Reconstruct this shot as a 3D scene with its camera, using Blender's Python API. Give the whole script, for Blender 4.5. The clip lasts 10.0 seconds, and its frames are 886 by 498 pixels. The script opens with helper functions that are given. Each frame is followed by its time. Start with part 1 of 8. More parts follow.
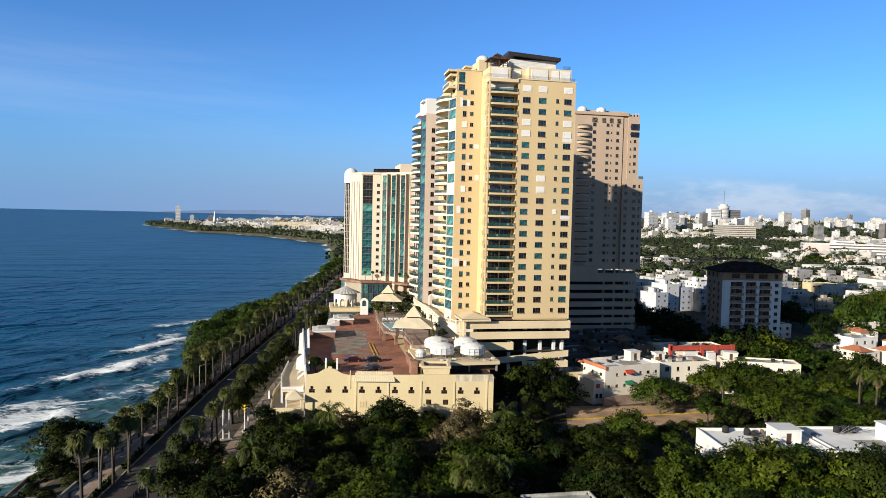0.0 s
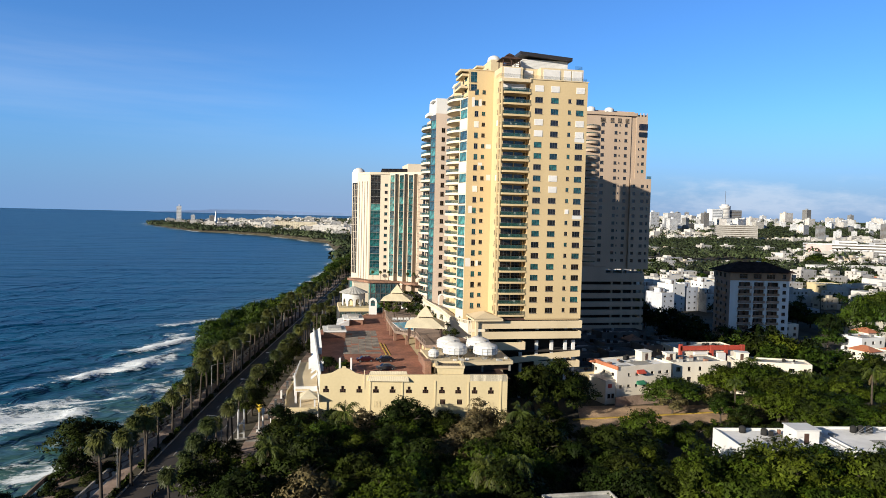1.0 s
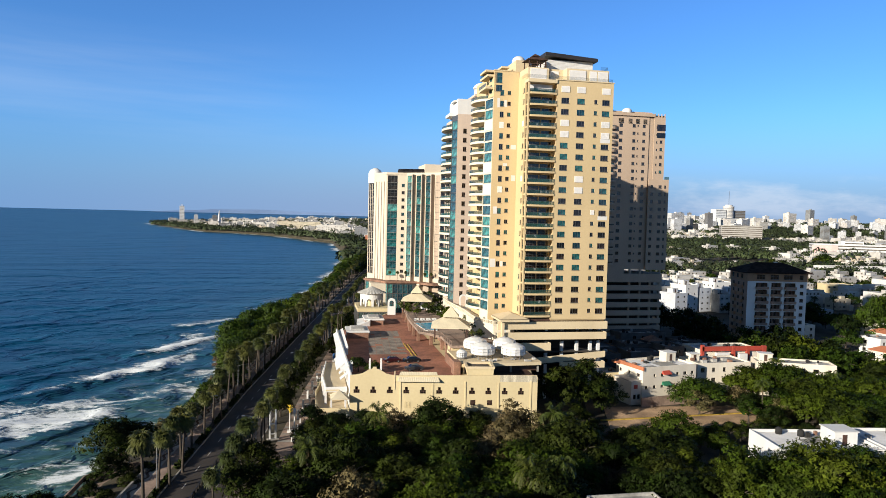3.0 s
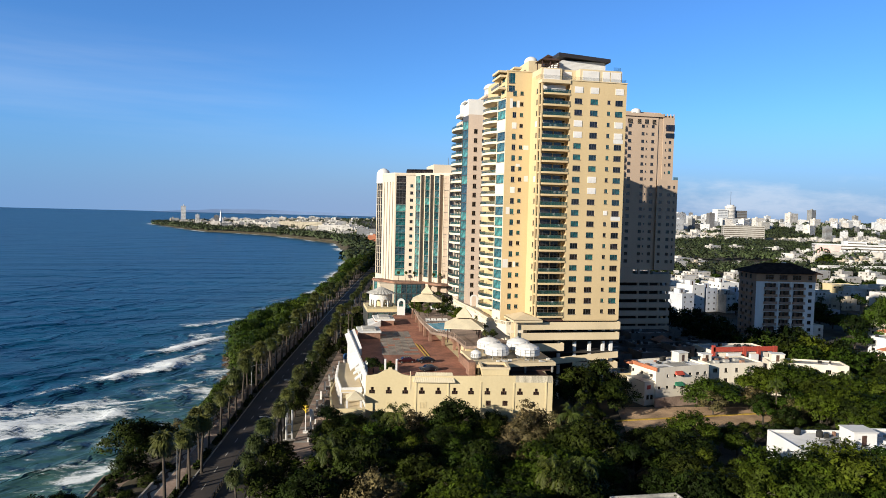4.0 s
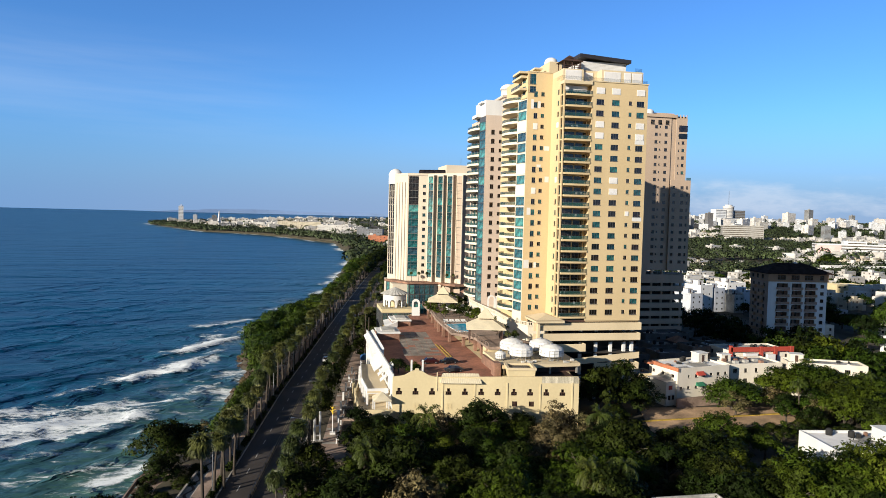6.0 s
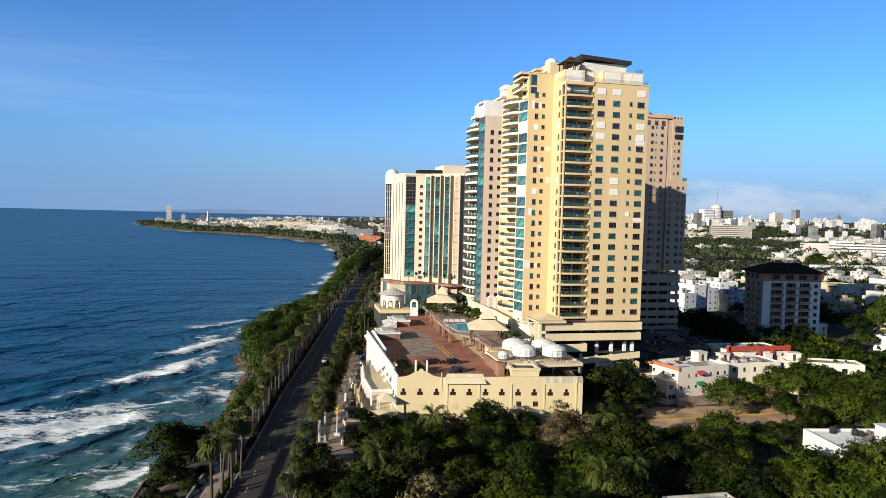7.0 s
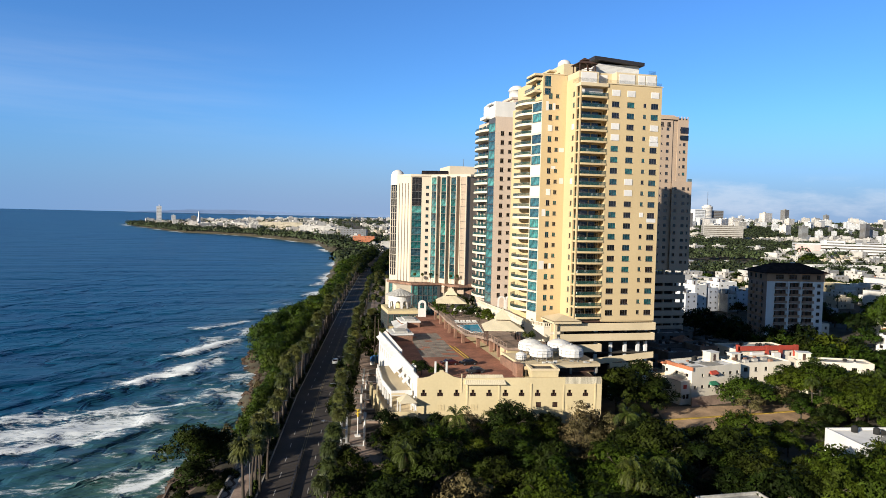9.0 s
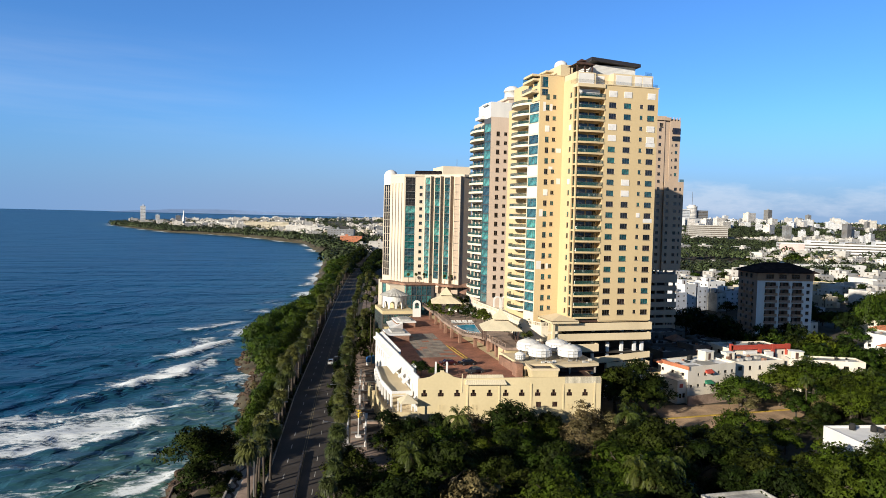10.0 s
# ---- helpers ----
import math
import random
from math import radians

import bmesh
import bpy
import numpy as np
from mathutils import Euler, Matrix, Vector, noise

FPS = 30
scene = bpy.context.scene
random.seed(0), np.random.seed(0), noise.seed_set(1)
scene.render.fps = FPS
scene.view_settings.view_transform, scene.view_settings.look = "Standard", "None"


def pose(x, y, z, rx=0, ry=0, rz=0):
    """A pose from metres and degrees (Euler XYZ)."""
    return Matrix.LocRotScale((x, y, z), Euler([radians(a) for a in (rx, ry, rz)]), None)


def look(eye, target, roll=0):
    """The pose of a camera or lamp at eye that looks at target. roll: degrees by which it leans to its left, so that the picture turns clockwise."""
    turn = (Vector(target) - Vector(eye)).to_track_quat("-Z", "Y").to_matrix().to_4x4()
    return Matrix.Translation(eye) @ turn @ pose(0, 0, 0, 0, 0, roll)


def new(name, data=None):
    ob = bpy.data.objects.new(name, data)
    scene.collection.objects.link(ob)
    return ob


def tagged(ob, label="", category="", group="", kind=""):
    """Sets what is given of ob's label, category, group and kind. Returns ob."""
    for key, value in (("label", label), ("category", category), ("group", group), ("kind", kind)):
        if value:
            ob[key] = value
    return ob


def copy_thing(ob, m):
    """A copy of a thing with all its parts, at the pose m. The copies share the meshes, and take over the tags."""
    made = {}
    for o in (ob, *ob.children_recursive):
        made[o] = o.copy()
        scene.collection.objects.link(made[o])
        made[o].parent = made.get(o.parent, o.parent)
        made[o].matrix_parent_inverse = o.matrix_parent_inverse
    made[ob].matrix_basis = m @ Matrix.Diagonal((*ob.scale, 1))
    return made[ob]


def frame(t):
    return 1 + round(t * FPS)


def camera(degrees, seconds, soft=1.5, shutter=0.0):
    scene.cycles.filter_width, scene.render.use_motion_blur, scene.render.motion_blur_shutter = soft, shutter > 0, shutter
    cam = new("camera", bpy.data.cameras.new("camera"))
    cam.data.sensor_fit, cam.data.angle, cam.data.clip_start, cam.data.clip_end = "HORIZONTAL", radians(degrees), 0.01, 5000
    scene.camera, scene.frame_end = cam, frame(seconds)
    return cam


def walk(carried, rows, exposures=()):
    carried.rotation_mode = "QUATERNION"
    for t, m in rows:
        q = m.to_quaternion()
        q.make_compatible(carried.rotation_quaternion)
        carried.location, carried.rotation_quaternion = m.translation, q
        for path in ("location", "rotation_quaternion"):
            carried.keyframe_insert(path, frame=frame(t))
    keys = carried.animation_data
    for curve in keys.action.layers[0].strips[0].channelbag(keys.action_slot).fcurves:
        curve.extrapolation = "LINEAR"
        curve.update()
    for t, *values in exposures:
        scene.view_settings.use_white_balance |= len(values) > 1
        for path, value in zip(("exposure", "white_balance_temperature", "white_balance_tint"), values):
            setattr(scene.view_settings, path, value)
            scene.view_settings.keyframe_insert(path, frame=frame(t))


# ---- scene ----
cam = camera(65.6, 10.0, soft=0.55)
METRES, EYE, TILT, LEAN, TURN = 34.5, 50.0, 1.12, 0.0, -11.2
ROWS = [
    (0.0, 0.0, 0.0, 0.0, 0.09, -3.92, -1.3),
    (0.5, -0.0465, -0.0004, -0.0012, 0.1, -3.93, -1.32),
    (1.0, -0.0947, -0.0015, -0.002, 0.09, -3.93, -1.35),
    (1.5, -0.1431, -0.0021, -0.0028, 0.11, -3.92, -1.35),
    (2.0, -0.192, -0.0019, -0.0032, 0.12, -3.93, -1.37),
    (2.5, -0.2417, -0.0024, -0.0028, 0.14, -3.93, -1.39),
    (4.0, -0.3931, -0.0047, 0.0004, 0.18, -3.94, -1.41),
    (4.5, -0.4443, -0.0049, 0.0011, 0.19, -3.94, -1.4),
    (5.0, -0.4952, -0.005, 0.002, 0.2, -3.94, -1.4),
    (5.5, -0.5447, -0.0049, 0.0025, 0.09, -3.94, -1.4),
    (7.0, -0.6992, -0.0045, 0.0031, -1.09, -3.92, -1.4),
    (7.5, -0.7493, -0.0043, 0.0033, -1.74, -3.89, -1.4),
    (8.0, -0.8007, -0.0038, 0.0036, -1.92, -3.9, -1.4),
    (8.5, -0.8513, -0.0034, 0.0047, -1.9, -3.9, -1.38),
    (9.0, -0.9003, -0.003, 0.0057, -1.96, -3.89, -1.37),
    (9.5, -0.9497, -0.0022, 0.0067, -2.27, -3.89, -1.38),
    (10.0, -0.9998, -0.0005, 0.0071, -3.17, -3.88, -1.41),
]
walk(cam, [(t, pose(0, 0, EYE, TILT, LEAN, TURN) @ pose(METRES * x, METRES * y, METRES * z, 90 + pitch, roll, yaw)) for t, x, y, z, yaw, pitch, roll in ROWS], [(0.0, 0.66)])

SEA = -6.0

# ---- world, sun ----
SUN_AZ, SUN_EL = 30.5, 16.5          # degrees: azimuth of the light's way from +x towards +y, elevation
w = bpy.data.worlds.new("sky")
scene.world = w
w.use_nodes = True
nt = w.node_tree
sky = nt.nodes.new("ShaderNodeTexSky")
sky.sky_type, sky.sun_disc = "NISHITA", False
sky.sun_elevation, sky.sun_rotation = radians(SUN_EL), radians(-90 - SUN_AZ)
sky.air_density, sky.dust_density, sky.ozone_density, sky.altitude = 1.0, 0.1, 2.5, 50
back = nt.nodes["Background"]
back.inputs["Strength"].default_value = 0.071
# a clear tropical blue with faint high cloud and a low bank of cloud inland
tint = nt.nodes.new("ShaderNodeMix")
tint.data_type, tint.blend_type = "RGBA", "MULTIPLY"
tint.inputs["Factor"].default_value = 1.0
nt.links.new(sky.outputs["Color"], tint.inputs["A"])
gen = nt.nodes.new("ShaderNodeTexCoord")
sep = nt.nodes.new("ShaderNodeSeparateXYZ")
nt.links.new(gen.outputs["Generated"], sep.inputs[0])
deep_sky = nt.nodes.new("ShaderNodeMapRange")
deep_sky.interpolation_type = "SMOOTHSTEP"
deep_sky.inputs["From Min"].default_value, deep_sky.inputs["From Max"].default_value = 0.28, 0.62
nt.links.new(sep.outputs["Z"], deep_sky.inputs["Value"])
tones = nt.nodes.new("ShaderNodeMix")
tones.data_type = "RGBA"
tones.inputs["A"].default_value, tones.inputs["B"].default_value = (0.54, 0.99, 1.62, 1), (0.42, 0.47, 0.52, 1)
nt.links.new(deep_sky.outputs["Result"], tones.inputs["Factor"])
sunward = nt.nodes.new("ShaderNodeVectorMath")
sunward.operation = "DOT_PRODUCT"
sunward.inputs[1].default_value = (-math.cos(radians(SUN_AZ)), -math.sin(radians(SUN_AZ)), 0.0)
nt.links.new(gen.outputs["Generated"], sunward.inputs[0])
glow = nt.nodes.new("ShaderNodeMapRange")
glow.interpolation_type = "SMOOTHSTEP"
glow.inputs["From Min"].default_value, glow.inputs["From Max"].default_value = 0.25, 0.85
nt.links.new(sunward.outputs["Value"], glow.inputs["Value"])
white_side = nt.nodes.new("ShaderNodeMix")
white_side.data_type = "RGBA"
white_side.inputs["B"].default_value = (0.62, 0.64, 0.62, 1)
nt.links.new(glow.outputs["Result"], white_side.inputs["Factor"])
nt.links.new(tones.outputs["Result"], white_side.inputs["A"])
nt.links.new(white_side.outputs["Result"], tint.inputs["B"])


def cloud(scale, lo, hi, detail, low, high, soft, amount, under, west, east):
    """A layer of cloud between two heights over the horizon that thins out from west to east (or east to west); its white lies over the sky below it."""
    mp = nt.nodes.new("ShaderNodeMapping")
    mp.inputs["Scale"].default_value = scale
    nt.links.new(gen.outputs["Generated"], mp.inputs["Vector"])
    nz = nt.nodes.new("ShaderNodeTexNoise")
    nz.inputs["Scale"].default_value, nz.inputs["Detail"].default_value, nz.inputs["Roughness"].default_value = 1.0, detail, 0.6
    nt.links.new(mp.outputs[0], nz.inputs["Vector"])
    r = nt.nodes.new("ShaderNodeMapRange")
    r.inputs["From Min"].default_value, r.inputs["From Max"].default_value = lo, hi
    nt.links.new(nz.outputs["Fac"], r.inputs["Value"])
    out = r.outputs["Result"]
    for a0, a1 in ((low - soft, low), (high + soft, high)):
        q = nt.nodes.new("ShaderNodeMapRange")
        q.interpolation_type = "SMOOTHSTEP"
        q.inputs["From Min"].default_value, q.inputs["From Max"].default_value = min(a0, a1), max(a0, a1)
        if a0 > a1:
            q.inputs["To Min"].default_value, q.inputs["To Max"].default_value = 1, 0
        nt.links.new(sep.outputs["Z"], q.inputs["Value"])
        m = nt.nodes.new("ShaderNodeMath")
        m.operation = "MULTIPLY"
        nt.links.new(out, m.inputs[0])
        nt.links.new(q.outputs["Result"], m.inputs[1])
        out = m.outputs[0]
    q = nt.nodes.new("ShaderNodeMapRange")
    q.interpolation_type = "SMOOTHSTEP"
    q.inputs["From Min"].default_value, q.inputs["From Max"].default_value = min(west, east), max(west, east)
    q.inputs["To Min"].default_value, q.inputs["To Max"].default_value = (0, amount) if west < east else (amount, 0)
    nt.links.new(sep.outputs["X"], q.inputs["Value"])
    m = nt.nodes.new("ShaderNodeMath")
    m.operation = "MULTIPLY"
    nt.links.new(q.outputs["Result"], m.inputs[1])
    nt.links.new(out, m.inputs[0])
    mix = nt.nodes.new("ShaderNodeMix")
    mix.data_type = "RGBA"
    mix.inputs["B"].default_value = (7.0, 7.6, 8.6, 1)
    nt.links.new(m.outputs[0], mix.inputs["Factor"])
    nt.links.new(under, mix.inputs["A"])
    return mix.outputs["Result"]


haze = nt.nodes.new("ShaderNodeMapRange")
haze.interpolation_type = "SMOOTHSTEP"
haze.inputs["From Max"].default_value, haze.inputs["To Min"].default_value, haze.inputs["To Max"].default_value = 0.16, 0.88, 0.0
nt.links.new(sep.outputs["Z"], haze.inputs["Value"])
low_sky = nt.nodes.new("ShaderNodeMix")
low_sky.data_type = "RGBA"
mist = nt.nodes.new("ShaderNodeMix")
mist.data_type = "RGBA"
mist.inputs["A"].default_value, mist.inputs["B"].default_value = (2.35, 3.40, 5.9, 1), (3.2, 3.1, 3.3, 1)
nt.links.new(glow.outputs["Result"], mist.inputs["Factor"])
nt.links.new(mist.outputs["Result"], low_sky.inputs["B"])
nt.links.new(haze.outputs["Result"], low_sky.inputs["Factor"])
nt.links.new(tint.outputs["Result"], low_sky.inputs["A"])
# the low sky over the open sea is a purer blue
seaward = nt.nodes.new("ShaderNodeMapRange")
seaward.interpolation_type = "SMOOTHSTEP"
seaward.inputs["From Min"].default_value, seaward.inputs["From Max"].default_value = 0.15, -0.5
nt.links.new(sep.outputs["X"], seaward.inputs["Value"])
near_sea = nt.nodes.new("ShaderNodeMapRange")
near_sea.interpolation_type = "SMOOTHSTEP"
near_sea.inputs["From Min"].default_value, near_sea.inputs["From Max"].default_value = 0.24, 0.0
nt.links.new(sep.outputs["Z"], near_sea.inputs["Value"])
both = nt.nodes.new("ShaderNodeMath")
both.operation = "MULTIPLY"
nt.links.new(seaward.outputs["Result"], both.inputs[0])
nt.links.new(near_sea.outputs["Result"], both.inputs[1])
purer = nt.nodes.new("ShaderNodeMix")
purer.data_type, purer.blend_type = "RGBA", "MULTIPLY"
purer.inputs["B"].default_value = (0.70, 0.92, 1.03, 1)
nt.links.new(both.outputs[0], purer.inputs["Factor"])
nt.links.new(low_sky.outputs["Result"], purer.inputs["A"])
above = cloud((1.0, 1.0, 14.0), 0.40, 0.80, 5, 0.12, 0.19, 0.05, 0.22, purer.outputs["Result"], 0.10, -0.16)
above = cloud((9.0, 9.0, 30.0), 0.47, 0.66, 6, 0.018, 0.046, 0.020, 0.42, above, 0.36, 0.52)
nt.links.new(above, back.inputs["Color"])
sun = new("sun", bpy.data.lights.new("sun", "SUN"))
sun.data.energy, sun.data.angle, sun.data.color = 5.0, radians(0.5), (1.0, 0.91, 0.76)
a, e = radians(SUN_AZ), radians(SUN_EL)
sun.matrix_basis = look((-200 * math.cos(a), -200 * math.sin(a), 200 * math.tan(e)), (0, 0, 0))


# ---- materials ----
def material(name, color, rough=0.8, metal=0.0, var=0.15, size=1.0, fine=8.0, bump=0.15, second=None, per_object=0.0, spec=0.5, streak=0.0):
    """Two scales of variation between darker and lighter tones, with fine relief."""
    color = tuple(c * 0.74 for c in color)
    m = bpy.data.materials.new(name)
    m.use_nodes = True
    t = m.node_tree
    b = t.nodes["Principled BSDF"]
    b.inputs["Roughness"].default_value, b.inputs["Metallic"].default_value = rough, metal
    b.inputs["Specular IOR Level"].default_value = spec
    co = t.nodes.new("ShaderNodeTexCoord")
    mp = t.nodes.new("ShaderNodeMapping")
    t.links.new(co.outputs["Object"], mp.inputs["Vector"])
    mp.inputs["Scale"].default_value = (1, 1, 1)
    big, small = t.nodes.new("ShaderNodeTexNoise"), t.nodes.new("ShaderNodeTexNoise")
    big.inputs["Scale"].default_value, big.inputs["Detail"].default_value = 1.0 / size, 5
    small.inputs["Scale"].default_value, small.inputs["Detail"].default_value = fine / size, 4
    if streak:
        mp.inputs["Scale"].default_value = (1, 1, streak)
    t.links.new(mp.outputs[0], big.inputs["Vector"])
    t.links.new(co.outputs["Object"], small.inputs["Vector"])
    c2 = second or tuple(c * (1 - 2.2 * var) for c in color)
    c1 = tuple(min(1, c * (1 + 0.6 * var)) for c in color) if not second else color
    ramp = t.nodes.new("ShaderNodeMix")
    ramp.data_type = "RGBA"
    rng = t.nodes.new("ShaderNodeMapRange")
    rng.inputs["From Min"].default_value, rng.inputs["From Max"].default_value = 0.32, 0.68
    t.links.new(big.outputs["Fac"], rng.inputs["Value"])
    ramp.inputs["A"].default_value, ramp.inputs["B"].default_value = (*c2, 1), (*c1, 1)
    t.links.new(rng.outputs["Result"], ramp.inputs["Factor"])
    out = ramp.outputs["Result"]
    mul = t.nodes.new("ShaderNodeMix")
    mul.data_type, mul.blend_type = "RGBA", "OVERLAY"
    mul.inputs["Factor"].default_value = min(1, 2 * var)
    t.links.new(out, mul.inputs["A"])
    t.links.new(small.outputs["Fac"], mul.inputs["B"])
    out = mul.outputs["Result"]
    if per_object:
        info = t.nodes.new("ShaderNodeObjectInfo")
        hs = t.nodes.new("ShaderNodeHueSaturation")
        r2 = t.nodes.new("ShaderNodeMapRange")
        r2.inputs["To Min"].default_value, r2.inputs["To Max"].default_value = 1 - per_object, 1 + per_object
        t.links.new(info.outputs["Random"], r2.inputs["Value"])
        t.links.new(r2.outputs["Result"], hs.inputs["Value"])
        r3 = t.nodes.new("ShaderNodeMapRange")
        r3.inputs["To Min"].default_value, r3.inputs["To Max"].default_value = 0.5 + 0.08 * per_object, 0.5 - 0.08 * per_object
        t.links.new(info.outputs["Random"], r3.inputs["Value"])
        t.links.new(r3.outputs["Result"], hs.inputs["Hue"])
        t.links.new(out, hs.inputs["Color"])
        out = hs.outputs["Color"]
    t.links.new(out, b.inputs["Base Color"])
    if bump:
        bp = t.nodes.new("ShaderNodeBump")
        bp.inputs["Strength"].default_value, bp.inputs["Distance"].default_value = bump, 0.05
        t.links.new(small.outputs["Fac"], bp.inputs["Height"])
        t.links.new(bp.outputs["Normal"], b.inputs["Normal"])
    return m


YELLOW = material("yellow_stucco", (0.770, 0.590, 0.335), 0.85, var=0.05, size=9, fine=20, streak=0.25)
BAND = material("cream_stucco", (0.810, 0.660, 0.430), 0.85, var=0.05, size=6, fine=20, streak=0.3)
PINK = material("pink_stucco", (0.740, 0.600, 0.495), 0.85, var=0.05, size=9, fine=20, streak=0.25)
PINKDIM = material("greyish_pink_stucco", (0.640, 0.483, 0.358), 0.88, var=0.06, size=9, fine=20, streak=0.25)
PALE = material("pale_cream_stucco", (0.88, 0.79, 0.63), 0.85, var=0.05, size=6, fine=20, streak=0.3)
CLEARGLASS = material("clear_rail_glass", (0.05, 0.11, 0.11), 0.08, var=0.2, size=4, bump=0.0, spec=0.5)
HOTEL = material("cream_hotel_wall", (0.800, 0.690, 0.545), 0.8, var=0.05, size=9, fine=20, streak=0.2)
# the hotel wall again, darker and browner for the faces in shade
HOTELSIDE = material("shaded_hotel_wall", (0.520, 0.410, 0.318), 0.8, var=0.06, size=9, fine=20, streak=0.2)
LOWWALL = material("pale_yellow_stucco", (0.760, 0.629, 0.376), 0.88, var=0.05, size=7, fine=12, bump=0.05, streak=0.25)
WEATHERED = material("weathered_cream_render", (0.80, 0.72, 0.55), 0.9, var=0.30, size=1.1, fine=6, streak=0.12)
WHITE = material("white_paint", (0.860, 0.850, 0.830), 0.7, var=0.05, size=4, fine=16, streak=0.3)
ROOFWHITE = material("white_roof_coating", (1.08, 1.06, 1.03), 0.8, var=0.09, size=4, fine=14)
DIRTY = material("weathered_white_roof", (0.66, 0.64, 0.60), 0.85, var=0.24, size=5, fine=10)
GREYROOF = material("grey_roof_membrane", (0.40, 0.39, 0.37), 0.9, var=0.2, size=5, fine=10)
CONCRETE = material("concrete", (0.42, 0.40, 0.36), 0.9, var=0.15, size=4, fine=12)
SHUTTER = material("white_shutter", (1.000, 0.970, 0.940), 0.5, var=0.03, size=3, per_object=0.05)
BLACKROOF = material("black_roof_metal", (0.035, 0.03, 0.03), 0.5, var=0.1, size=3)
BROWN = material("brown_timber", (0.10, 0.05, 0.035), 0.7, var=0.2, size=1.5)
DARKROOF = material("dark_brown_shingle", (0.06, 0.040, 0.034), 0.95, var=0.25, size=2, spec=0.05)
TERRA = material("terracotta", (0.340, 0.185, 0.125), 0.85, var=0.2, size=3)
REDPAINT = material("red_paint", (0.50, 0.07, 0.04), 0.7, var=0.1, size=3)
ORANGE = material("orange_roof_paint", (0.55, 0.20, 0.10), 0.8, var=0.12, size=3)
GREENCLOTH = material("green_awning", (0.03, 0.22, 0.12), 0.8, var=0.1, size=2)
TEAL = material("teal_glass", (0.022, 0.115, 0.130), 0.06, var=0.32, size=1.5, fine=3, bump=0.0, per_object=0.5, spec=0.8)
DARKGLASS = material("dark_glass", (0.028, 0.021, 0.017), 0.07, var=0.42, size=1.4, fine=3, bump=0.0, per_object=0.6, spec=0.7)
RAILGLASS = material("green_rail_glass", (0.03, 0.10, 0.09), 0.08, var=0.2, size=4, bump=0.0, per_object=0.3, spec=0.7)
TURQ = material("turquoise_glass", (0.075, 0.235, 0.2600), 0.08, var=0.32, size=1.6, fine=3, bump=0.0, per_object=0.55, spec=0.8)
ALU = material("aluminium", (0.20, 0.20, 0.20), 0.45, 0.6, var=0.05, size=2)
# near-black that stands in for the shade inside the parking decks
DEEPIN = material("parking_shade_black", (0.045, 0.038, 0.032), 0.95, var=0.2, size=3)
DARKIN = material("dim_interior_plaster", (0.16, 0.13, 0.10), 0.9, var=0.3, size=3)
STEEL = material("galvanised_steel", (0.40, 0.41, 0.42), 0.4, 0.7, var=0.08, size=2)
ASPHALT = material("asphalt", (0.062, 0.049, 0.041), 0.85, var=0.2, size=7, fine=20)
PAINTW = material("road_paint_white", (0.62, 0.60, 0.56), 0.8, var=0.2, size=1.5)
PAINTY = material("road_paint_yellow", (0.60, 0.40, 0.06), 0.8, var=0.2, size=1.5)
PAVE = material("paving", (0.36, 0.30, 0.25), 0.9, var=0.2, size=5, fine=12, per_object=0.08)
PAVEPINK = material("pinkish_paving", (0.40, 0.29, 0.23), 0.9, var=0.22, size=5, fine=12)
KERB = material("kerb_concrete", (0.44, 0.41, 0.37), 0.9, var=0.15, size=2)
DECKRED = material("red_deck_paving", (0.460, 0.190, 0.115), 0.85, var=0.2, size=5, fine=8)
DECKGREY = material("worn_grey_paving", (0.36, 0.31, 0.26), 0.85, var=0.25, size=3, fine=8)
SOIL = material("soil_and_litter", (0.09, 0.075, 0.045), 0.95, var=0.3, size=6, fine=12)
EARTH = material("sandy_earth", (0.60, 0.40, 0.24), 0.95, var=0.25, size=6, fine=12)
BROWNPAVE = material("brown_paving", (0.16, 0.09, 0.06), 0.9, var=0.2, size=3, fine=12)
PALEPAVE = material("pale_paving", (0.62, 0.54, 0.46), 0.9, var=0.15, size=3, fine=12)
SUNYELLOW = material("bright_yellow_paint", (0.80, 0.55, 0.03), 0.6, var=0.06, size=1)
ROCK = material("brown_coral_rock", (0.085, 0.052, 0.034), 0.95, var=0.35, size=3, fine=6, bump=0.6)
LEAF = material("dark_green_leaves", (0.024, 0.039, 0.0035), 0.7, var=0.3, size=3.5, fine=6, bump=0, per_object=0.35, spec=0.1)
LEAFSEA = material("glossy_green_leaves", (0.052, 0.090, 0.006), 0.6, var=0.3, size=3.5, fine=6, bump=0, per_object=0.25, spec=0.15)
LEAF2 = material("yellow_green_leaves", (0.056, 0.090, 0.006), 0.7, var=0.3, size=3.5, fine=6, bump=0, per_object=0.35, spec=0.1)
LEAFDRY = material("brownish_leaves", (0.165, 0.135, 0.055), 0.7, var=0.3, size=3.5, fine=6, bump=0, per_object=0.25, spec=0.2)
FROND = material("palm_fronds", (0.088, 0.102, 0.0260), 0.55, var=0.3, size=2, fine=6, bump=0, per_object=0.35, spec=0.2)
FROND2 = material("yellow_green_fronds", (0.075, 0.098, 0.014), 0.55, var=0.3, size=2, fine=6, bump=0, per_object=0.3, spec=0.2)
DRYFROND = material("dry_palm_fronds", (0.20, 0.14, 0.06), 0.8, var=0.3, size=2, fine=6, bump=0, per_object=0.2)
BARK = material("bark", (0.10, 0.08, 0.06), 0.95, var=0.3, size=1, fine=8, bump=0.5)
PALMBARK = material("grey_palm_bark", (0.085, 0.066, 0.05), 0.95, var=0.25, size=0.8, fine=8, bump=0.5)
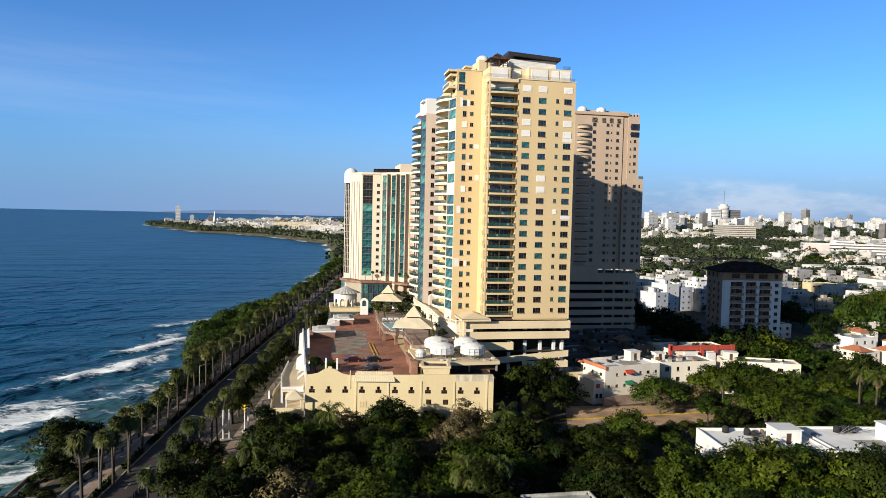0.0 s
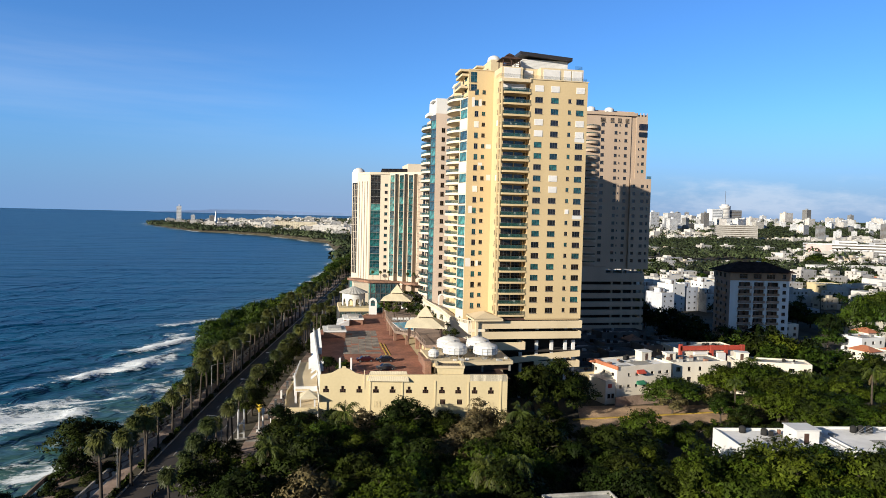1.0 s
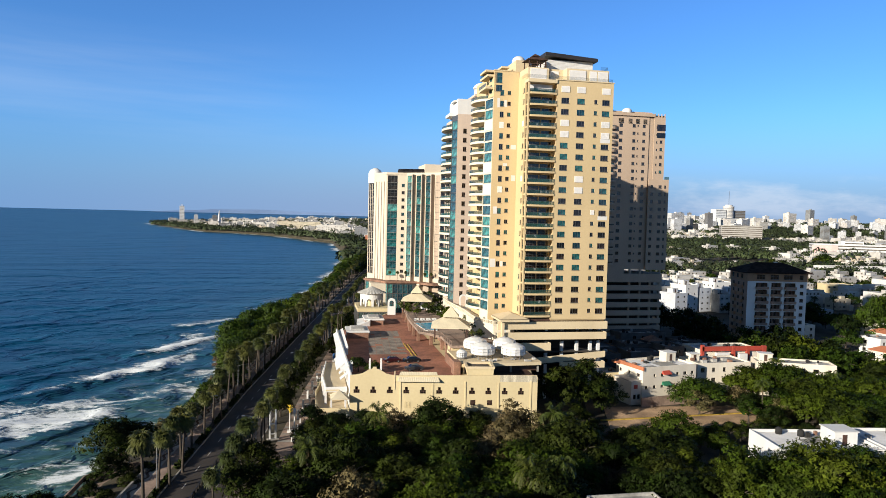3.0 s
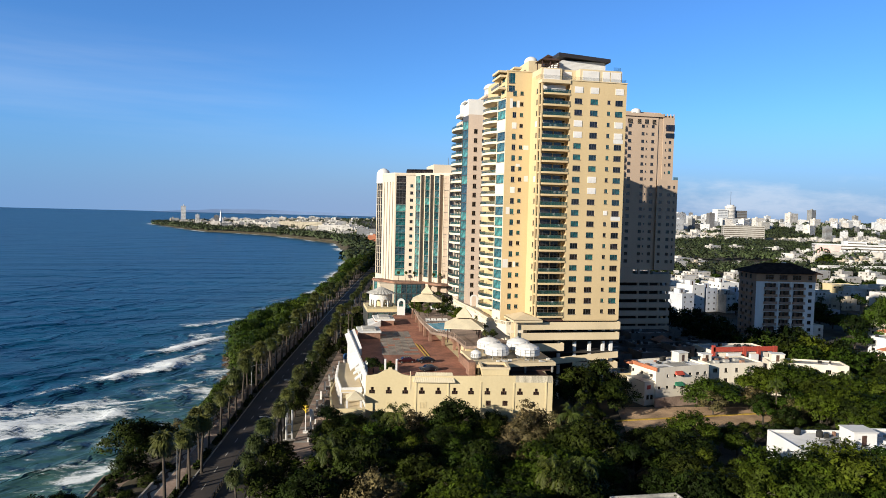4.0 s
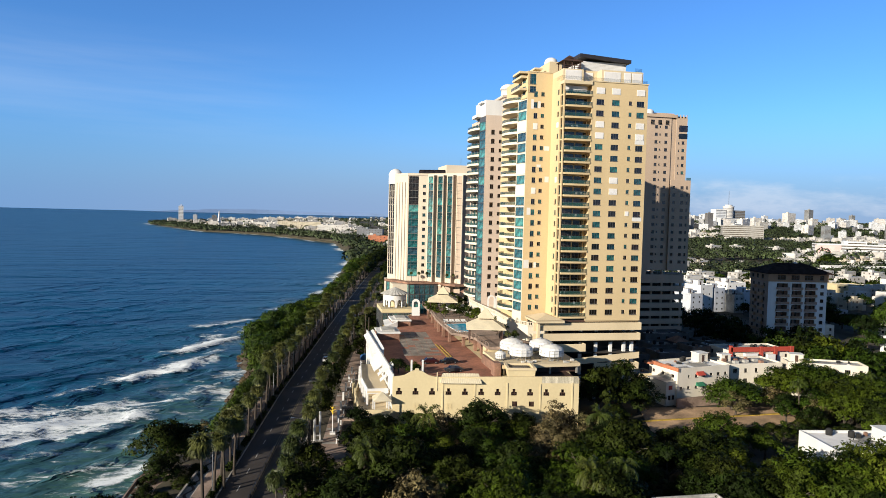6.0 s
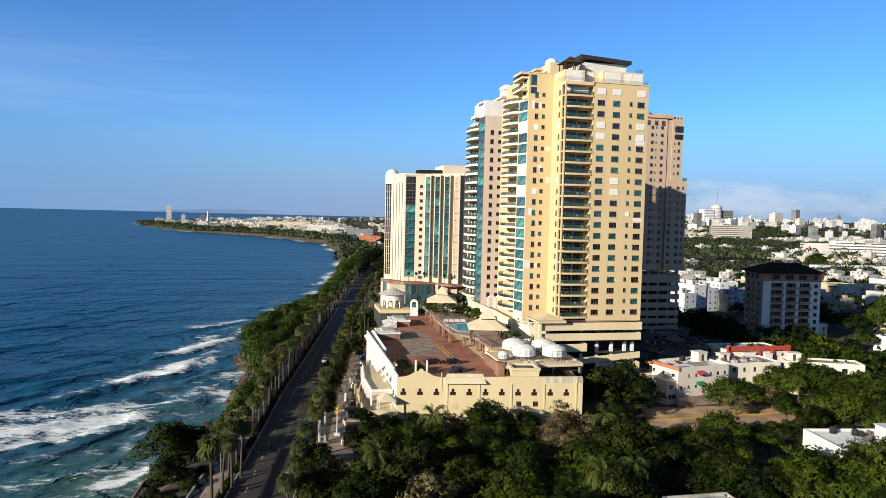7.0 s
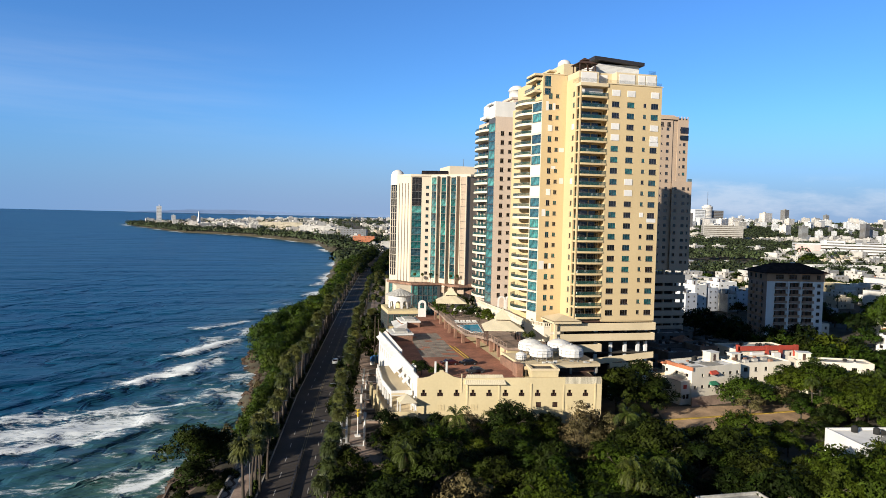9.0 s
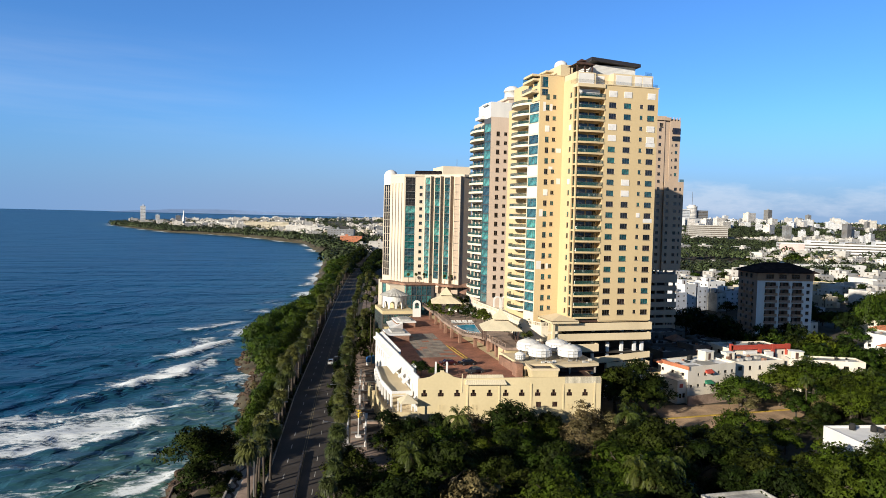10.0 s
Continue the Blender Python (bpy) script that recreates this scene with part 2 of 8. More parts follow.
THATCH = material("pale_fabric_roof", (0.820, 0.715, 0.505), 0.85, var=0.08, size=3, fine=12)
POOL = material("pool_water", (0.012, 0.380, 0.660), 0.15, var=0.1, size=3, bump=0.2, spec=0.15)
CARDARK = material("dark_car_paint", (0.02, 0.022, 0.026), 0.25, 0.3, var=0.05, bump=0)
CARWHITE = material("white_car_paint", (0.75, 0.75, 0.74), 0.25, 0.0, var=0.03, bump=0)
RUBBER = material("rubber", (0.02, 0.02, 0.02), 0.9, var=0.1)
FARGREEN = material("far_woodland", (0.052, 0.078, 0.022), 0.8, var=0.3, size=22, fine=6, bump=0)
LINE = material("faded_yellow_line", (0.30, 0.25, 0.14), 0.85, var=0.3, size=2)
FARWALL = material("far_white_walls", (0.720, 0.690, 0.655), 0.85, var=0.1, size=8, per_object=0.22)
FARTAN = material("far_tan_walls", (0.720, 0.620, 0.490), 0.85, var=0.1, size=8, per_object=0.25)
FARGREY = material("far_grey_walls", (0.270, 0.285, 0.310), 0.85, var=0.1, size=8, per_object=0.25)
SKYWHITE = material("far_bright_walls", (0.740, 0.755, 0.780), 0.8, var=0.06, size=8, per_object=0.14)
BLUEPAINT = material("blue_roof_paint", (0.03, 0.16, 0.45), 0.7, var=0.15, size=3)
# wall and roof colours with deep shade painted in
SHADEGREY = material("shade_grey_render", (0.140, 0.125, 0.1150), 0.9, var=0.2, size=4, fine=12, streak=0.3)
SHADEROOF = material("weathered_shade_roof", (0.085, 0.078, 0.0740), 0.9, var=0.3, size=4, fine=10)
BLUEWALL = material("pale_blue_walls", (0.64, 0.67, 0.73), 0.85, var=0.06, size=6)
BLUESIGN = material("blue_enamel", (0.02, 0.16, 0.40), 0.5, var=0.05)



def leaf_tone(m, lo=0.62, hi=1.38):
    """Each leaf a little lighter or darker than the next."""
    t = m.node_tree
    b = t.nodes["Principled BSDF"]
    link = b.inputs["Base Color"].links[0]
    geo, rng, hs = t.nodes.new("ShaderNodeNewGeometry"), t.nodes.new("ShaderNodeMapRange"), t.nodes.new("ShaderNodeHueSaturation")
    rng.inputs["To Min"].default_value, rng.inputs["To Max"].default_value = lo, hi
    t.links.new(geo.outputs["Random Per Island"], rng.inputs["Value"])
    t.links.new(rng.outputs["Result"], hs.inputs["Value"])
    t.links.new(link.from_socket, hs.inputs["Color"])
    t.links.new(hs.outputs["Color"], b.inputs["Base Color"])


for leafy in (LEAF, LEAFSEA, LEAF2, LEAFDRY, FARGREEN):
    leaf_tone(leafy)
for far_paint in (FARWALL, FARTAN):
    leaf_tone(far_paint, 0.70, 1.12)


def see_through(m, alpha):
    m.node_tree.nodes["Principled BSDF"].inputs["Alpha"].default_value = alpha


see_through(RAILGLASS, 0.55)
see_through(CLEARGLASS, 0.16)


def sea_material():
    m = bpy.data.materials.new("sea_water")
    m.use_nodes = True
    t = m.node_tree
    b = t.nodes["Principled BSDF"]
    N, L = t.nodes.new, t.links.new
    geo = N("ShaderNodeNewGeometry")
    att, shal = N("ShaderNodeAttribute"), N("ShaderNodeAttribute")
    att.attribute_name, shal.attribute_name = "foam", "shallow"
    big = N("ShaderNodeTexNoise")
    big.inputs["Scale"].default_value, big.inputs["Detail"].default_value = 0.55, 10
    big.inputs["Roughness"].default_value = 0.80
    mp = N("ShaderNodeMapping")
    mp.inputs["Rotation"].default_value, mp.inputs["Scale"].default_value = (0, 0, radians(-20)), (0.45, 1.0, 1)
    L(geo.outputs["Position"], mp.inputs["Vector"])
    L(mp.outputs[0], big.inputs["Vector"])
    add = N("ShaderNodeMath")
    add.operation = "ADD"
    ragged = N("ShaderNodeMapRange")
    ragged.clamp = False
    ragged.inputs["From Min"].default_value, ragged.inputs["From Max"].default_value = 0.20, 0.80
    L(big.outputs["Fac"], ragged.inputs["Value"])
    L(att.outputs["Fac"], add.inputs[0])
    L(ragged.outputs["Result"], add.inputs[1])
    mask = N("ShaderNodeMapRange")
    mask.interpolation_type = "SMOOTHSTEP"
    mask.inputs["From Min"].default_value, mask.inputs["From Max"].default_value = 0.84, 1.16
    L(add.outputs[0], mask.inputs["Value"])
    deep = N("ShaderNodeMix")
    deep.data_type = "RGBA"
    deep.inputs["A"].default_value, deep.inputs["B"].default_value = (0.0, 0.058, 0.118, 1), (0.047, 0.108, 0.094, 1)
    L(shal.outputs["Fac"], deep.inputs["Factor"])
    mp3, drift, tone = N("ShaderNodeMapping"), N("ShaderNodeTexNoise"), N("ShaderNodeMix")
    mp3.inputs["Rotation"].default_value, mp3.inputs["Scale"].default_value = (0, 0, radians(-12)), (0.009, 0.055, 1)
    L(geo.outputs["Position"], mp3.inputs["Vector"])
    L(mp3.outputs[0], drift.inputs["Vector"])
    drift.inputs["Scale"].default_value, drift.inputs["Detail"].default_value, drift.inputs["Roughness"].default_value = 1.0, 3, 0.5
    tone.data_type = "RGBA"
    tone.inputs["A"].default_value, tone.inputs["B"].default_value = (0.0, 0.029, 0.084, 1), (0.0, 0.073, 0.148, 1)
    spread = N("ShaderNodeMapRange")
    spread.inputs["From Min"].default_value, spread.inputs["From Max"].default_value = 0.30, 0.70
    L(drift.outputs["Fac"], spread.inputs["Value"])
    L(spread.outputs["Result"], tone.inputs["Factor"])
    L(tone.outputs["Result"], deep.inputs["A"])
    col = N("ShaderNodeMix")
    col.data_type = "RGBA"
    col.inputs["B"].default_value = (0.80, 0.84, 0.86, 1)
    L(deep.outputs["Result"], col.inputs["A"])
    L(mask.outputs["Result"], col.inputs["Factor"])
    L(col.outputs["Result"], b.inputs["Base Color"])
    rg = N("ShaderNodeMapRange")
    rg.inputs["To Min"].default_value, rg.inputs["To Max"].default_value = 0.30, 0.8
    L(mask.outputs["Result"], rg.inputs["Value"])
    L(rg.outputs["Result"], b.inputs["Roughness"])
    b.inputs["Specular IOR Level"].default_value = 0.09
    mp2 = N("ShaderNodeMapping")
    mp2.inputs["Rotation"].default_value, mp2.inputs["Scale"].default_value = (0, 0, radians(-15)), (0.05, 0.16, 1)
    L(geo.outputs["Position"], mp2.inputs["Vector"])
    swell, chop = N("ShaderNodeTexNoise"), N("ShaderNodeTexNoise")
    swell.inputs["Scale"].default_value, swell.inputs["Detail"].default_value, swell.inputs["Roughness"].default_value = 1.0, 3, 0.5
    chop.inputs["Scale"].default_value, chop.inputs["Detail"].default_value = 0.6, 3
    L(mp2.outputs[0], swell.inputs["Vector"])
    L(mp.outputs[0], chop.inputs["Vector"])
    b1, b2 = N("ShaderNodeBump"), N("ShaderNodeBump")
    b1.inputs["Strength"].default_value, b1.inputs["Distance"].default_value = 1.0, 1.15
    b2.inputs["Strength"].default_value, b2.inputs["Distance"].default_value = 1.0, 0.2
    L(swell.outputs["Fac"], b1.inputs["Height"])
    L(chop.outputs["Fac"], b2.inputs["Height"])
    L(b1.outputs["Normal"], b2.inputs["Normal"])
    mp4, roll, b3 = N("ShaderNodeMapping"), N("ShaderNodeTexNoise"), N("ShaderNodeBump")
    mp4.inputs["Rotation"].default_value, mp4.inputs["Scale"].default_value = (0, 0, radians(-14)), (0.008, 0.034, 1)
    roll.inputs["Scale"].default_value, roll.inputs["Detail"].default_value, roll.inputs["Roughness"].default_value = 1.0, 3, 0.5
    b3.inputs["Strength"].default_value, b3.inputs["Distance"].default_value = 1.0, 5.0
    L(geo.outputs["Position"], mp4.inputs["Vector"])
    L(mp4.outputs[0], roll.inputs["Vector"])
    L(roll.outputs["Fac"], b3.inputs["Height"])
    L(b3.outputs["Normal"], b1.inputs["Normal"])
    L(b2.outputs["Normal"], b.inputs["Normal"])
    calm = N("ShaderNodeMapRange")
    calm.inputs["To Min"].default_value, calm.inputs["To Max"].default_value = 1.0, 0.10
    L(mask.outputs["Result"], calm.inputs["Value"])
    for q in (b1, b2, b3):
        L(calm.outputs["Result"], q.inputs["Strength"])
    return m


SEAWATER = sea_material()


# ---- mesh helpers ----
def box(bm, x0, y0, z0, x1, y1, z1, bevel=0.0):
    v = [bm.verts.new(p) for p in ((x0, y0, z0), (x1, y0, z0), (x1, y1, z0), (x0, y1, z0), (x0, y0, z1), (x1, y0, z1), (x1, y1, z1), (x0, y1, z1))]
    f = [bm.faces.new([v[i] for i in q]) for q in ((3, 2, 1, 0), (4, 5, 6, 7), (0, 1, 5, 4), (1, 2, 6, 5), (2, 3, 7, 6), (3, 0, 4, 7))]
    if bevel:
        bmesh.ops.bevel(bm, geom=list({e for q in f for e in q.edges}), offset=bevel, segments=1, affect="EDGES")
    return v


def prism(bm, pts, z0, z1):
    """An upright solid over a plan outline, given anticlockwise."""
    lo, hi = [bm.verts.new((x, y, z0)) for x, y in pts], [bm.verts.new((x, y, z1)) for x, y in pts]
    n = len(pts)
    bm.faces.new(lo[::-1]), bm.faces.new(hi)
    for i in range(n):
        bm.faces.new((lo[i], lo[(i + 1) % n], hi[(i + 1) % n], hi[i]))


def lathe(bm, prof, n=24, x=0.0, y=0.0, arc=360.0, start=0.0):
    """A turned form: prof gives radius and height from below upwards."""
    full = arc >= 360
    steps = n if full else n + 1
    rings = []
    for r, z in prof:
        rings.append([bm.verts.new((x + r * math.cos(radians(start + arc * i / n)), y + r * math.sin(radians(start + arc * i / n)), z)) for i in range(steps)])
    for lo, hi in zip(rings, rings[1:]):
        for i in range(n):
            j = (i + 1) % steps
            bm.faces.new((lo[i], lo[j], hi[j], hi[i]))


def tube(bm, p, q, r, n=6, r2=None):
    p, q = Vector(p), Vector(q)
    rot = (q - p).to_track_quat("Z", "Y").to_matrix()
    r2 = r if r2 is None else r2
    lo = [bm.verts.new(p + rot @ Vector((r * math.cos(2 * math.pi * i / n), r * math.sin(2 * math.pi * i / n), 0))) for i in range(n)]
    hi = [bm.verts.new(q + rot @ Vector((r2 * math.cos(2 * math.pi * i / n), r2 * math.sin(2 * math.pi * i / n), 0))) for i in range(n)]
    for i in range(n):
        bm.faces.new((lo[i], lo[(i + 1) % n], hi[(i + 1) % n], hi[i]))
    bm.faces.new(lo[::-1]), bm.faces.new(hi)


def hip(bm, x0, y0, x1, y1, z0, z1, ridge=0.0, thick=0.15):
    """A hipped roof with a ridge along the longer side."""
    cx, cy = (x0 + x1) / 2, (y0 + y1) / 2
    base = [bm.verts.new(p) for p in ((x0, y0, z0), (x1, y0, z0), (x1, y1, z0), (x0, y1, z0))]
    low = [bm.verts.new(p) for p in ((x0, y0, z0 - thick), (x1, y0, z0 - thick), (x1, y1, z0 - thick), (x0, y1, z0 - thick))]
    for i in range(4):
        bm.faces.new((low[i], low[(i + 1) % 4], base[(i + 1) % 4], base[i]))
    bm.faces.new(low[::-1])
    if x1 - x0 >= y1 - y0:
        a, b = bm.verts.new((cx - ridge / 2, cy, z1)), bm.verts.new((cx + ridge / 2 + 0.01, cy, z1))
        bm.faces.new((base[0], base[1], b, a)), bm.faces.new((base[1], base[2], b)), bm.faces.new((base[2], base[3], a, b)), bm.faces.new((base[3], base[0], a))
    else:
        a, b = bm.verts.new((cx, cy - ridge / 2, z1)), bm.verts.new((cx, cy + ridge / 2 + 0.01, z1))
        bm.faces.new((base[0], base[1], a)), bm.faces.new((base[1], base[2], b, a)), bm.faces.new((base[2], base[3], b)), bm.faces.new((base[3], base[0], a, b))


def mesh_of(name, bm, *mats):
    me = bpy.data.meshes.new(name)
    bm.to_mesh(me)
    bm.free()
    for m in mats:
        me.materials.append(m)
    return me


def part(name, shape, mat, parent, label="", m=None, smooth=False):
    """One mesh object under a thing or a part; shape is a bmesh or a finished mesh."""
    me = shape if isinstance(shape, bpy.types.Mesh) else mesh_of(name, shape, mat)
    if smooth:
        me.shade_smooth()
    ob = new(name, me)
    ob.parent = parent
    if m is not None:
        ob.matrix_basis = m
    if label:
        ob["label"] = label
    return ob


def thing(name, label, category, m=None, group="", kind=""):
    ob = tagged(new(name), label, category, group, kind)
    ob.matrix_basis = m if m is not None else Matrix()
    return ob


def boxpart(name, mat, parent, *b, label="", m=None, bevel=0.0):
    bm = bmesh.new()
    box(bm, *b, bevel=bevel)
    return part(name, bm, mat, parent, label, m)


def solid(name, shape, mat, label, category, kind="", group="", smooth=False):
    me = shape if isinstance(shape, bpy.types.Mesh) else mesh_of(name, shape, mat)
    if smooth:
        me.shade_smooth()
    return tagged(new(name, me), label, category, group, kind)


WIN = {}


def bar_grid(bm, us, vs, solid_cell, y0, y1):
    """A flat lattice of bars in one piece: the cells of a grid that are solid, with real depth."""
    vert = {}

    def at(i, j, y):
        if (i, j, y) not in vert:
            vert[(i, j, y)] = bm.verts.new((us[i], y, vs[j]))
        return vert[(i, j, y)]
    nu, nv = len(us) - 1, len(vs) - 1
    full = {(i, j) for i in range(nu) for j in range(nv) if solid_cell(i, j)}
    for i, j in sorted(full):
        bm.faces.new((at(i, j, y0), at(i + 1, j, y0), at(i + 1, j + 1, y0), at(i, j + 1, y0)))
        for (di, dj), (p, q) in (((0, -1), ((i, j), (i + 1, j))), ((1, 0), ((i + 1, j), (i + 1, j + 1))), ((0, 1), ((i + 1, j + 1), (i, j + 1))), ((-1, 0), ((i, j + 1), (i, j)))):
            if (i + di, j + dj) not in full:
                bm.faces.new((at(*p, y1), at(*q, y1), at(*q, y0), at(*p, y0)))
    return at


def window_meshes(w, h, style):
    key = (round(w, 2), round(h, 2), style)
    if key not in WIN:
        bm, t = bmesh.new(), 0.06
        if style == "shut":
            n = max(3, int(h / 0.25))
            prof = [(0.06, -0.08), (-0.09, -0.08)]
            for i in range(n):
                prof += [(-0.09, h * i / n + 0.02), (-0.12, h * i / n + 0.02), (-0.12, h * (i + 1) / n - 0.02), (-0.09, h * (i + 1) / n - 0.02)]
            prof += [(-0.09, h + 0.12), (0.06, h + 0.12)]
            a, b = [bm.verts.new((-0.08, y, z)) for y, z in prof], [bm.verts.new((w + 0.08, y, z)) for y, z in prof]
            bm.faces.new(a), bm.faces.new(b[::-1])
            for i in range(len(prof)):
                k = (i + 1) % len(prof)
                bm.faces.new((a[k], a[i], b[i], b[k]))
            bmesh.ops.recalc_face_normals(bm, faces=bm.faces)
            WIN[key] = (mesh_of("shutter", bm, SHUTTER), None)
        else:
            bars = 1 if w < 1.3 else 2
            us = [0.0]
            for i in range(bars + 2):
                u = (w - t) * i / (bars + 1)
                us += [u, u + t] if i else [t]
            vs = [0.0, t, h * 0.62, h * 0.62 + t, h - t, h] if style == "band" else [0.0, t, h - t, h]
            at = bar_grid(bm, us, vs, lambda i, j: i % 2 == 0 or j % 2 == 0, 0.10, 0.2)
            # the sill slopes out from the frame's foot
            p, q = at(0, 0, 0.10), at(len(us) - 1, 0, 0.10)
            r_ = [bm.verts.new(c) for c in ((-0.06, -0.07, -0.02), (w + 0.06, -0.07, -0.02), (w + 0.06, -0.07, -0.12), (-0.06, -0.07, -0.12), (w, 0.10, -0.12), (0, 0.10, -0.12))]
            for f in ((p, r_[0], r_[1], q), (r_[0], r_[3], r_[2], r_[1]), (r_[3], r_[5], r_[4], r_[2]), (p, r_[5], r_[3], r_[0]), (q, r_[1], r_[2], r_[4])):
                bm.faces.new(f)
            pn = bmesh.new()
            box(pn, t * 0.5, 0.14, t * 0.5, w - t * 0.5, 0.16, h - t * 0.5)
            WIN[key] = (mesh_of("window", bm, ALU), {k: mesh_of("pane", pn.copy(), g) for k, g in (("teal", TEAL), ("dark", DARKGLASS), ("turq", TURQ))})
            pn.free()
    return WIN[key]


rnd = random.Random(5)


def put_window(parent, m, w, h, style="win", glass="mix"):
    fr, panes = window_meshes(w, h, style)
    if style == "shut":
        return part("shutter", fr, None, parent, "", m)
    win = part("window", fr, None, parent, "", m)
    g = glass
    if glass == "mix":
        g = "teal" if rnd.random() < 0.55 else "dark"
    elif glass == "sea":
        g = "turq" if rnd.random() < 0.6 else "teal"
    part("pane", panes[g], None, win)
    return win


def facade(parent, m, W, z0, z1, holes, mat, name="wall", depth=0.3, label=""):
    """A wall skin with real openings: local x along the wall, y into the house, z up. holes: (u, v, w, h)."""
    us = sorted({0.0, W, *(round(a, 3) for h in holes for a in (h[0], h[0] + h[2]))})
    vs = sorted({z0, z1, *(round(a, 3) for h in holes for a in (h[1], h[1] + h[3]))})
    ui, vi = {u: i for i, u in enumerate(us)}, {v: i for i, v in enumerate(vs)}
    nu, nv = len(us) - 1, len(vs) - 1
    gone = set()
    for h in holes:
        for i in range(ui[round(h[0], 3)], ui[round(h[0] + h[2], 3)]):
            for j in range(vi[round(h[1], 3)], vi[round(h[1] + h[3], 3)]):
                gone.add((i, j))
    bm = bmesh.new()

    def quad(*pts):
        bm.faces.new([bm.verts.new(p) for p in pts])

    def empty(i, j):
        return (i, j) in gone or not (0 <= i < nu and 0 <= j < nv)

    def runs(test, n):
        out, start = [], None
        for i in range(n + 1):
            ok = i < n and test(i)
            if ok and start is None:
                start = i
            elif not ok and start is not None:
                out.append((start, i))
                start = None
        return out
    for j in range(nv):
        for i0, i1 in runs(lambda i: (i, j) not in gone, nu):
            a, b, c, d = us[i0], us[i1], vs[j], vs[j + 1]
            quad((a, 0, c), (b, 0, c), (b, 0, d), (a, 0, d))
            a2, b2 = (a + 0.006 if i0 == 0 else a), (b - 0.006 if i1 == nu else b)
            quad((a2, 0, d), (a2, depth, d), (a2, depth, c), (a2, 0, c))
            quad((b2, 0, c), (b2, depth, c), (b2, depth, d), (b2, 0, d))
    for j in range(nv + 1):
        for up in (True, False):
            for i0, i1 in runs(lambda i: empty(i, j) == up and empty(i, j - 1) != up, nu):
                a, b, c = us[i0], us[i1], vs[j]
                if up:
                    quad((a, 0, c), (b, 0, c), (b, depth, c), (a, depth, c))
                else:
                    quad((a, depth, c), (b, depth, c), (b, 0, c), (a, 0, c))
    return part(name, bm, mat, parent, label, m)


def wall_frame(x, y, ang=0.0, z=0.0):
    return Matrix.Translation((x, y, z)) @ Matrix.Rotation(radians(ang), 4, "Z")


def windows_wall(parent, x, y, ang, W, z0, z1, holes, mat, glass="mix", name="wall"):
    """A facade and its windows; holes: (u, v, w, h, style)."""
    m = wall_frame(x, y, ang)
    cut = [h[:4] for h in holes if h[4] != "shut"]
    wall = facade(parent, m, W, z0, z1, cut, mat, name)
    for u, v, ww, hh, st in holes:
        if st != "open":
            put_window(parent, m @ Matrix.Translation((u, 0, v)), ww, hh, st, glass)
    return wall

# ---- ground, sea and road ----
COAST = [(-600, -90), (0, -70), (110, -60), (145, -52), (157, -49), (175, -43), (192, -39.5), (215, -39), (235, -40), (265, -42), (300, -38), (366, -25), (440, -10), (527, 3),
         (600, 9), (700, 20), (844, 35), (936, 60), (1013, 37), (1264, 34), (1349, -3), (1500, -58), (1610, -120), (1695, -188), (1745, -255), (1937, -349), (2237, -476),
         (2390, -520), (2700, -470), (3300, -200), (4000, 500), (4900, 2600)]
ROAD = [(-300, -78), (0, -43.5), (128, -28.5), (196.5, -19.9), (300, -4.2), (400, 11.3), (509, 28.8), (609, 45.5), (720, 66), (850, 95), (1000, 140)]


def coast_x(y):
    return np.interp(y, *zip(*COAST)) + 2.0 * np.sin(np.asarray(y) * 0.11) + 1.2 * np.sin(np.asarray(y) * 0.31 + 1)


def road_x(y):
    return np.interp(y, *zip(*ROAD))


def smoothstep(x, a, b):
    t = np.clip((x - a) / (b - a), 0, 1)
    return t * t * (3 - 2 * t)


def land_z(x, y):
    o = x - coast_x(y)
    rise = smoothstep(o, 60, 700) * np.interp(y, [450, 800, 1150, 1600, 2600, 4800], [0, 10, 14, 36, 40, 30]) + smoothstep(o, 0, 120) * smoothstep(y, 900, 1800) * 8
    rise = rise * np.interp(x / np.maximum(y, 1.0), [0.08, 0.36], [0.42, 1.0])
    prof = np.interp(o, [-40, -6, 0, 2.5, 4.5, 7, 10], [-12, -8, -6, -3.4, -2.8, -0.6, -0.12])
    return prof + rise


def sheet(name, X, Y, Z, mat, label, category, attrs=()):
    ny, nx = X.shape
    verts = np.stack([X, Y, Z], -1).reshape(-1, 3)
    i = np.arange(ny * nx).reshape(ny, nx)
    faces = np.stack([i[:-1, :-1], i[:-1, 1:], i[1:, 1:], i[1:, :-1]], -1).reshape(-1, 4)
    me = bpy.data.meshes.new(name)
    me.from_pydata(verts.tolist(), [], faces.tolist())
    me.materials.append(mat)
    for key, val in attrs:
        me.attributes.new(key, "FLOAT", "POINT").data.foreach_set("value", val.reshape(-1).astype(np.float32))
    me.shade_smooth()
    return tagged(new(name, me), label, category, "", "structure")


ys = np.concatenate([np.arange(-600, 90, 30), np.arange(90, 560, 4), np.arange(560, 1400, 12), np.linspace(1400, 4880, 90)])
offs = np.concatenate([[-40, -14, -6, -3], np.arange(-1, 12, 1.0), [14, 18, 24, 32, 45, 60, 80, 110, 150, 200, 260, 330, 420, 520, 640, 780, 940, 1150, 1400, 1800, 2400, 3200, 4400]])
Y, O = np.meshgrid(ys, offs, indexing="ij")
X = O + coast_x(Y)
Z = land_z(X, Y)
rough = np.array([[noise.noise((x * 0.33, y * 0.33, 3)) for x, y in zip(r, q)] for r, q in zip(X, Y)])
cliff = np.exp(-((O - 3.5) / 3.5) ** 2)
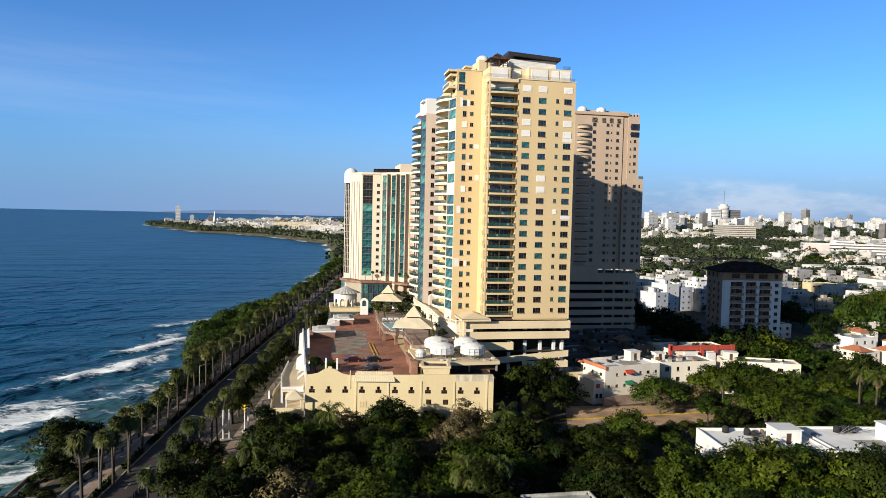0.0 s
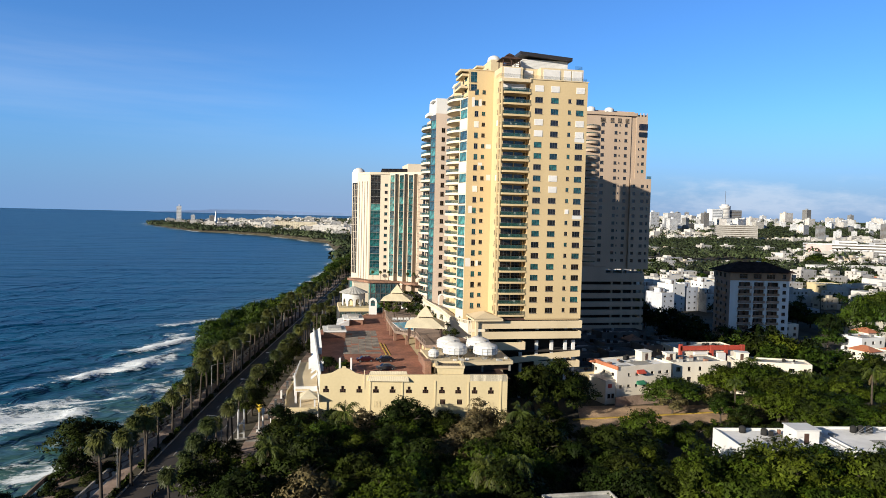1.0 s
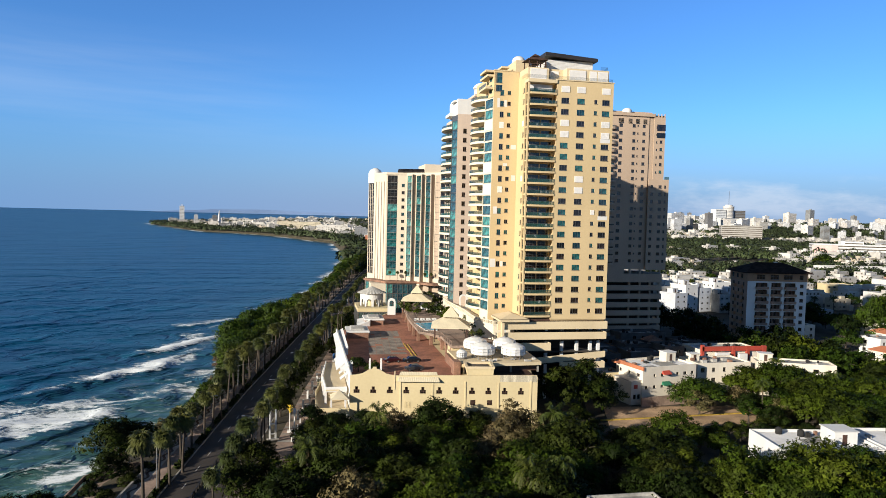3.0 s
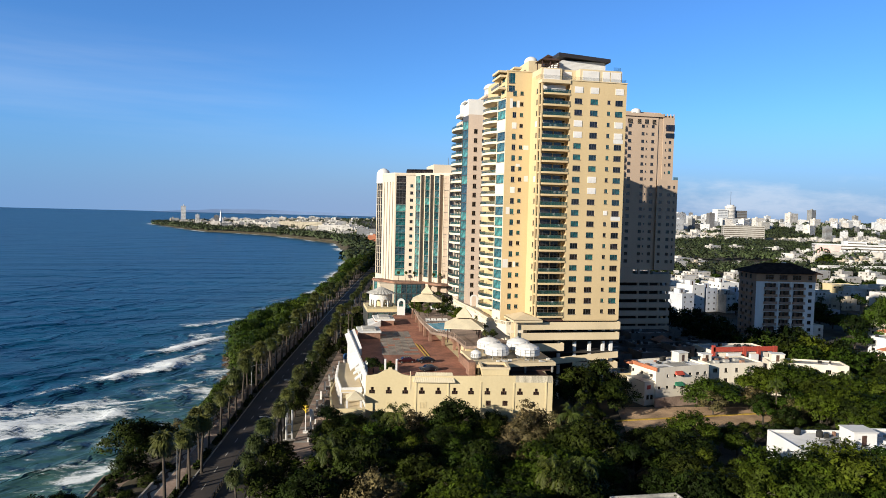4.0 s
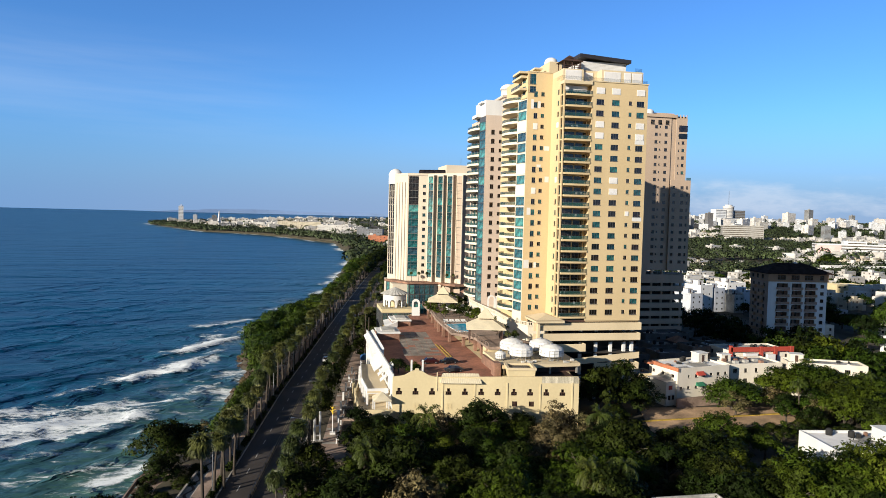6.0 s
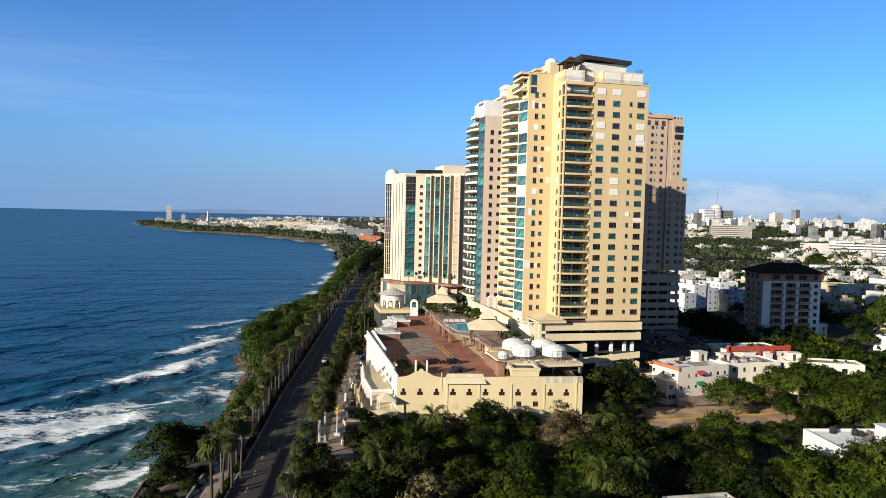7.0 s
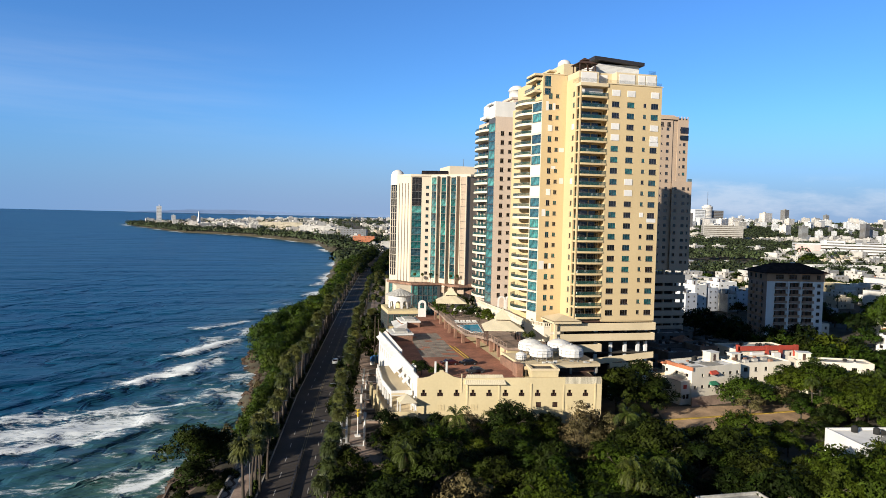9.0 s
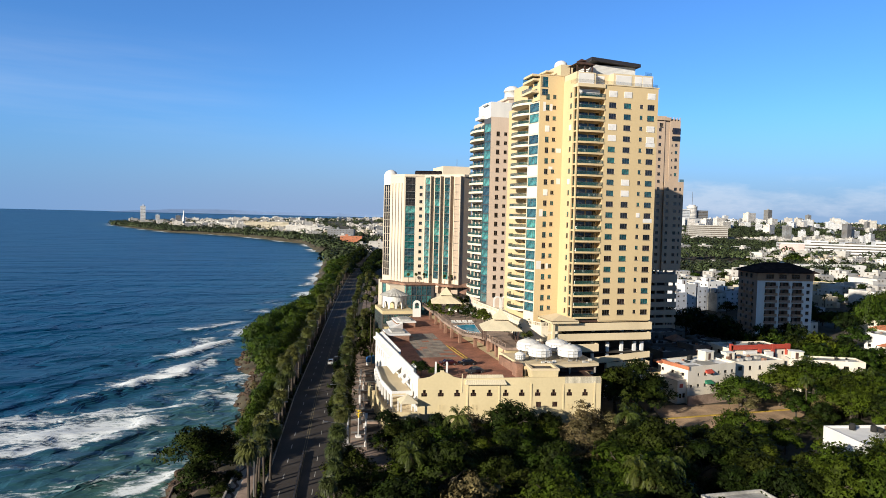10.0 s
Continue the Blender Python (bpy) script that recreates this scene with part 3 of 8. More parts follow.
sheet("ground", X + cliff * rough * 2.5, Y, Z + cliff * rough * 1.8, SOIL, "dark soil and leaf litter under the park and town, falling to the sea", "ground")

# rocks along the shore
bm = bmesh.new()
r1 = random.Random(3)
for i in range(420):
    y = r1.uniform(100, 330)
    x = float(coast_x(y)) + r1.uniform(-1.5, 6.5)
    s = r1.uniform(0.3, 1.15)
    z = float(land_z(x, y))
    c = bmesh.ops.create_icosphere(bm, subdivisions=1 if s < 0.6 else 2, radius=s)["verts"]
    k = Vector((r1.random() * 50, r1.random() * 50, 0))
    for v in c:
        v.co *= 1 + 0.75 * noise.noise(v.co * (1.6 / s) + k) + 0.3 * noise.noise(v.co * (4.0 / s) + k)
        v.co.z *= 0.65
        v.co += Vector((x, y, z))
solid("shore_rocks", bm, ROCK, "brown coral rock boulders tumbled along the water's edge", "rocks", "stuff")

# sea
CRESTS = [(-68, 208, -100, 201, 8, 0.92), (-64, 196, -97, 187, 12, 1.06), (-70, 186, -94, 176, 8, 1.0), (-50, 311, -66, 284, 9.5, 1.15), (-57, 264, -75, 240, 10, 1.12), (-47, 300, -58, 262, 9, 0.50),
          (-45, 368, -69, 343, 6, 0.85), (-38, 352, -58, 335, 5, 0.6), (-54, 213, -67, 209, 3.6, 0.95), (-51, 160, -60, 150, 6.5, 1.0), (-60, 160, -84, 152, 6.0, 0.72), (-66, 172, -96, 164, 4, 0.6),
          (-46, 232, -53, 226, 2.6, 0.7), (-75, 240, -90, 220, 4.0, 0.7), (-64, 322, -57, 321, 2.4, 0.9), (-82, 226, -90, 222, 2.0, 0.75), (-26, 367, -50, 369, 2.0, 0.7), (-36, 392, -50, 402, 1.6, 0.55),
          (-20, 470, -6, 500, 4, 0.8), (-8, 500, -14, 480, 3, 0.9), (-8, 540, 6, 590, 6, 0.95)]
r8 = random.Random(31)
for _ in range(44):
    yc = r8.uniform(150, 430)
    xc = float(np.interp(yc, *zip(*COAST))) - r8.uniform(5, 34)
    ln, tl = r8.uniform(3, 11), radians(r8.uniform(35, 100))
    CRESTS.append((xc, yc + ln * math.sin(tl), xc - ln * math.cos(tl) * 0.4, yc, r8.uniform(0.8, 2.2), r8.uniform(0.30, 0.60)))
xs = np.concatenate([-np.geomspace(4900, 200, 60), np.arange(-196, -16, 1.5), np.arange(-14, 120, 6), np.geomspace(130, 4900, 26)])
ys = np.concatenate([-np.geomspace(4800, 120, 14), np.arange(-60, 116, 16), np.arange(120, 420, 1.6), np.arange(422, 760, 5), np.geomspace(770, 4880, 110)])
Y, X = np.meshgrid(ys, xs, indexing="ij")
R = np.hypot(X, Y)
foam, lift = np.zeros_like(X), np.zeros_like(X)
wob = np.array([[noise.fractal((x * 0.06, y * 0.06, 7), 0.8, 2.0, 4) if -420 < x < 0 and 100 < y < 760 else 0 for x, y in zip(r, q)] for r, q in zip(X, Y)])
for x0, y0, x1, y1, wd, st in CRESTS:
    wd, st = wd * 1.25, st * 0.64
    dx, dy = x1 - x0, y1 - y0
    ln = math.hypot(dx, dy)
    u = ((X - x0) * dx + (Y - y0) * dy) / ln
    v = (-(X - x0) * dy + (Y - y0) * dx) / ln + 4.0 * wob
    cap = np.clip(1 - np.maximum(np.maximum(-u, u - ln), 0) / (wd * 0.9), 0, 1)
    front = np.where(v > 0, np.exp(-(v / (wd * 0.30)) ** 2), np.exp(-(v / wd) ** 2))
    foam = np.maximum(foam, st * cap * front)
    lift = np.maximum(lift, st * cap * np.exp(-(v / 2.4) ** 2))
gap = coast_x(Y) - X
foam = np.maximum(foam, np.where(gap > -4, np.exp(-np.clip(gap, 0, None) / 3.5), 0) * 0.55 * (0.75 + 0.6 * wob))
foam = np.maximum(foam, np.where((gap > -5) & (Y > 330), np.exp(-np.clip(gap, 0, None) / (5 + Y * 0.006)), 0) * np.clip(0.55 + 0.5 * np.sin(Y * 0.043) + 0.35 * np.sin(Y * 0.117 + 1), 0, 1.1))
foam = np.maximum(foam, (1 - smoothstep(gap, 8, 50)) * (R < 460) * (0.27 + 0.50 * wob))
shallow = np.clip(1 - gap / 52, 0, 1) * (1 - 0.85 * smoothstep(Y, 170, 260)) + np.clip(1 - gap / 110, 0, 1) * 0.22
Z = SEA + 37 * np.clip((R - 1200) / 3700, 0, 1) ** 1.6 + 0.9 * lift
near = np.clip(1.15 - R / 900, 0, 1)
Z += 0.6 * near * (0.28 * (1 - 1.6 * np.abs(np.sin(X * 0.13 - Y * 0.09 + 1.2 * wob))) + 0.5 * np.maximum(np.sin(X * 0.34 - Y * 0.20 + 3 * wob), -0.4) + 0.14 * np.sin(X * 0.62 - Y * 0.52 + 4 * wob) + 0.3 * np.sin(X * 0.16 - Y * 0.07 + 2 * wob) + 0.22 * np.sin(X * 0.31 - Y * 0.21 + 3 * wob) + 0.25 * wob)
sheet("water", X, Y, Z, SEAWATER, "deep blue sea with white breakers rolling to the rocky shore", "sea", (("foam", foam), ("shallow", shallow)))


def ribbon(name, y0, y1, a, b, z, mat, label, category, thick=0.12, step=4.0, kind="structure", parent=None):
    """A strip that follows the road, from offset a to b of its middle line, with real thickness."""
    n = max(2, int((y1 - y0) / step) + 1)
    bm = bmesh.new()
    prev = None
    for y in np.linspace(y0, y1, n):
        x = float(road_x(y))
        ring = [bm.verts.new(p) for p in ((x + a, y, z - thick), (x + b, y, z - thick), (x + b, y, z), (x + a, y, z))]
        if prev:
            for k in range(4):
                bm.faces.new((prev[k], prev[(k + 1) % 4], ring[(k + 1) % 4], ring[k]))
        else:
            bm.faces.new(ring)
        prev = ring
    bm.faces.new(prev[::-1])
    bmesh.ops.recalc_face_normals(bm, faces=bm.faces)
    if parent:
        return part(name, bm, mat, parent, label)
    return solid(name, bm, mat, label, category, kind)


road = ribbon("road", -200, 1000, -5.8, 5.8, 0.0, ASPHALT, "worn dark asphalt avenue along the seafront", "road", 0.3)
ribbon("kerb", -100, 700, -6.05, -5.8, 0.16, KERB, "pale concrete kerb beside the asphalt", "kerb", 0.4)
ribbon("kerb", -100, 700, 5.8, 6.05, 0.16, KERB, "pale concrete kerb beside the asphalt", "kerb", 0.4)
ribbon("planting_strip", -100, 500, -7.8, -6.05, 0.14, SOIL, "bare planting strip with palms beside the avenue", "verge", 0.4)
ribbon("planting_strip", -100, 560, 6.05, 9.6, 0.14, SOIL, "planting strip with palms beside the avenue", "verge", 0.4)
ribbon("pavement", 60, 620, -12.0, -7.8, 0.15, PAVEPINK, "pinkish paved seafront promenade", "pavement", 0.4)
ribbon("pavement", 140, 560, 9.6, 20.0, 0.15, PAVEPINK, "pinkish paved plaza in front of the low building", "pavement", 0.4)
# lane paint
for k in range(48):
    for off in (-2.95, 2.95):
        y = 112 + 8.4 * k
        ribbon("lane_dash", y, y + 2.6, off - 0.07, off + 0.07, 0.006, PAINTW, "", "", 0.004, 2, parent=road)
for off in (-0.22, 0.22):
    ribbon("centre_line", 100, 620, off - 0.06, off + 0.06, 0.006, LINE, "double yellow centre line", "", 0.004, parent=road)

# ---- the tall yellow apartment tower ----
PITCH, ROWS_N, Z_ROW = 2.995, 21, 24.6       # storey height, storeys, middle of the lowest window row


def row_z(k):
    return Z_ROW + PITCH * k


def slab_outline(pts, z0, z1):
    bm = bmesh.new()
    prism(bm, pts, z0, z1)
    return bm


def rail_along(pts, z0, z1, thick=0.05):
    """An upright thin wall along an open plan line."""
    bm = bmesh.new()
    n = len(pts)
    rows = []
    for i, (x, y) in enumerate(pts):
        p, q = pts[max(i - 1, 0)], pts[min(i + 1, n - 1)]
        d = Vector((q[0] - p[0], q[1] - p[1])).normalized()
        o = Vector((-d.y, d.x)) * thick / 2
        rows.append([bm.verts.new(c) for c in ((x - o.x, y - o.y, z0), (x + o.x, y + o.y, z0), (x + o.x, y + o.y, z1), (x - o.x, y - o.y, z1))])
    for a, b in zip(rows, rows[1:]):
        for k in range(4):
            bm.faces.new((a[k], b[k], b[(k + 1) % 4], a[(k + 1) % 4]))
    bm.faces.new(rows[0]), bm.faces.new(rows[-1][::-1])
    bmesh.ops.recalc_face_normals(bm, faces=bm.faces)
    return bm


def arc(cx, cy, r, a0, a1, n, ry=None):
    ry = r if ry is None else ry
    return [(cx + r * math.cos(radians(a0 + (a1 - a0) * i / n)), cy + ry * math.sin(radians(a0 + (a1 - a0) * i / n))) for i in range(n + 1)]


def balcony_set(parent, outline, rail, zs, mat, band=0.85, drop=0.25, rail_mat=None):
    """Balconies one above the other: a slab with its upstand and a glass rail; the shapes are made once and shared."""
    slab = mesh_of("slab", slab_outline(outline, -drop, 0.12), mat)
    lip = mesh_of("fascia", rail_along(rail, -drop - 0.05, band - drop - 0.05, 0.14), mat)
    glass = mesh_of("glass_rail", rail_along(rail, band - drop - 0.05, 1.12, 0.03), rail_mat or RAILGLASS)
    bar = mesh_of("handrail", rail_along(rail, 1.12, 1.17, 0.06), ALU)
    for z in zs:
        b = part("balcony", slab, None, parent, "", Matrix.Translation((0, 0, z)))
        part("fascia", lip, None, b)
        part("glass_rail", glass, None, b)
        part("handrail", bar, None, b)


tower = thing("apartment_tower", "tall yellow stucco apartment tower with teal windows and balconies", "tower")
TOP = 86.8
# cores stand just behind the wall skins
core = bmesh.new()
box(core, 55.3, 178.9, 22.0, 70.9, 212, TOP - 0.3)
box(core, 47.8, 181.6, 22.0, 55.3, 212, TOP - 0.3)
box(core, 41.0, 189.3, 20.0, 47.8, 212, 90.2)
part("core", core, YELLOW, tower)
# front wall with four columns of windows
SHUT = {(20, 0), (20, 1), (20, 3), (17, 0), (17, 3), (16, 0), (16, 3), (12, 1), (9, 2)} | {(11, 1)}
holes = []
for k in range(ROWS_N):
    z = row_z(k)
    for c, (x0, wd, hh) in enumerate(((56.3, 2.2, 1.45), (60.8, 2.2, 1.45), (65.7, 0.9, 1.05), (68.0, 2.2, 1.45))):
        if k == 20 and c == 2:
            continue
        st = "shut" if (k, c) in SHUT else "win"
        holes.append((x0 - 55.0, z - hh / 2 + (0.1 if c == 2 else 0), wd, hh, st))
windows_wall(tower, 55.0, 178.6, 0, 16.2, 22.3, TOP, holes, YELLOW)
facade(tower, wall_frame(71.2, 178.6, 90), 33.4, 22.3, TOP, [], YELLOW)
boxpart("coping", BAND, tower, 54.8, 178.4, TOP, 71.4, 179.0, TOP + 0.25)
# balcony bay
zs = [row_z(k) - 1.35 for k in range(ROWS_N)]
balcony_set(tower, [(47.0, 181.2), (47.0, 179.0), (47.7, 178.5), (51.0, 178.3), (55.0, 178.5), (55.0, 181.2)],
            [(47.35, 181.2), (47.35, 179.3), (47.47, 178.85), (47.8, 178.55), (49.2, 178.40), (51.0, 178.32), (53.0, 178.38), (55.0, 178.5)], zs, YELLOW, 0.52)
boxpart("balcony_roof", BAND, tower, 46.8, 178.3, TOP - 0.9, 55.0, 181.6, TOP, bevel=0.04)
for x, y in ((47.1, 178.75), (47.0, 181.0)):
    boxpart("column", YELLOW, tower, x - 0.22, y - 0.22, 22.3, x + 0.22, y + 0.22, TOP - 0.9, bevel=0.03)
holes = []
for k in range(ROWS_N):
    holes += [(0.9, row_z(k) - 1.2, 3.0, 2.2, "band"), (4.2, row_z(k) - 1.2, 3.0, 2.2, "band")]
windows_wall(tower, 47.5, 181.3, 0, 7.5, 22.3, TOP - 0.9, holes, YELLOW, "dark")
for k in range(ROWS_N):
    if k in (20,):
        boxpart("blind", SHUTTER, tower, 47.6, 180.2, row_z(k) - 0.3, 54.2, 180.26, row_z(k) + 1.2)
holes = [(4.4, row_z(k) - 0.65, 1.2, 1.3, "shut" if k in (17, 12) else "win") for k in range(ROWS_N)]
windows_wall(tower, 47.5, 189.0, -90, 7.7, 22.3, TOP + 2, holes, YELLOW)
# left wing
holes = []
for k in range(ROWS_N):
    z = row_z(k)
    holes.append((42.2 - 40.3, z - 0.75, 1.1, 1.5, "shut" if k in (17, 11) else "win"))
    holes.append((44.3 - 40.3, z - 0.45, 1.0, 1.05, "win"))
holes += [(0.2, 84.9, 2.2, 1.7, "band"), (0.2, 87.2, 2.2, 2.8, "band")]
windows_wall(tower, 40.3, 189.0, 0, 7.2, 20.5, 90.5, holes, YELLOW)
boxpart("coping", BAND, tower, 40.2, 188.85, 90.5, 47.6, 189.5, 90.75)
# glazed bay beside the curved balconies
ang = math.degrees(math.atan2(-5.0, 1.0))
holes = [(0.25, row_z(k) - 1.1, 4.8, 2.4, "shut" if k in (17, 13, 11) else "band") for k in range(ROWS_N - 1)]
windows_wall(tower, 39.2, 194.2, ang, 5.3, 20.5, row_z(20) - 1.4, holes, PALE, "turq", "glazed_bay")
curve = arc(41.6, 200.5, 4.7, 250, 110, 14, 7.0)
balcony_set(tower, curve + [(42.5, 207), (42.5, 194)], curve, [row_z(k) - 1.35 for k in range(ROWS_N)], PALE, 0.66)
holes = [(1.2 + 5 * j, row_z(k) - 1.2, 3.0, 2.2, "band") for k in range(ROWS_N) for j in range(2)]
windows_wall(tower, 40.9, 206.6, -90, 12.7, 20.5, row_z(20) + 1.5, holes, YELLOW, "dark")
facade(tower, wall_frame(40.9, 216, -90), 9.4, 20.5, 84, [], YELLOW)
# stepped top of the left wing with deep terraces
for z, x in ((row_z(20) + 1.5, 38.2), (row_z(21) + 1.9, 38.6)):
    b = boxpart("terrace", BAND, tower, x, 190.2, z - 0.4, 41.2, 198.5, z + 0.25, bevel=0.05)
    part("terrace_rail", rail_along([(x + 0.1, 190.4), (x + 0.1, 198.4)], z + 0.25, z + 1.2, 0.03), RAILGLASS, b)
holes = [(0.4, row_z(20) + 0.2, 2.0, 2.2, "band"), (0.4, row_z(21) + 0.5, 2.0, 2.6, "band")]
windows_wall(tower, 40.0, 193.6, -82, 4.6, row_z(20) - 1.0, 90.5, holes, YELLOW, "teal")
boxpart("terrace_roof", BAND, tower, 37.9, 189.4, 90.1, 41.5, 196.0, 90.7, bevel=0.05)
# upper penthouse storeys
pent = bmesh.new()
box(pent, 47.6, 181.2, TOP - 0.2, 53.4, 200, TOP + 3.6)
box(pent, 53.4, 183.5, TOP - 0.2, 58.4, 205, TOP + 3.9)
box(pent, 58.4, 180.6, TOP - 0.2, 70.6, 208, TOP + 3.75)
part("penthouse", pent, BAND, tower, "pale cream penthouse storey")
boxpart("white_upper_storey", WHITE, tower, 54.5, 186, TOP + 3.9, 68.0, 203, TOP + 7.0)
for k in range(7):
    boxpart("cladding_joint", DIRTY, tower, 54.5, 185.97, TOP + 4.4 + 0.36 * k, 68.0, 186.0, TOP + 4.43 + 0.36 * k)
bm = bmesh.new()
v = box(bm, 53.6, 184.4, TOP + 6.9, 68.8, 205, TOP + 7.8)
for q in v:
    if q.co.x < 60:
        q.co.z += 0.9
part("black_roof", bm, BLACKROOF, tower, "black sloping metal roof")
for u, wd in ((48.3, 4.4), (59.2, 4.6), (65.0, 1.9), (67.4, 2.8)):
    y = 181.2 if u < 50 else 180.6
    put_window(tower, wall_frame(u, y, 0, TOP + 0.6), wd, 2.6, "shut")
put_window(tower, wall_frame(54.6, 183.5, 0, TOP + 0.6), 2.4, 2.6, "shut")
terr = part("terrace_rail", rail_along([(46.3, 182), (46.3, 178.5), (71.0, 178.75), (71.0, 190)], TOP + 0.25, TOP + 1.15, 0.03), CLEARGLASS, tower)
part("roof_rail", rail_along([(68.2, 181), (70.4, 181), (70.4, 195)], TOP + 3.75, TOP + 4.85, 0.04), CLEARGLASS, tower)
# roof gazebo, tanks and canopies
gz = part("roof_gazebo", slab_outline([(47.8, 182), (53.2, 182), (53.2, 187), (47.8, 187)], TOP + 3.6, TOP + 3.8), BROWN, tower, "brown timber roof gazebo")
for x in (48.2, 50.5, 52.8):
    for y in (182.4, 186.6):
        boxpart("post", BROWN, gz, x - 0.12, y - 0.12, TOP + 3.8, x + 0.12, y + 0.12, TOP + 6.0)
for z in (4.2, 4.7):
    boxpart("rail", BROWN, gz, 48, 182.2, TOP + z, 53, 182.28, TOP + z + 0.15)
bm = bmesh.new()
hip(bm, 47.6, 181.8, 53.4, 187.2, TOP + 6.0, TOP + 7.3, 0.6)
hip(bm, 49.4, 183.5, 51.6, 185.5, TOP + 7.2, TOP + 7.9, 0.2)
part("gazebo_roof", bm, BROWN, gz)
bm = bmesh.new()
box(bm, 46.8, 190, 90.5, 50.5, 200, 94.0)
box(bm, 42.6, 196, 90.5, 45.0, 204, 92.0)
box(bm, 43.2, 192, 92.0, 45.5, 200, 92.5)
part("lift_house", bm, BAND, tower)
bm = bmesh.new()
for x, y, z in ((49.0, 195, 94.0), (58, 206, TOP + 6)):
    lathe(bm, [(1.9, z), (1.9, z + 1.0), (1.6, z + 1.6), (0.9, z + 2.1), (0.01, z + 2.3)], 20, x, y)
part("water_tank", bm, WHITE, tower, "white domed water tank", None, True)

# patches of white repair paint on the walls
for x, z, wd, hh in ((41.35, row_z(19) - 1.1, 0.8, 2.6), (43.4, row_z(19) - 0.9, 0.75, 1.9), (40.5, row_z(4) - 0.9, 1.55, 2.4), (43.5, row_z(4) - 0.7, 0.7, 1.5), (45.6, row_z(15) - 0.6, 1.5, 1.2), (43.5, row_z(13) + 0.6, 1.2, 0.8), (41.0, row_z(9) - 0.8, 1.1, 2.0), (46.0, row_z(12) - 0.5, 1.2, 1.6)):
    boxpart("paint_patch", WHITE, tower, x, 188.985, z, x + wd, 188.996, z + hh, label="white repair paint patch")
for k in (16, 9):
    boxpart("paint_patch", WHITE, tower, 67.8, 178.585, row_z(k) - 1.9, 70.6, 178.596, row_z(k) - 0.8, label="white repair paint patch")
# chairs, tables and plants left on the balconies
for k in range(0, ROWS_N - 1):
    for j in range(1 + (k * 7) % 3):
        x = 48.3 + ((k * 37 + j * 53) % 60) / 10
        b = boxpart("balcony_chair", WHITE if (k + j) % 2 else BROWN, tower, x, 179.3, row_z(k) - 1.22, x + 0.55, 179.85, row_z(k) - 0.78)
        boxpart("chair_back", WHITE if (k + j) % 2 else BROWN, b, x, 179.8, row_z(k) - 0.78, x + 0.55, 179.86, row_z(k) - 0.3)
# car-park podium with cream parapets
pod = thing("parking_podium", "open parking podium with long cream parapets under the yellow tower", "parking")
# floors and back wall are coloured near-black for the shade between the parapets
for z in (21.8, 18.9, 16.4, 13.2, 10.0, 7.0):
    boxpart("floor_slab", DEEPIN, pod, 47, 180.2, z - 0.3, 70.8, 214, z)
for z0, z1, x0, x1 in ((19.7, 21.8, 40.2, 71.6), (16.9, 18.9, 40.2, 71.4), (13.9, 16.0, 41.0, 55.4), (8.9, 10.7, 58.0, 71.2)):
    boxpart("parapet", BAND, pod, x0, 178.0, z0, x1, 178.35, z1, bevel=0.05)
    boxpart("side_parapet", BAND, pod, x1 - 0.3, 178.35, z0, x1, 214, z1)
bm = bmesh.new()
for v in box(bm, 48.5, 178.02, 11.9, 71.2, 178.35, 13.6):
    v.co.z -= 1.9 * (71.2 - v.co.x) / 22.7
part("ramp_parapet", bm, BAND, pod, "sloping cream ramp parapet")
for x in (43, 55, 59.6, 64.0, 68.0, 70.4):
    boxpart("column", WHITE, pod, x - 0.4, 180.8, 0, x + 0.4, 181.6, 22.2)
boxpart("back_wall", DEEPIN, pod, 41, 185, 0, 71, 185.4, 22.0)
boxpart("beam", BROWN, pod, 46, 179.0, 21.9, 71, 180.2, 22.4)
bm = bmesh.new()
v = box(bm, 40.5, 176.5, 22.0, 48.5, 186.0, 22.7)
box(bm, 41.2, 177.3, 15.0, 41.9, 178.0, 22.0)
hip(bm, 40.5, 176.5, 48.5, 186, 22.7, 24.0, 3.0)
part("entrance_roof", bm, BAND, pod)
foot = [(46.4, 183.1), (40.6, 183.6), (37.2, 191.1), (37.6, 205), (37.2, 215), (36.6, 226), (36.9, 237)]
bm = bmesh.new()
prism(bm, foot[::-1] + [(46.4, 237)], 16.0, 20.0)
part("terrace_block", bm, PALE, pod)
part("terrace_edge", rail_along(foot, 20.0, 20.35, 0.5), PALE, pod)
part("coping", rail_along(foot, 21.1, 21.3, 0.4), PALE, pod, "pale coping of the balustrade")
for (xa, ya), (xb, yb) in zip(foot, foot[1:]):
    n = max(2, int(math.hypot(xb - xa, yb - ya) / 0.62))
    for i in range(n):
        x, y = xa + (xb - xa) * i / n, ya + (yb - ya) * i / n
        w2 = 0.24 if i % 5 == 0 else 0.11
        boxpart("baluster", PALE, pod, x - w2, y - w2, 20.35, x + w2, y + w2, 21.1)

# ---- the pinkish tower behind ----
rear = thing("apartment_tower", "pinkish stucco apartment tower with a green glazed bay and curved balconies", "tower")
bm = bmesh.new()
box(bm, 38.9, 225.3, 0, 62, 247, 83.1)
part("core", bm, PINK, rear)
holes = []
for k in range(19):
    z = 24.0 + PITCH * k
    holes += [(39.9 - 37.9, z - 0.75, 1.2, 1.5, "win"), (42.6 - 37.9, z - 0.5, 1.1, 1.1, "win"), (47 - 37.9, z - 0.5, 1.2, 1.1, "win")]
windows_wall(rear, 37.9, 225.0, 0, 24.1, 0, 83.4, holes, PINK, "dark")
ang = math.degrees(math.atan2(-4.6, 0.9))
holes = [(0.15, 21.6 + PITCH * k, 4.4, 2.8, "band") for k in range(20)]
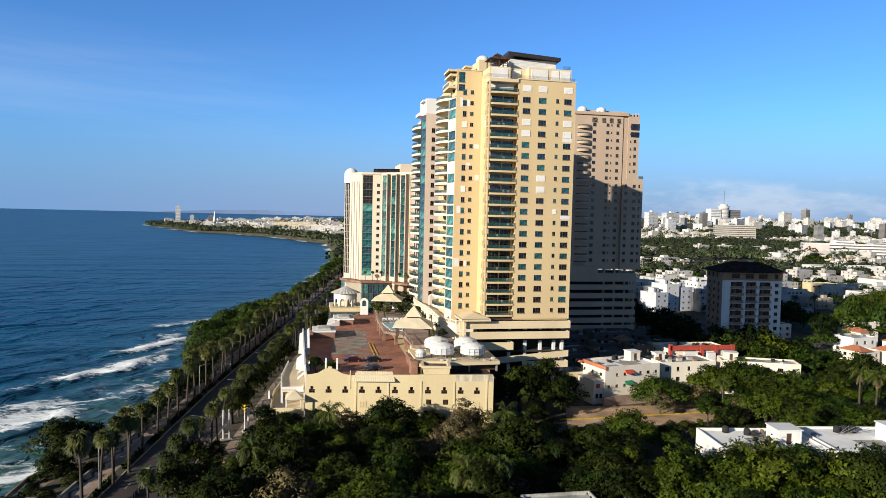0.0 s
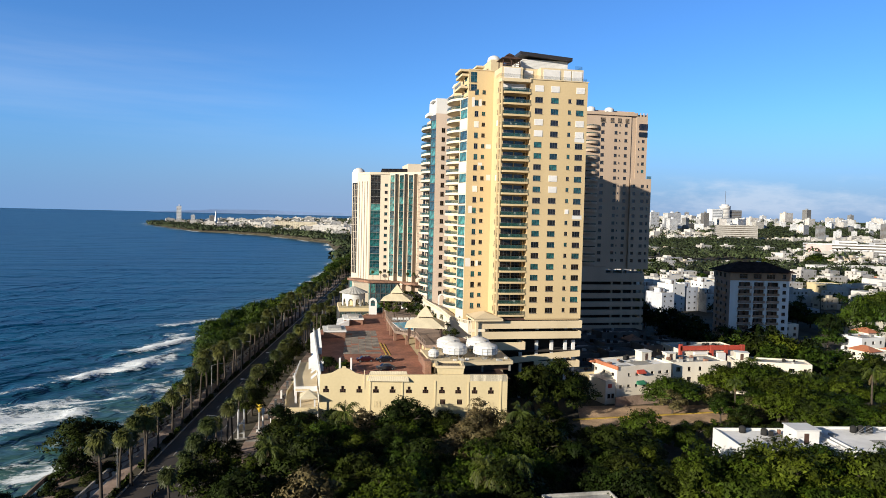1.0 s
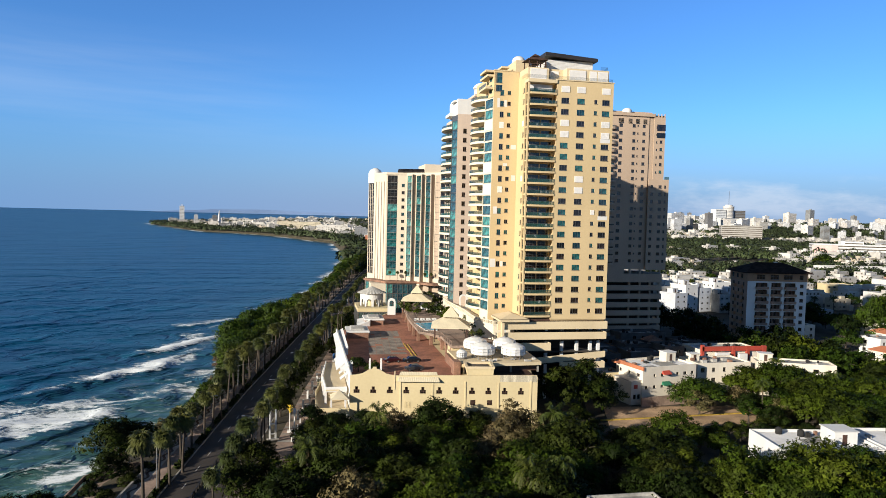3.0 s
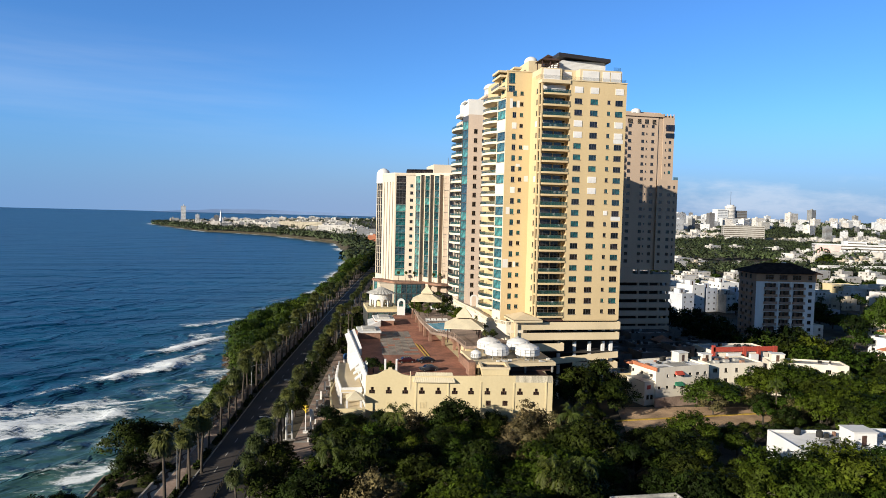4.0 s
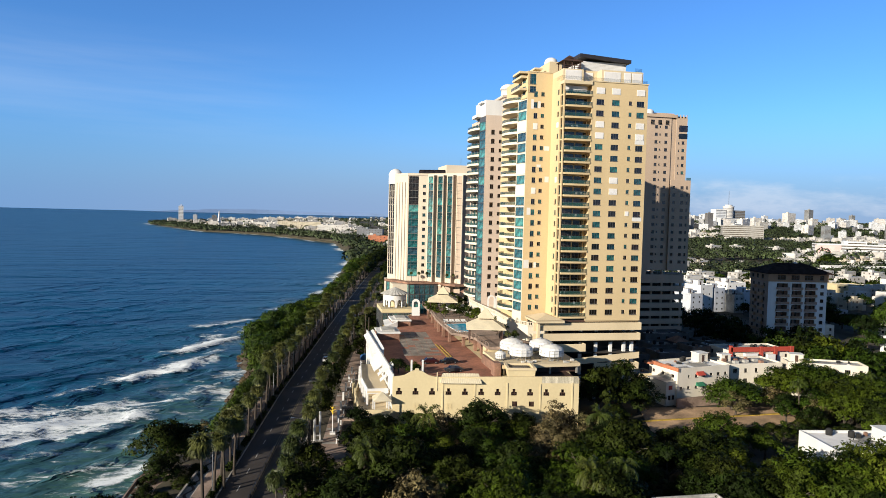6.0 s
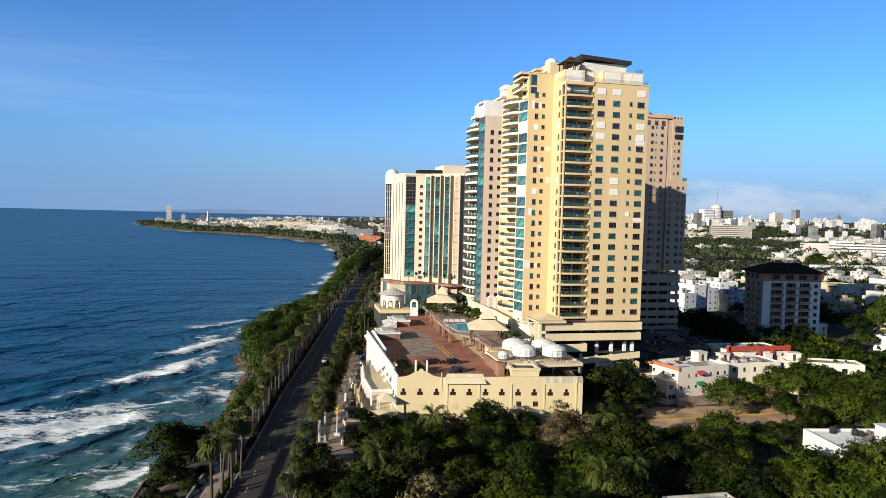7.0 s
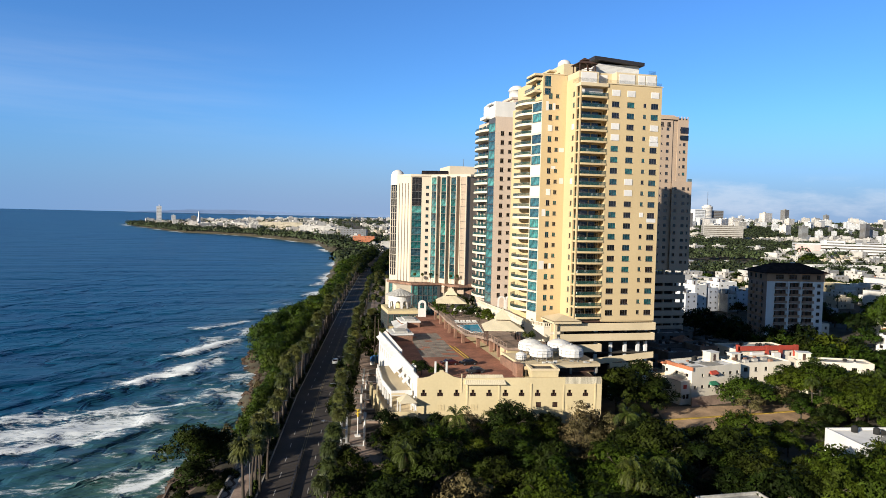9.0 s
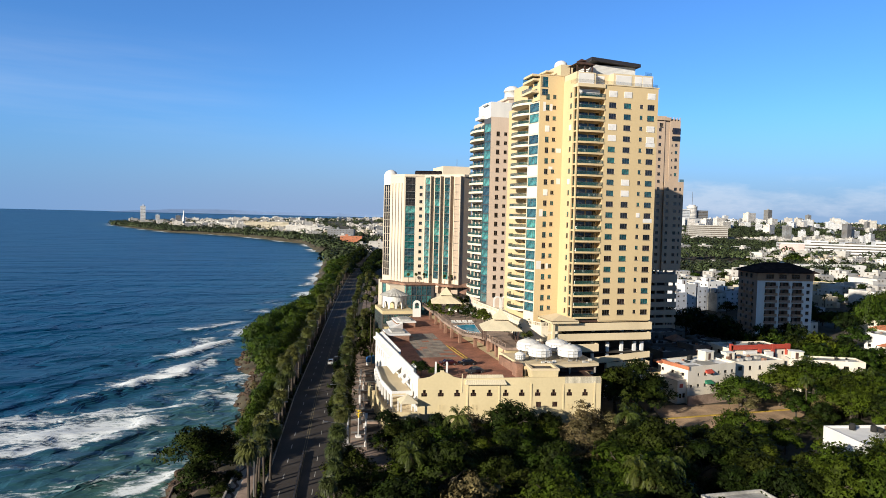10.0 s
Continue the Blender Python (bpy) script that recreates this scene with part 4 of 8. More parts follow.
windows_wall(rear, 37.0, 229.6, ang, 4.7, 18, 83.0, holes, ALU, "turq", "glazed_bay")
curve = arc(40.0, 238.5, 4.4, 245, 115, 12, 9.0)
balcony_set(rear, curve + [(41, 247), (41, 230)], curve, [22.6 + PITCH * k for k in range(20)], PALE, 0.72)
holes = [(1.0 + 4.4 * j, 22.8 + PITCH * k, 3.4, 2.2, "band") for k in range(20) for j in range(3)]
windows_wall(rear, 38.6, 247, -90, 17, 0, 83.0, holes, PINK, "teal")
bm = bmesh.new()
box(bm, 38.2, 226.5, 83.4, 45.5, 240, 88.6)
box(bm, 37.2, 228.0, 87.8, 40.0, 233.5, 88.3)
box(bm, 36.4, 231, 83.4, 39, 238, 84.4)
part("penthouse", bm, WHITE, rear, "white stepped penthouse")
bm = bmesh.new()
box(bm, 45.0, 228, 83.4, 58, 246, 90.0)
box(bm, 44.2, 227.6, 90.0, 58.4, 246.4, 90.7)
part("lift_house", bm, PINK, rear)
bm = bmesh.new()
lathe(bm, [(2.6, 90.7), (2.6, 93.2), (2.9, 93.2), (2.9, 93.6), (2.4, 94.4), (1.4, 95.0), (0.01, 95.2)], 24, 47.5, 232)
part("water_tank", bm, WHITE, rear, "white round water tank", None, True)

# ---- the grey-pink tower on a banded parking base ----
east = thing("apartment_tower", "greyish pink apartment tower on a banded concrete parking base", "tower")
bm = bmesh.new()
box(bm, 103, 258.3, 30.0, 127.7, 274, 91.0)
box(bm, 127.7, 257.3, 30.0, 132.3, 274, 66.2)
box(bm, 106, 262, 91, 126.5, 272, 93.6)
part("core", bm, PINKDIM, east)
holes = []
for k in range(20):
    z = 33.5 + PITCH * k
    if z > 89:
        continue
    for u, wd, hh in ((110.6, 1.5, 1.3), (116.3, 1.3, 1.2), (118.3, 0.6, 0.7), (120.6, 1.3, 1.2)):
        holes.append((u - 103, z - hh / 2, wd, hh, "win"))
windows_wall(east, 103, 258.0, 0, 20.4, 30, 91.2, holes, PINKDIM, "dark")
holes = [(1.0, 33.5 + PITCH * k - 0.6, 0.6, 0.8, "win") for k in range(20)] + [(2.6, 33.5 + PITCH * k - 0.6, 1.2, 1.2, "win") for k in range(20)]
windows_wall(east, 125.4, 257.6, 0, 4.8, 66.4, 91.2, [h for h in holes if h[1] > 66.6 and h[1] < 89], PINKDIM)
holes = [(u, 33.5 + PITCH * k - 0.6, wd, 1.2, "win") for k in range(11) for u, wd in ((1.0, 1.2), (4.5, 1.4), (7.0, 0.8))]
windows_wall(east, 123.4, 257.0, 0, 8.9, 30, 66.4, holes, PINKDIM, "dark")
for x0, z0, wd in ((110.2, 88.4, 2.2), (114.4, 88.4, 1.6), (117.6, 88.4, 1.6), (120.8, 88.4, 1.6)):
    put_window(east, wall_frame(x0, 257.86, 0, z0), wd, 1.7, "band", "teal")
# shallow recess, its shade painted in with a dark grey
boxpart("recess", SHADEGREY, east, 123.4, 258.4, 66.4, 125.4, 259.4, 91.2)
curve = arc(107.0, 260.0, 3.4, 190, 330, 10)
balcony_set(east, curve + [(109, 262), (104, 262)], curve, [32.0 + PITCH * k for k in range(19)], PINKDIM, 0.95)
bm = bmesh.new()
box(bm, 102.5, 257.4, 91.2, 125.6, 258.2, 92.4)
box(bm, 118, 258.4, 91.2, 130.5, 272, 92.0)
part("parapet", bm, PINKDIM, east)
for z0, z1 in ((83.0, 85.0), (85.8, 88.3)):
    boxpart("corner_glazing", DARKGLASS, east, 126.6, 257.45, z0, 130.3, 257.62, z1)
boxpart("terrace_rail", RAILGLASS, east, 130.3, 257.0, 66.4, 132.3, 257.05, 67.5)
bm = bmesh.new()
for x in (107.5, 115.5):
    lathe(bm, [(1.9, 92.6), (1.9, 93.8), (1.6, 94.4), (0.8, 94.8), (0.01, 94.9)], 20, x, 262)
part("water_tank", bm, WHITE, east, "white domed water tank", None, True)
r9 = random.Random(8)
for i in range(14):
    x, y = r9.uniform(104, 126), r9.uniform(259, 264)
    boxpart("roof_unit", r9.choice((PINKDIM, WHITE, STEEL)), east, x, y, 91.0, x + r9.uniform(0.8, 2.6), y + 1.2, 91.6 + r9.uniform(0.3, 1.8))
for i in range(9):
    boxpart("pergola_post", PINKDIM, east, 118.5 + 1.4 * i, 257.5, 91.2, 118.8 + 1.4 * i, 257.8, 92.6)
base = thing("parking_podium", "banded grey concrete parking base with dark slots", "parking")
boxpart("plinth", PINKDIM, base, 94, 256.6, 0, 130.4, 274, 5.0)
for z in (5.4, 8.4, 11.6, 14.9, 18.3, 21.7):
    boxpart("band", PINKDIM, base, 94, 256.4, z, 130.6, 257.0, z + 2.1, bevel=0.05)
    boxpart("floor_slab", CONCRETE, base, 94, 257.0, z - 0.1, 130.4, 273, z + 0.2)
boxpart("band", PINKDIM, base, 94, 256.4, 25.0, 130.6, 257.0, 28.4)
boxpart("floor_slab", CONCRETE, base, 94, 257, 28.0, 130.6, 274, 28.4)
boxpart("upper_wall", PINKDIM, base, 94, 256.5, 28.4, 114, 274, 31.0)
for x in (117, 121.5, 126, 130):
    boxpart("column", PINKDIM, base, x - 0.35, 257.2, 5, x + 0.35, 258, 30.4)
# near-black sheet that paints the shade behind the slots
boxpart("back_wall", DEEPIN, base, 94, 262, 5, 130, 262.3, 28)
boxpart("screen", ALU, base, 123, 257.1, 28.5, 130, 257.2, 29.3)

# ---- the cream hotel with saw-tooth bays ----
hotel = thing("hotel_tower", "cream hotel tower with dark glass strips and saw-tooth bays", "tower")
HT = 66.6
teeth = [(30.6, 290.0)]
for i in range(4):
    x, y = teeth[-1]
    teeth += [(x + 1.8, y - 3.8), (x + 3.5, y - 2.8)]
plan = [(18.0, 300.5), (22.2, 291.6), (30.6, 290.0)] + teeth[1:] + [(48.5, 280.5), (52, 300), (40, 318), (22, 318), (16, 306)]
bm = bmesh.new()
shrunk = [(x + (36 - x) * 0.02, y + 0.5) for x, y in plan]
prism(bm, shrunk, 18.0, HT - 0.4)
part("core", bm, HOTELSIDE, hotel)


def edge_wall(parent, p, q, z0, z1, holes, mat, glass="mix", name="wall"):
    L = math.hypot(q[0] - p[0], q[1] - p[1])
    a = math.degrees(math.atan2(q[1] - p[1], q[0] - p[0]))
    return windows_wall(parent, p[0], p[1], a, L, z0, z1, holes(L) if holes else [], mat, glass, name)


edge_wall(hotel, (22.2, 291.6), (30.6, 290.0), 18, HT, lambda L: [(0.6, 24.0 + 3.02 * k, 4.1, 2.9, "open") for k in range(14)] + [(6.5, 25.2 + 3.02 * k, 1.25, 1.25, "win") for k in range(13)] + [(0.3, 19.6, 3.4, 2.0, "win")], HOTEL, "mix")
hm = wall_frame(22.2, 291.6, math.degrees(math.atan2(-1.6, 8.4)))
# pane colour by row imitates a reflection: dark above, teal and turquoise below
for k in range(14):
    put_window(hotel, hm @ Matrix.Translation((0.6, 0, 24.0 + 3.02 * k)), 4.1, 2.9, "band", "dark" if k > 9 else "teal" if k % 3 else "turq")


# each tooth's second face gets the wall colour with shade painted in
for i in range(4):
    a, b, c = teeth[2 * i], teeth[2 * i + 1], teeth[2 * i + 2]
    edge_wall(hotel, a, b, 20.5, HT, lambda L: [(0.5, 24.0 + 3.02 * k, L - 1.0, 2.9, "band") for k in range(14)], HOTEL, "turq" if i == 0 else "sea")
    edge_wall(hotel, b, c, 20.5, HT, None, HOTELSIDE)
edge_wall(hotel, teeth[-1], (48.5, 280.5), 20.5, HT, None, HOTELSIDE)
edge_wall(hotel, (16, 306), (18, 300.5), 18, HT, lambda L: [(0.5 + 1.8 * j, 24.0 + 3.02 * k, 1.5, 2.8, "band") for k in range(14) for j in range(3)], HOTEL, "dark")
edge_wall(hotel, (18, 300.5), (22.2, 291.6), 18, HT, lambda L: [(u, 21.0, 0.5, HT - 24, "open") for u in (1.4, 3.6, 5.8, 8.0)], HOTEL)
bm = bmesh.new()
prism(bm, [(18, 300.3), (22.2, 291.3), (30.6, 289.7), (44.6, 278.4), (48.7, 280.2), (52, 300), (40, 318), (22, 318), (16, 306)], HT - 0.1, HT + 0.8)
box(bm, 38, 288, HT + 0.8, 50, 306, HT + 4.6)
part("parapet", bm, HOTEL, hotel)
bm = bmesh.new()
lathe(bm, [(3.0, HT - 3.5), (3.0, HT + 0.8), (2.3, HT + 2.2), (1.0, HT + 3.0), (0.01, HT + 3.2)], 20, 18.6, 303.6)
part("corner_dome", bm, WHITE, hotel, "white rounded corner turret", None, True)
bm = bmesh.new()
tube(bm, (28, 296, HT + 1.2), (40, 290, HT + 1.2), 1.5, 14)
part("roof_duct", bm, DARKGLASS, hotel, "dark curved roof glazing")
boxpart("antenna", STEEL, hotel, 45.0, 292, HT + 4.6, 45.12, 292.12, HT + 8)
# glass entrance block and terrace
bm = bmesh.new()
box(bm, 16, 286.0, 0, 52, 316, 21.0)
part("base", bm, HOTEL, hotel)
holes = lambda L: [(0.5 + 2.1 * j, 1.0 + 4.0 * k, 1.9, 3.7, "band") for j in range(int(L / 2.1)) for k in range(5)]
edge_wall(hotel, (22.5, 285.2), (34.5, 285.2), 0, 21.2, holes, ALU, "turq", "glazed_front")
edge_wall(hotel, (14.6, 298), (22.5, 285.2), 0, 21.2, holes, ALU, "sea", "glazed_front")
bm = bmesh.new()
prism(bm, [(14, 298), (22, 284.6), (35, 284.6), (36, 279), (40, 275), (52, 275), (52, 300), (14, 300)], 21.2, 22.0)
part("terrace_parapet", bm, TERRA, hotel, "reddish brown terrace parapet")
for x0, y0, x1, y1, z in ((44, 268, 52, 278, 22.0), (41, 262, 50, 270, 20.0)):
    bm = bmesh.new()
    hip(bm, x0, y0, x1, y1, z, z + 2.2, 1.5)
    ob = solid("canopy_roof", bm, TERRA, "dark red tiled canopy roof beside the hotel", "roof", "", "canopies")
    for px, py in ((x0 + 0.6, y0 + 0.6), (x1 - 0.6, y0 + 0.6), (x0 + 0.6, y1 - 0.6), (x1 - 0.6, y1 - 0.6)):
        boxpart("post", BROWN, ob, px - 0.12, py - 0.12, 12.0, px + 0.12, py + 0.12, z - 0.15)

# ---- the low yellow building with the roof deck ----
DECK, TERR = 12.0, 16.0
LANG = math.degrees(math.atan2(-6.0, 42.7))
LM = wall_frame(0.0, 157.8, LANG)
LLEN = math.hypot(42.7, 6.0)
low = thing("low_building", "low pale yellow building with lattice windows and a gabled parapet", "building")
bm = bmesh.new()
prism(bm, [(0.3, 158.3), (42.4, 152.4), (48, 178), (41, 180), (41, 262), (20, 262), (0.3, 222)], 0, DECK - 0.02)
part("core", bm, LOWWALL, low)
holes = []
for j in range(11):
    u = 1.5 + 3.78 * j
    holes += [(u - 0.68, 8.95, 1.36, 0.85), (u - 0.34, 9.8, 0.68, 0.7)]
for u in (28.2, 32.1):
    holes.append((u - 0.6, 6.4, 1.2, 1.2))
for u in (9.3, 17.0, 24.5, 36.0):
    holes.append((u - 0.5, 2.6, 1.0, 1.2))
facade(low, LM, LLEN, 0, 13.1, holes, LOWWALL, "front_wall")
bm = bmesh.new()
for i in range(4):
    box(bm, -0.6 + 0.37 * i, 0.05, 0, -0.52 + 0.37 * i, 0.13, 0.75 if i in (0, 3) else 1.35)
for z in (0.0, 0.34, 0.68):
    box(bm, -0.6, 0.06, z, 0.6, 0.12, z + 0.07)
lattice = mesh_of("lattice", bm, BROWN)
pn = bmesh.new()
box(pn, -0.7, 0.2, -0.1, 0.7, 0.24, 0.75), box(pn, -0.36, 0.2, 0.75, 0.36, 0.24, 1.45)
lpane = mesh_of("pane", pn, DARKGLASS)
for j in range(11):
    wn = part("window", lattice, None, low, "", LM @ Matrix.Translation((1.5 + 3.78 * j, 0, 9.05)))
    part("pane", lpane, None, wn)
bm = bmesh.new()
for i in range(5):
    box(bm, -0.6 + 0.28 * i, 0.05, 0, -0.52 + 0.28 * i, 0.13, 1.2), box(bm, -0.6, 0.06, 0.28 * i, 0.6, 0.12, 0.28 * i + 0.08)
grille = mesh_of("grille", bm, BROWN)
pn = bmesh.new()
box(pn, -0.6, 0.2, 0, 0.6, 0.24, 1.2)
gpane = mesh_of("pane", pn, DARKGLASS)
for u in (28.2, 32.1):
    wn = part("window", grille, None, low, "", LM @ Matrix.Translation((u, 0, 6.4)))
    part("pane", gpane, None, wn)
bm = bmesh.new()
us = [u for i in range(5) for u in (-0.75 + 0.33 * i, -0.62 + 0.33 * i)]
vs = [v for i in range(5) for v in (0.34 * i, 0.34 * i + 0.12)]
bar_grid(bm, us, vs, lambda i, j: i % 2 == 0 or j % 2 == 0, -0.06, 0.0)
relief = mesh_of("relief_panel", bm, LOWWALL)
for u in (5.6, 13.2, 35.6, 39.2):
    part("relief_panel", relief, None, low, "", LM @ Matrix.Translation((u, 0, 5.6)))
for u, zt in ((11.5, 11.9), (26.4, 11.9), (34.1, 11.7), (41.6, 12.1), (18.9, 11.8)):
    boxpart("pilaster", LOWWALL, low, u - 0.18, -0.14, 1, u + 0.18, 0.0, zt, m=LM, bevel=0.03)
boxpart("downpipe", BAND, low, 10.05, -0.12, 9.9, 10.25, 0.0, 14.2, m=LM)
# parapet with its shaped gable
bm = bmesh.new()
prof = [(0, 13.1), (1.4, 13.2), (2.8, 13.5), (4.3, 14.4), (5.0, 14.55), (5.1, 15.0), (5.9, 15.0), (6.0, 14.55), (6.7, 14.4), (8.2, 13.5), (9.7, 13.15), (11, 13.1), (42.9, 13.5)]
a = [bm.verts.new((u, 0.002, z)) for u, z in prof]
b = [bm.verts.new((u, 0.4, z)) for u, z in prof]
c = [bm.verts.new((u, 0.002, 13.06)) for u, z in prof]
d = [bm.verts.new((u, 0.4, 11.6)) for u, z in prof]
for i in range(len(prof) - 1):
    bm.faces.new((c[i], c[i + 1], a[i + 1], a[i])), bm.faces.new((a[i], a[i + 1], b[i + 1], b[i])), bm.faces.new((b[i], b[i + 1], d[i + 1], d[i]))
part("parapet", bm, LOWWALL, low, "", LM)
boxpart("parapet_face", WEATHERED, low, 34.4, -0.006, 11.9, 43.0, 0.001, 13.45, m=LM, label="weathered pale parapet with grey streaks")
for u in (4.3, 6.9):
    boxpart("post", WHITE, low, u - 0.22, 2.6, DECK, u + 0.22, 3.0, 16.4, m=LM, bevel=0.04)
# tiled awning roof on the front: one ribbed sheet over a thick edge
bm = bmesh.new()
rib = [(k / 44, 0.045 if k % 2 else 0.0) for k in range(45)]
low_row = [bm.verts.new((10.8 + 9.6 * f, -0.9, 12.0 + h)) for f, h in rib]
top_row = [bm.verts.new((11.4 + 8.4 * f, 1.0, 13.75 + h)) for f, h in rib]
foot = [bm.verts.new((10.8 + 9.6 * f, -0.9, 11.85)) for f, h in rib]
back_foot = [bm.verts.new((10.8 + 9.6 * f, 1.2, 11.9)) for f, h in rib]
for k in range(44):
    for a, b in ((low_row, top_row), (foot, low_row), (back_foot, foot), (top_row, back_foot)):
        bm.faces.new((a[k], a[k + 1], b[k + 1], b[k]))
for k in (0, 44):
    bm.faces.new((low_row[k], top_row[k], back_foot[k], foot[k]))
bmesh.ops.recalc_face_normals(bm, faces=bm.faces)
part("awning_roof", bm, THATCH, low, "cream ribbed tile awning roof", LM)
# roof deck paving
bm = bmesh.new()
prism(bm, [(0.6, 159.0), (26.5, 155.4), (26.5, 262), (20.5, 262), (0.6, 222)], DECK - 0.02, DECK)
part("deck_paving", bm, DECKRED, low, "worn red deck paving")
bm = bmesh.new()
r2 = random.Random(11)
for i in range(15):
    for j in range(5):
        u0, u1 = j / 5, (j + 1) / 5
        y0, y1 = 185.5 + 2.45 * i, 185.5 + 2.45 * (i + 1) - 0.08
        xl, xr = 6.9 + 0.078 * (y0 - 187), 17.0 + 0.055 * (y0 - 183)
        xa, xb = xl + (xr - xl) * u0, xl + (xr - xl) * u1 - 0.08
        if r2.random() < 0.93:
            prism(bm, [(xa, y0), (xb, y0), (xb, y1), (xa, y1)], DECK + 0.002, DECK + 0.006 + 0.01 * r2.random())
part("grey_paving", bm, DECKGREY, low, "worn grey paving slabs")
for x0, y0, x1, y1 in ((18.0, 183, 18.35, 201), (19.0, 183, 19.25, 199)):
    boxpart("yellow_line", PAINTY, low, x0, y0, DECK + 0.004, x1, y1, DECK + 0.12)
# raised terrace behind the deck
terr = thing("pool_terrace", "raised pool terrace on reddish columns beside the deck", "terrace")
edge = [(27.3, 176), (27.2, 190), (25.0, 194.5), (22.2, 198), (22.4, 209.5), (22.4, 215), (22.6, 224), (24, 240), (24.5, 262)]
bm = bmesh.new()
prism(bm, [(27.3, 176), (38, 174), (41, 183), (41, 262)] + edge[:0:-1], TERR - 0.7, TERR)
part("slab", bm, PAVEPINK, terr)
boxpart("front_block", LOWWALL, terr, 27.5, 176.4, DECK, 38, 182, TERR - 0.7)
boxpart("louvre", DARKIN, terr, 28.5, 176.3, 12.8, 32.0, 176.4, 14.6)
boxpart("back_wall", TERRA, terr, 29.5, 182, DECK, 30, 262, TERR - 0.7)
for x, y in ((27.8, 177.5), (27.8, 184), (27.7, 191), (25.8, 197.6), (23.1, 204.5), (22.9, 213), (23.1, 222), (24.0, 231), (24.4, 240), (24.7, 250)):
    boxpart("column", TERRA, terr, x - 0.45, y - 0.45, DECK, x + 0.45, y + 0.45, TERR - 0.7, bevel=0.05)
for i in range(44):
    t = i / 43 * (len(edge) - 1.001)
    (xa, ya), (xb, yb) = edge[int(t)], edge[int(t) + 1]
    px, py = xa + (xb - xa) * (t % 1), ya + (yb - ya) * (t % 1)
    boxpart("rail_post", PAVEPINK, terr, px, py - 0.06, TERR, px + 0.12, py + 0.06, TERR + 1.0)
part("handrail", rail_along(edge, TERR + 1.0, TERR + 1.1, 0.1), PAVEPINK, terr)
boxpart("ramp_wall", TERRA, low, 25.6, 160.5, DECK, 26.2, 176, 14.2)
boxpart("ramp_block", TERRA, low, 24.6, 160.0, DECK, 26.2, 163.0, 15.2)
# pool
pool = [(23.4, 212.2), (24.4, 199.4), (27.6, 198.8), (30.2, 213.4)]
bm = bmesh.new()
prism(bm, [(x + (26.2 - x) * -0.10, y + (206.0 - y) * -0.08) for x, y in pool], TERR + 0.01, TERR + 0.16)
pl = solid("swimming_pool", bm, WHITE, "blue swimming pool with a white rim on the terrace", "pool")
bm = bmesh.new()
prism(bm, pool, TERR + 0.10, TERR + 0.168)
part("water", bm, POOL, pl, "clear blue water")
# white arcade at the foot of the tower
ar = thing("arcade", "white arcade of round arches at the foot of the tower", "arcade", pose(40.6, 221.6, 20.0, 0, 0, -4) @ Matrix.Diagonal((0.84, 0.84, 0.88, 1)))
for k in range(2):
    bm = bmesh.new()
    for x0 in (-1.5, 1.0):
        box(bm, x0, -0.4, 0, x0 + 0.5, 0.4, 3.2)
    for i in range(10):
        a, b = radians(18 * i), radians(18 * (i + 1))
        q = [bm.verts.new((r * math.cos(t), y, 3.2 + r * math.sin(t))) for y in (-0.4, 0.4) for r, t in ((1.0, a), (1.5, a), (1.5, b), (1.0, b))]
        for f in ((0, 1, 2, 3), (7, 6, 5, 4), (1, 5, 6, 2), (4, 0, 3, 7)):
            bm.faces.new([q[i2] for i2 in f])
    part("arch", bm, WHITE, ar, "", Matrix.Translation((3.0 * k, 0, 0)))
ramp = solid("garden_wall", rail_along([(30.6, 246.0), (34.0, 241.0), (37.2, 237.2)], TERR, TERR + 2.6, 0.35), WHITE, "white sweeping garden wall beside the arcade", "wall")
part("coping", rail_along([(30.6, 246.0), (34.0, 241.0), (37.2, 237.2)], TERR + 2.6, TERR + 2.75, 0.5), PALE, ramp)
# sun loungers beside the pool
bm = bmesh.new()
box(bm, -0.35, -0.2, 0.28, 0.35, 1.2, 0.36, bevel=0.02)
v = box(bm, -0.35, 1.2, 0.28, 0.35, 1.85, 0.36)
for q in v:
    if q.co.y > 1.5:
        q.co.z += 0.45
for x in (-0.3, 0.3):
    for y in (-0.1, 1.1):
        box(bm, x - 0.03, y - 0.03, 0, x + 0.03, y + 0.03, 0.28)
lounge = mesh_of("sun_lounger", bm, WHITE)
for i in range(8):
    ob = tagged(new("sun_lounger", lounge), "white sun lounger beside the blue pool", "lounger", "loungers by the pool")
    ob.matrix_basis = pose(24.2 + 0.95 * i, 216.4 + 0.1 * (i % 3), TERR, 0, 0, 6 * (i % 2))


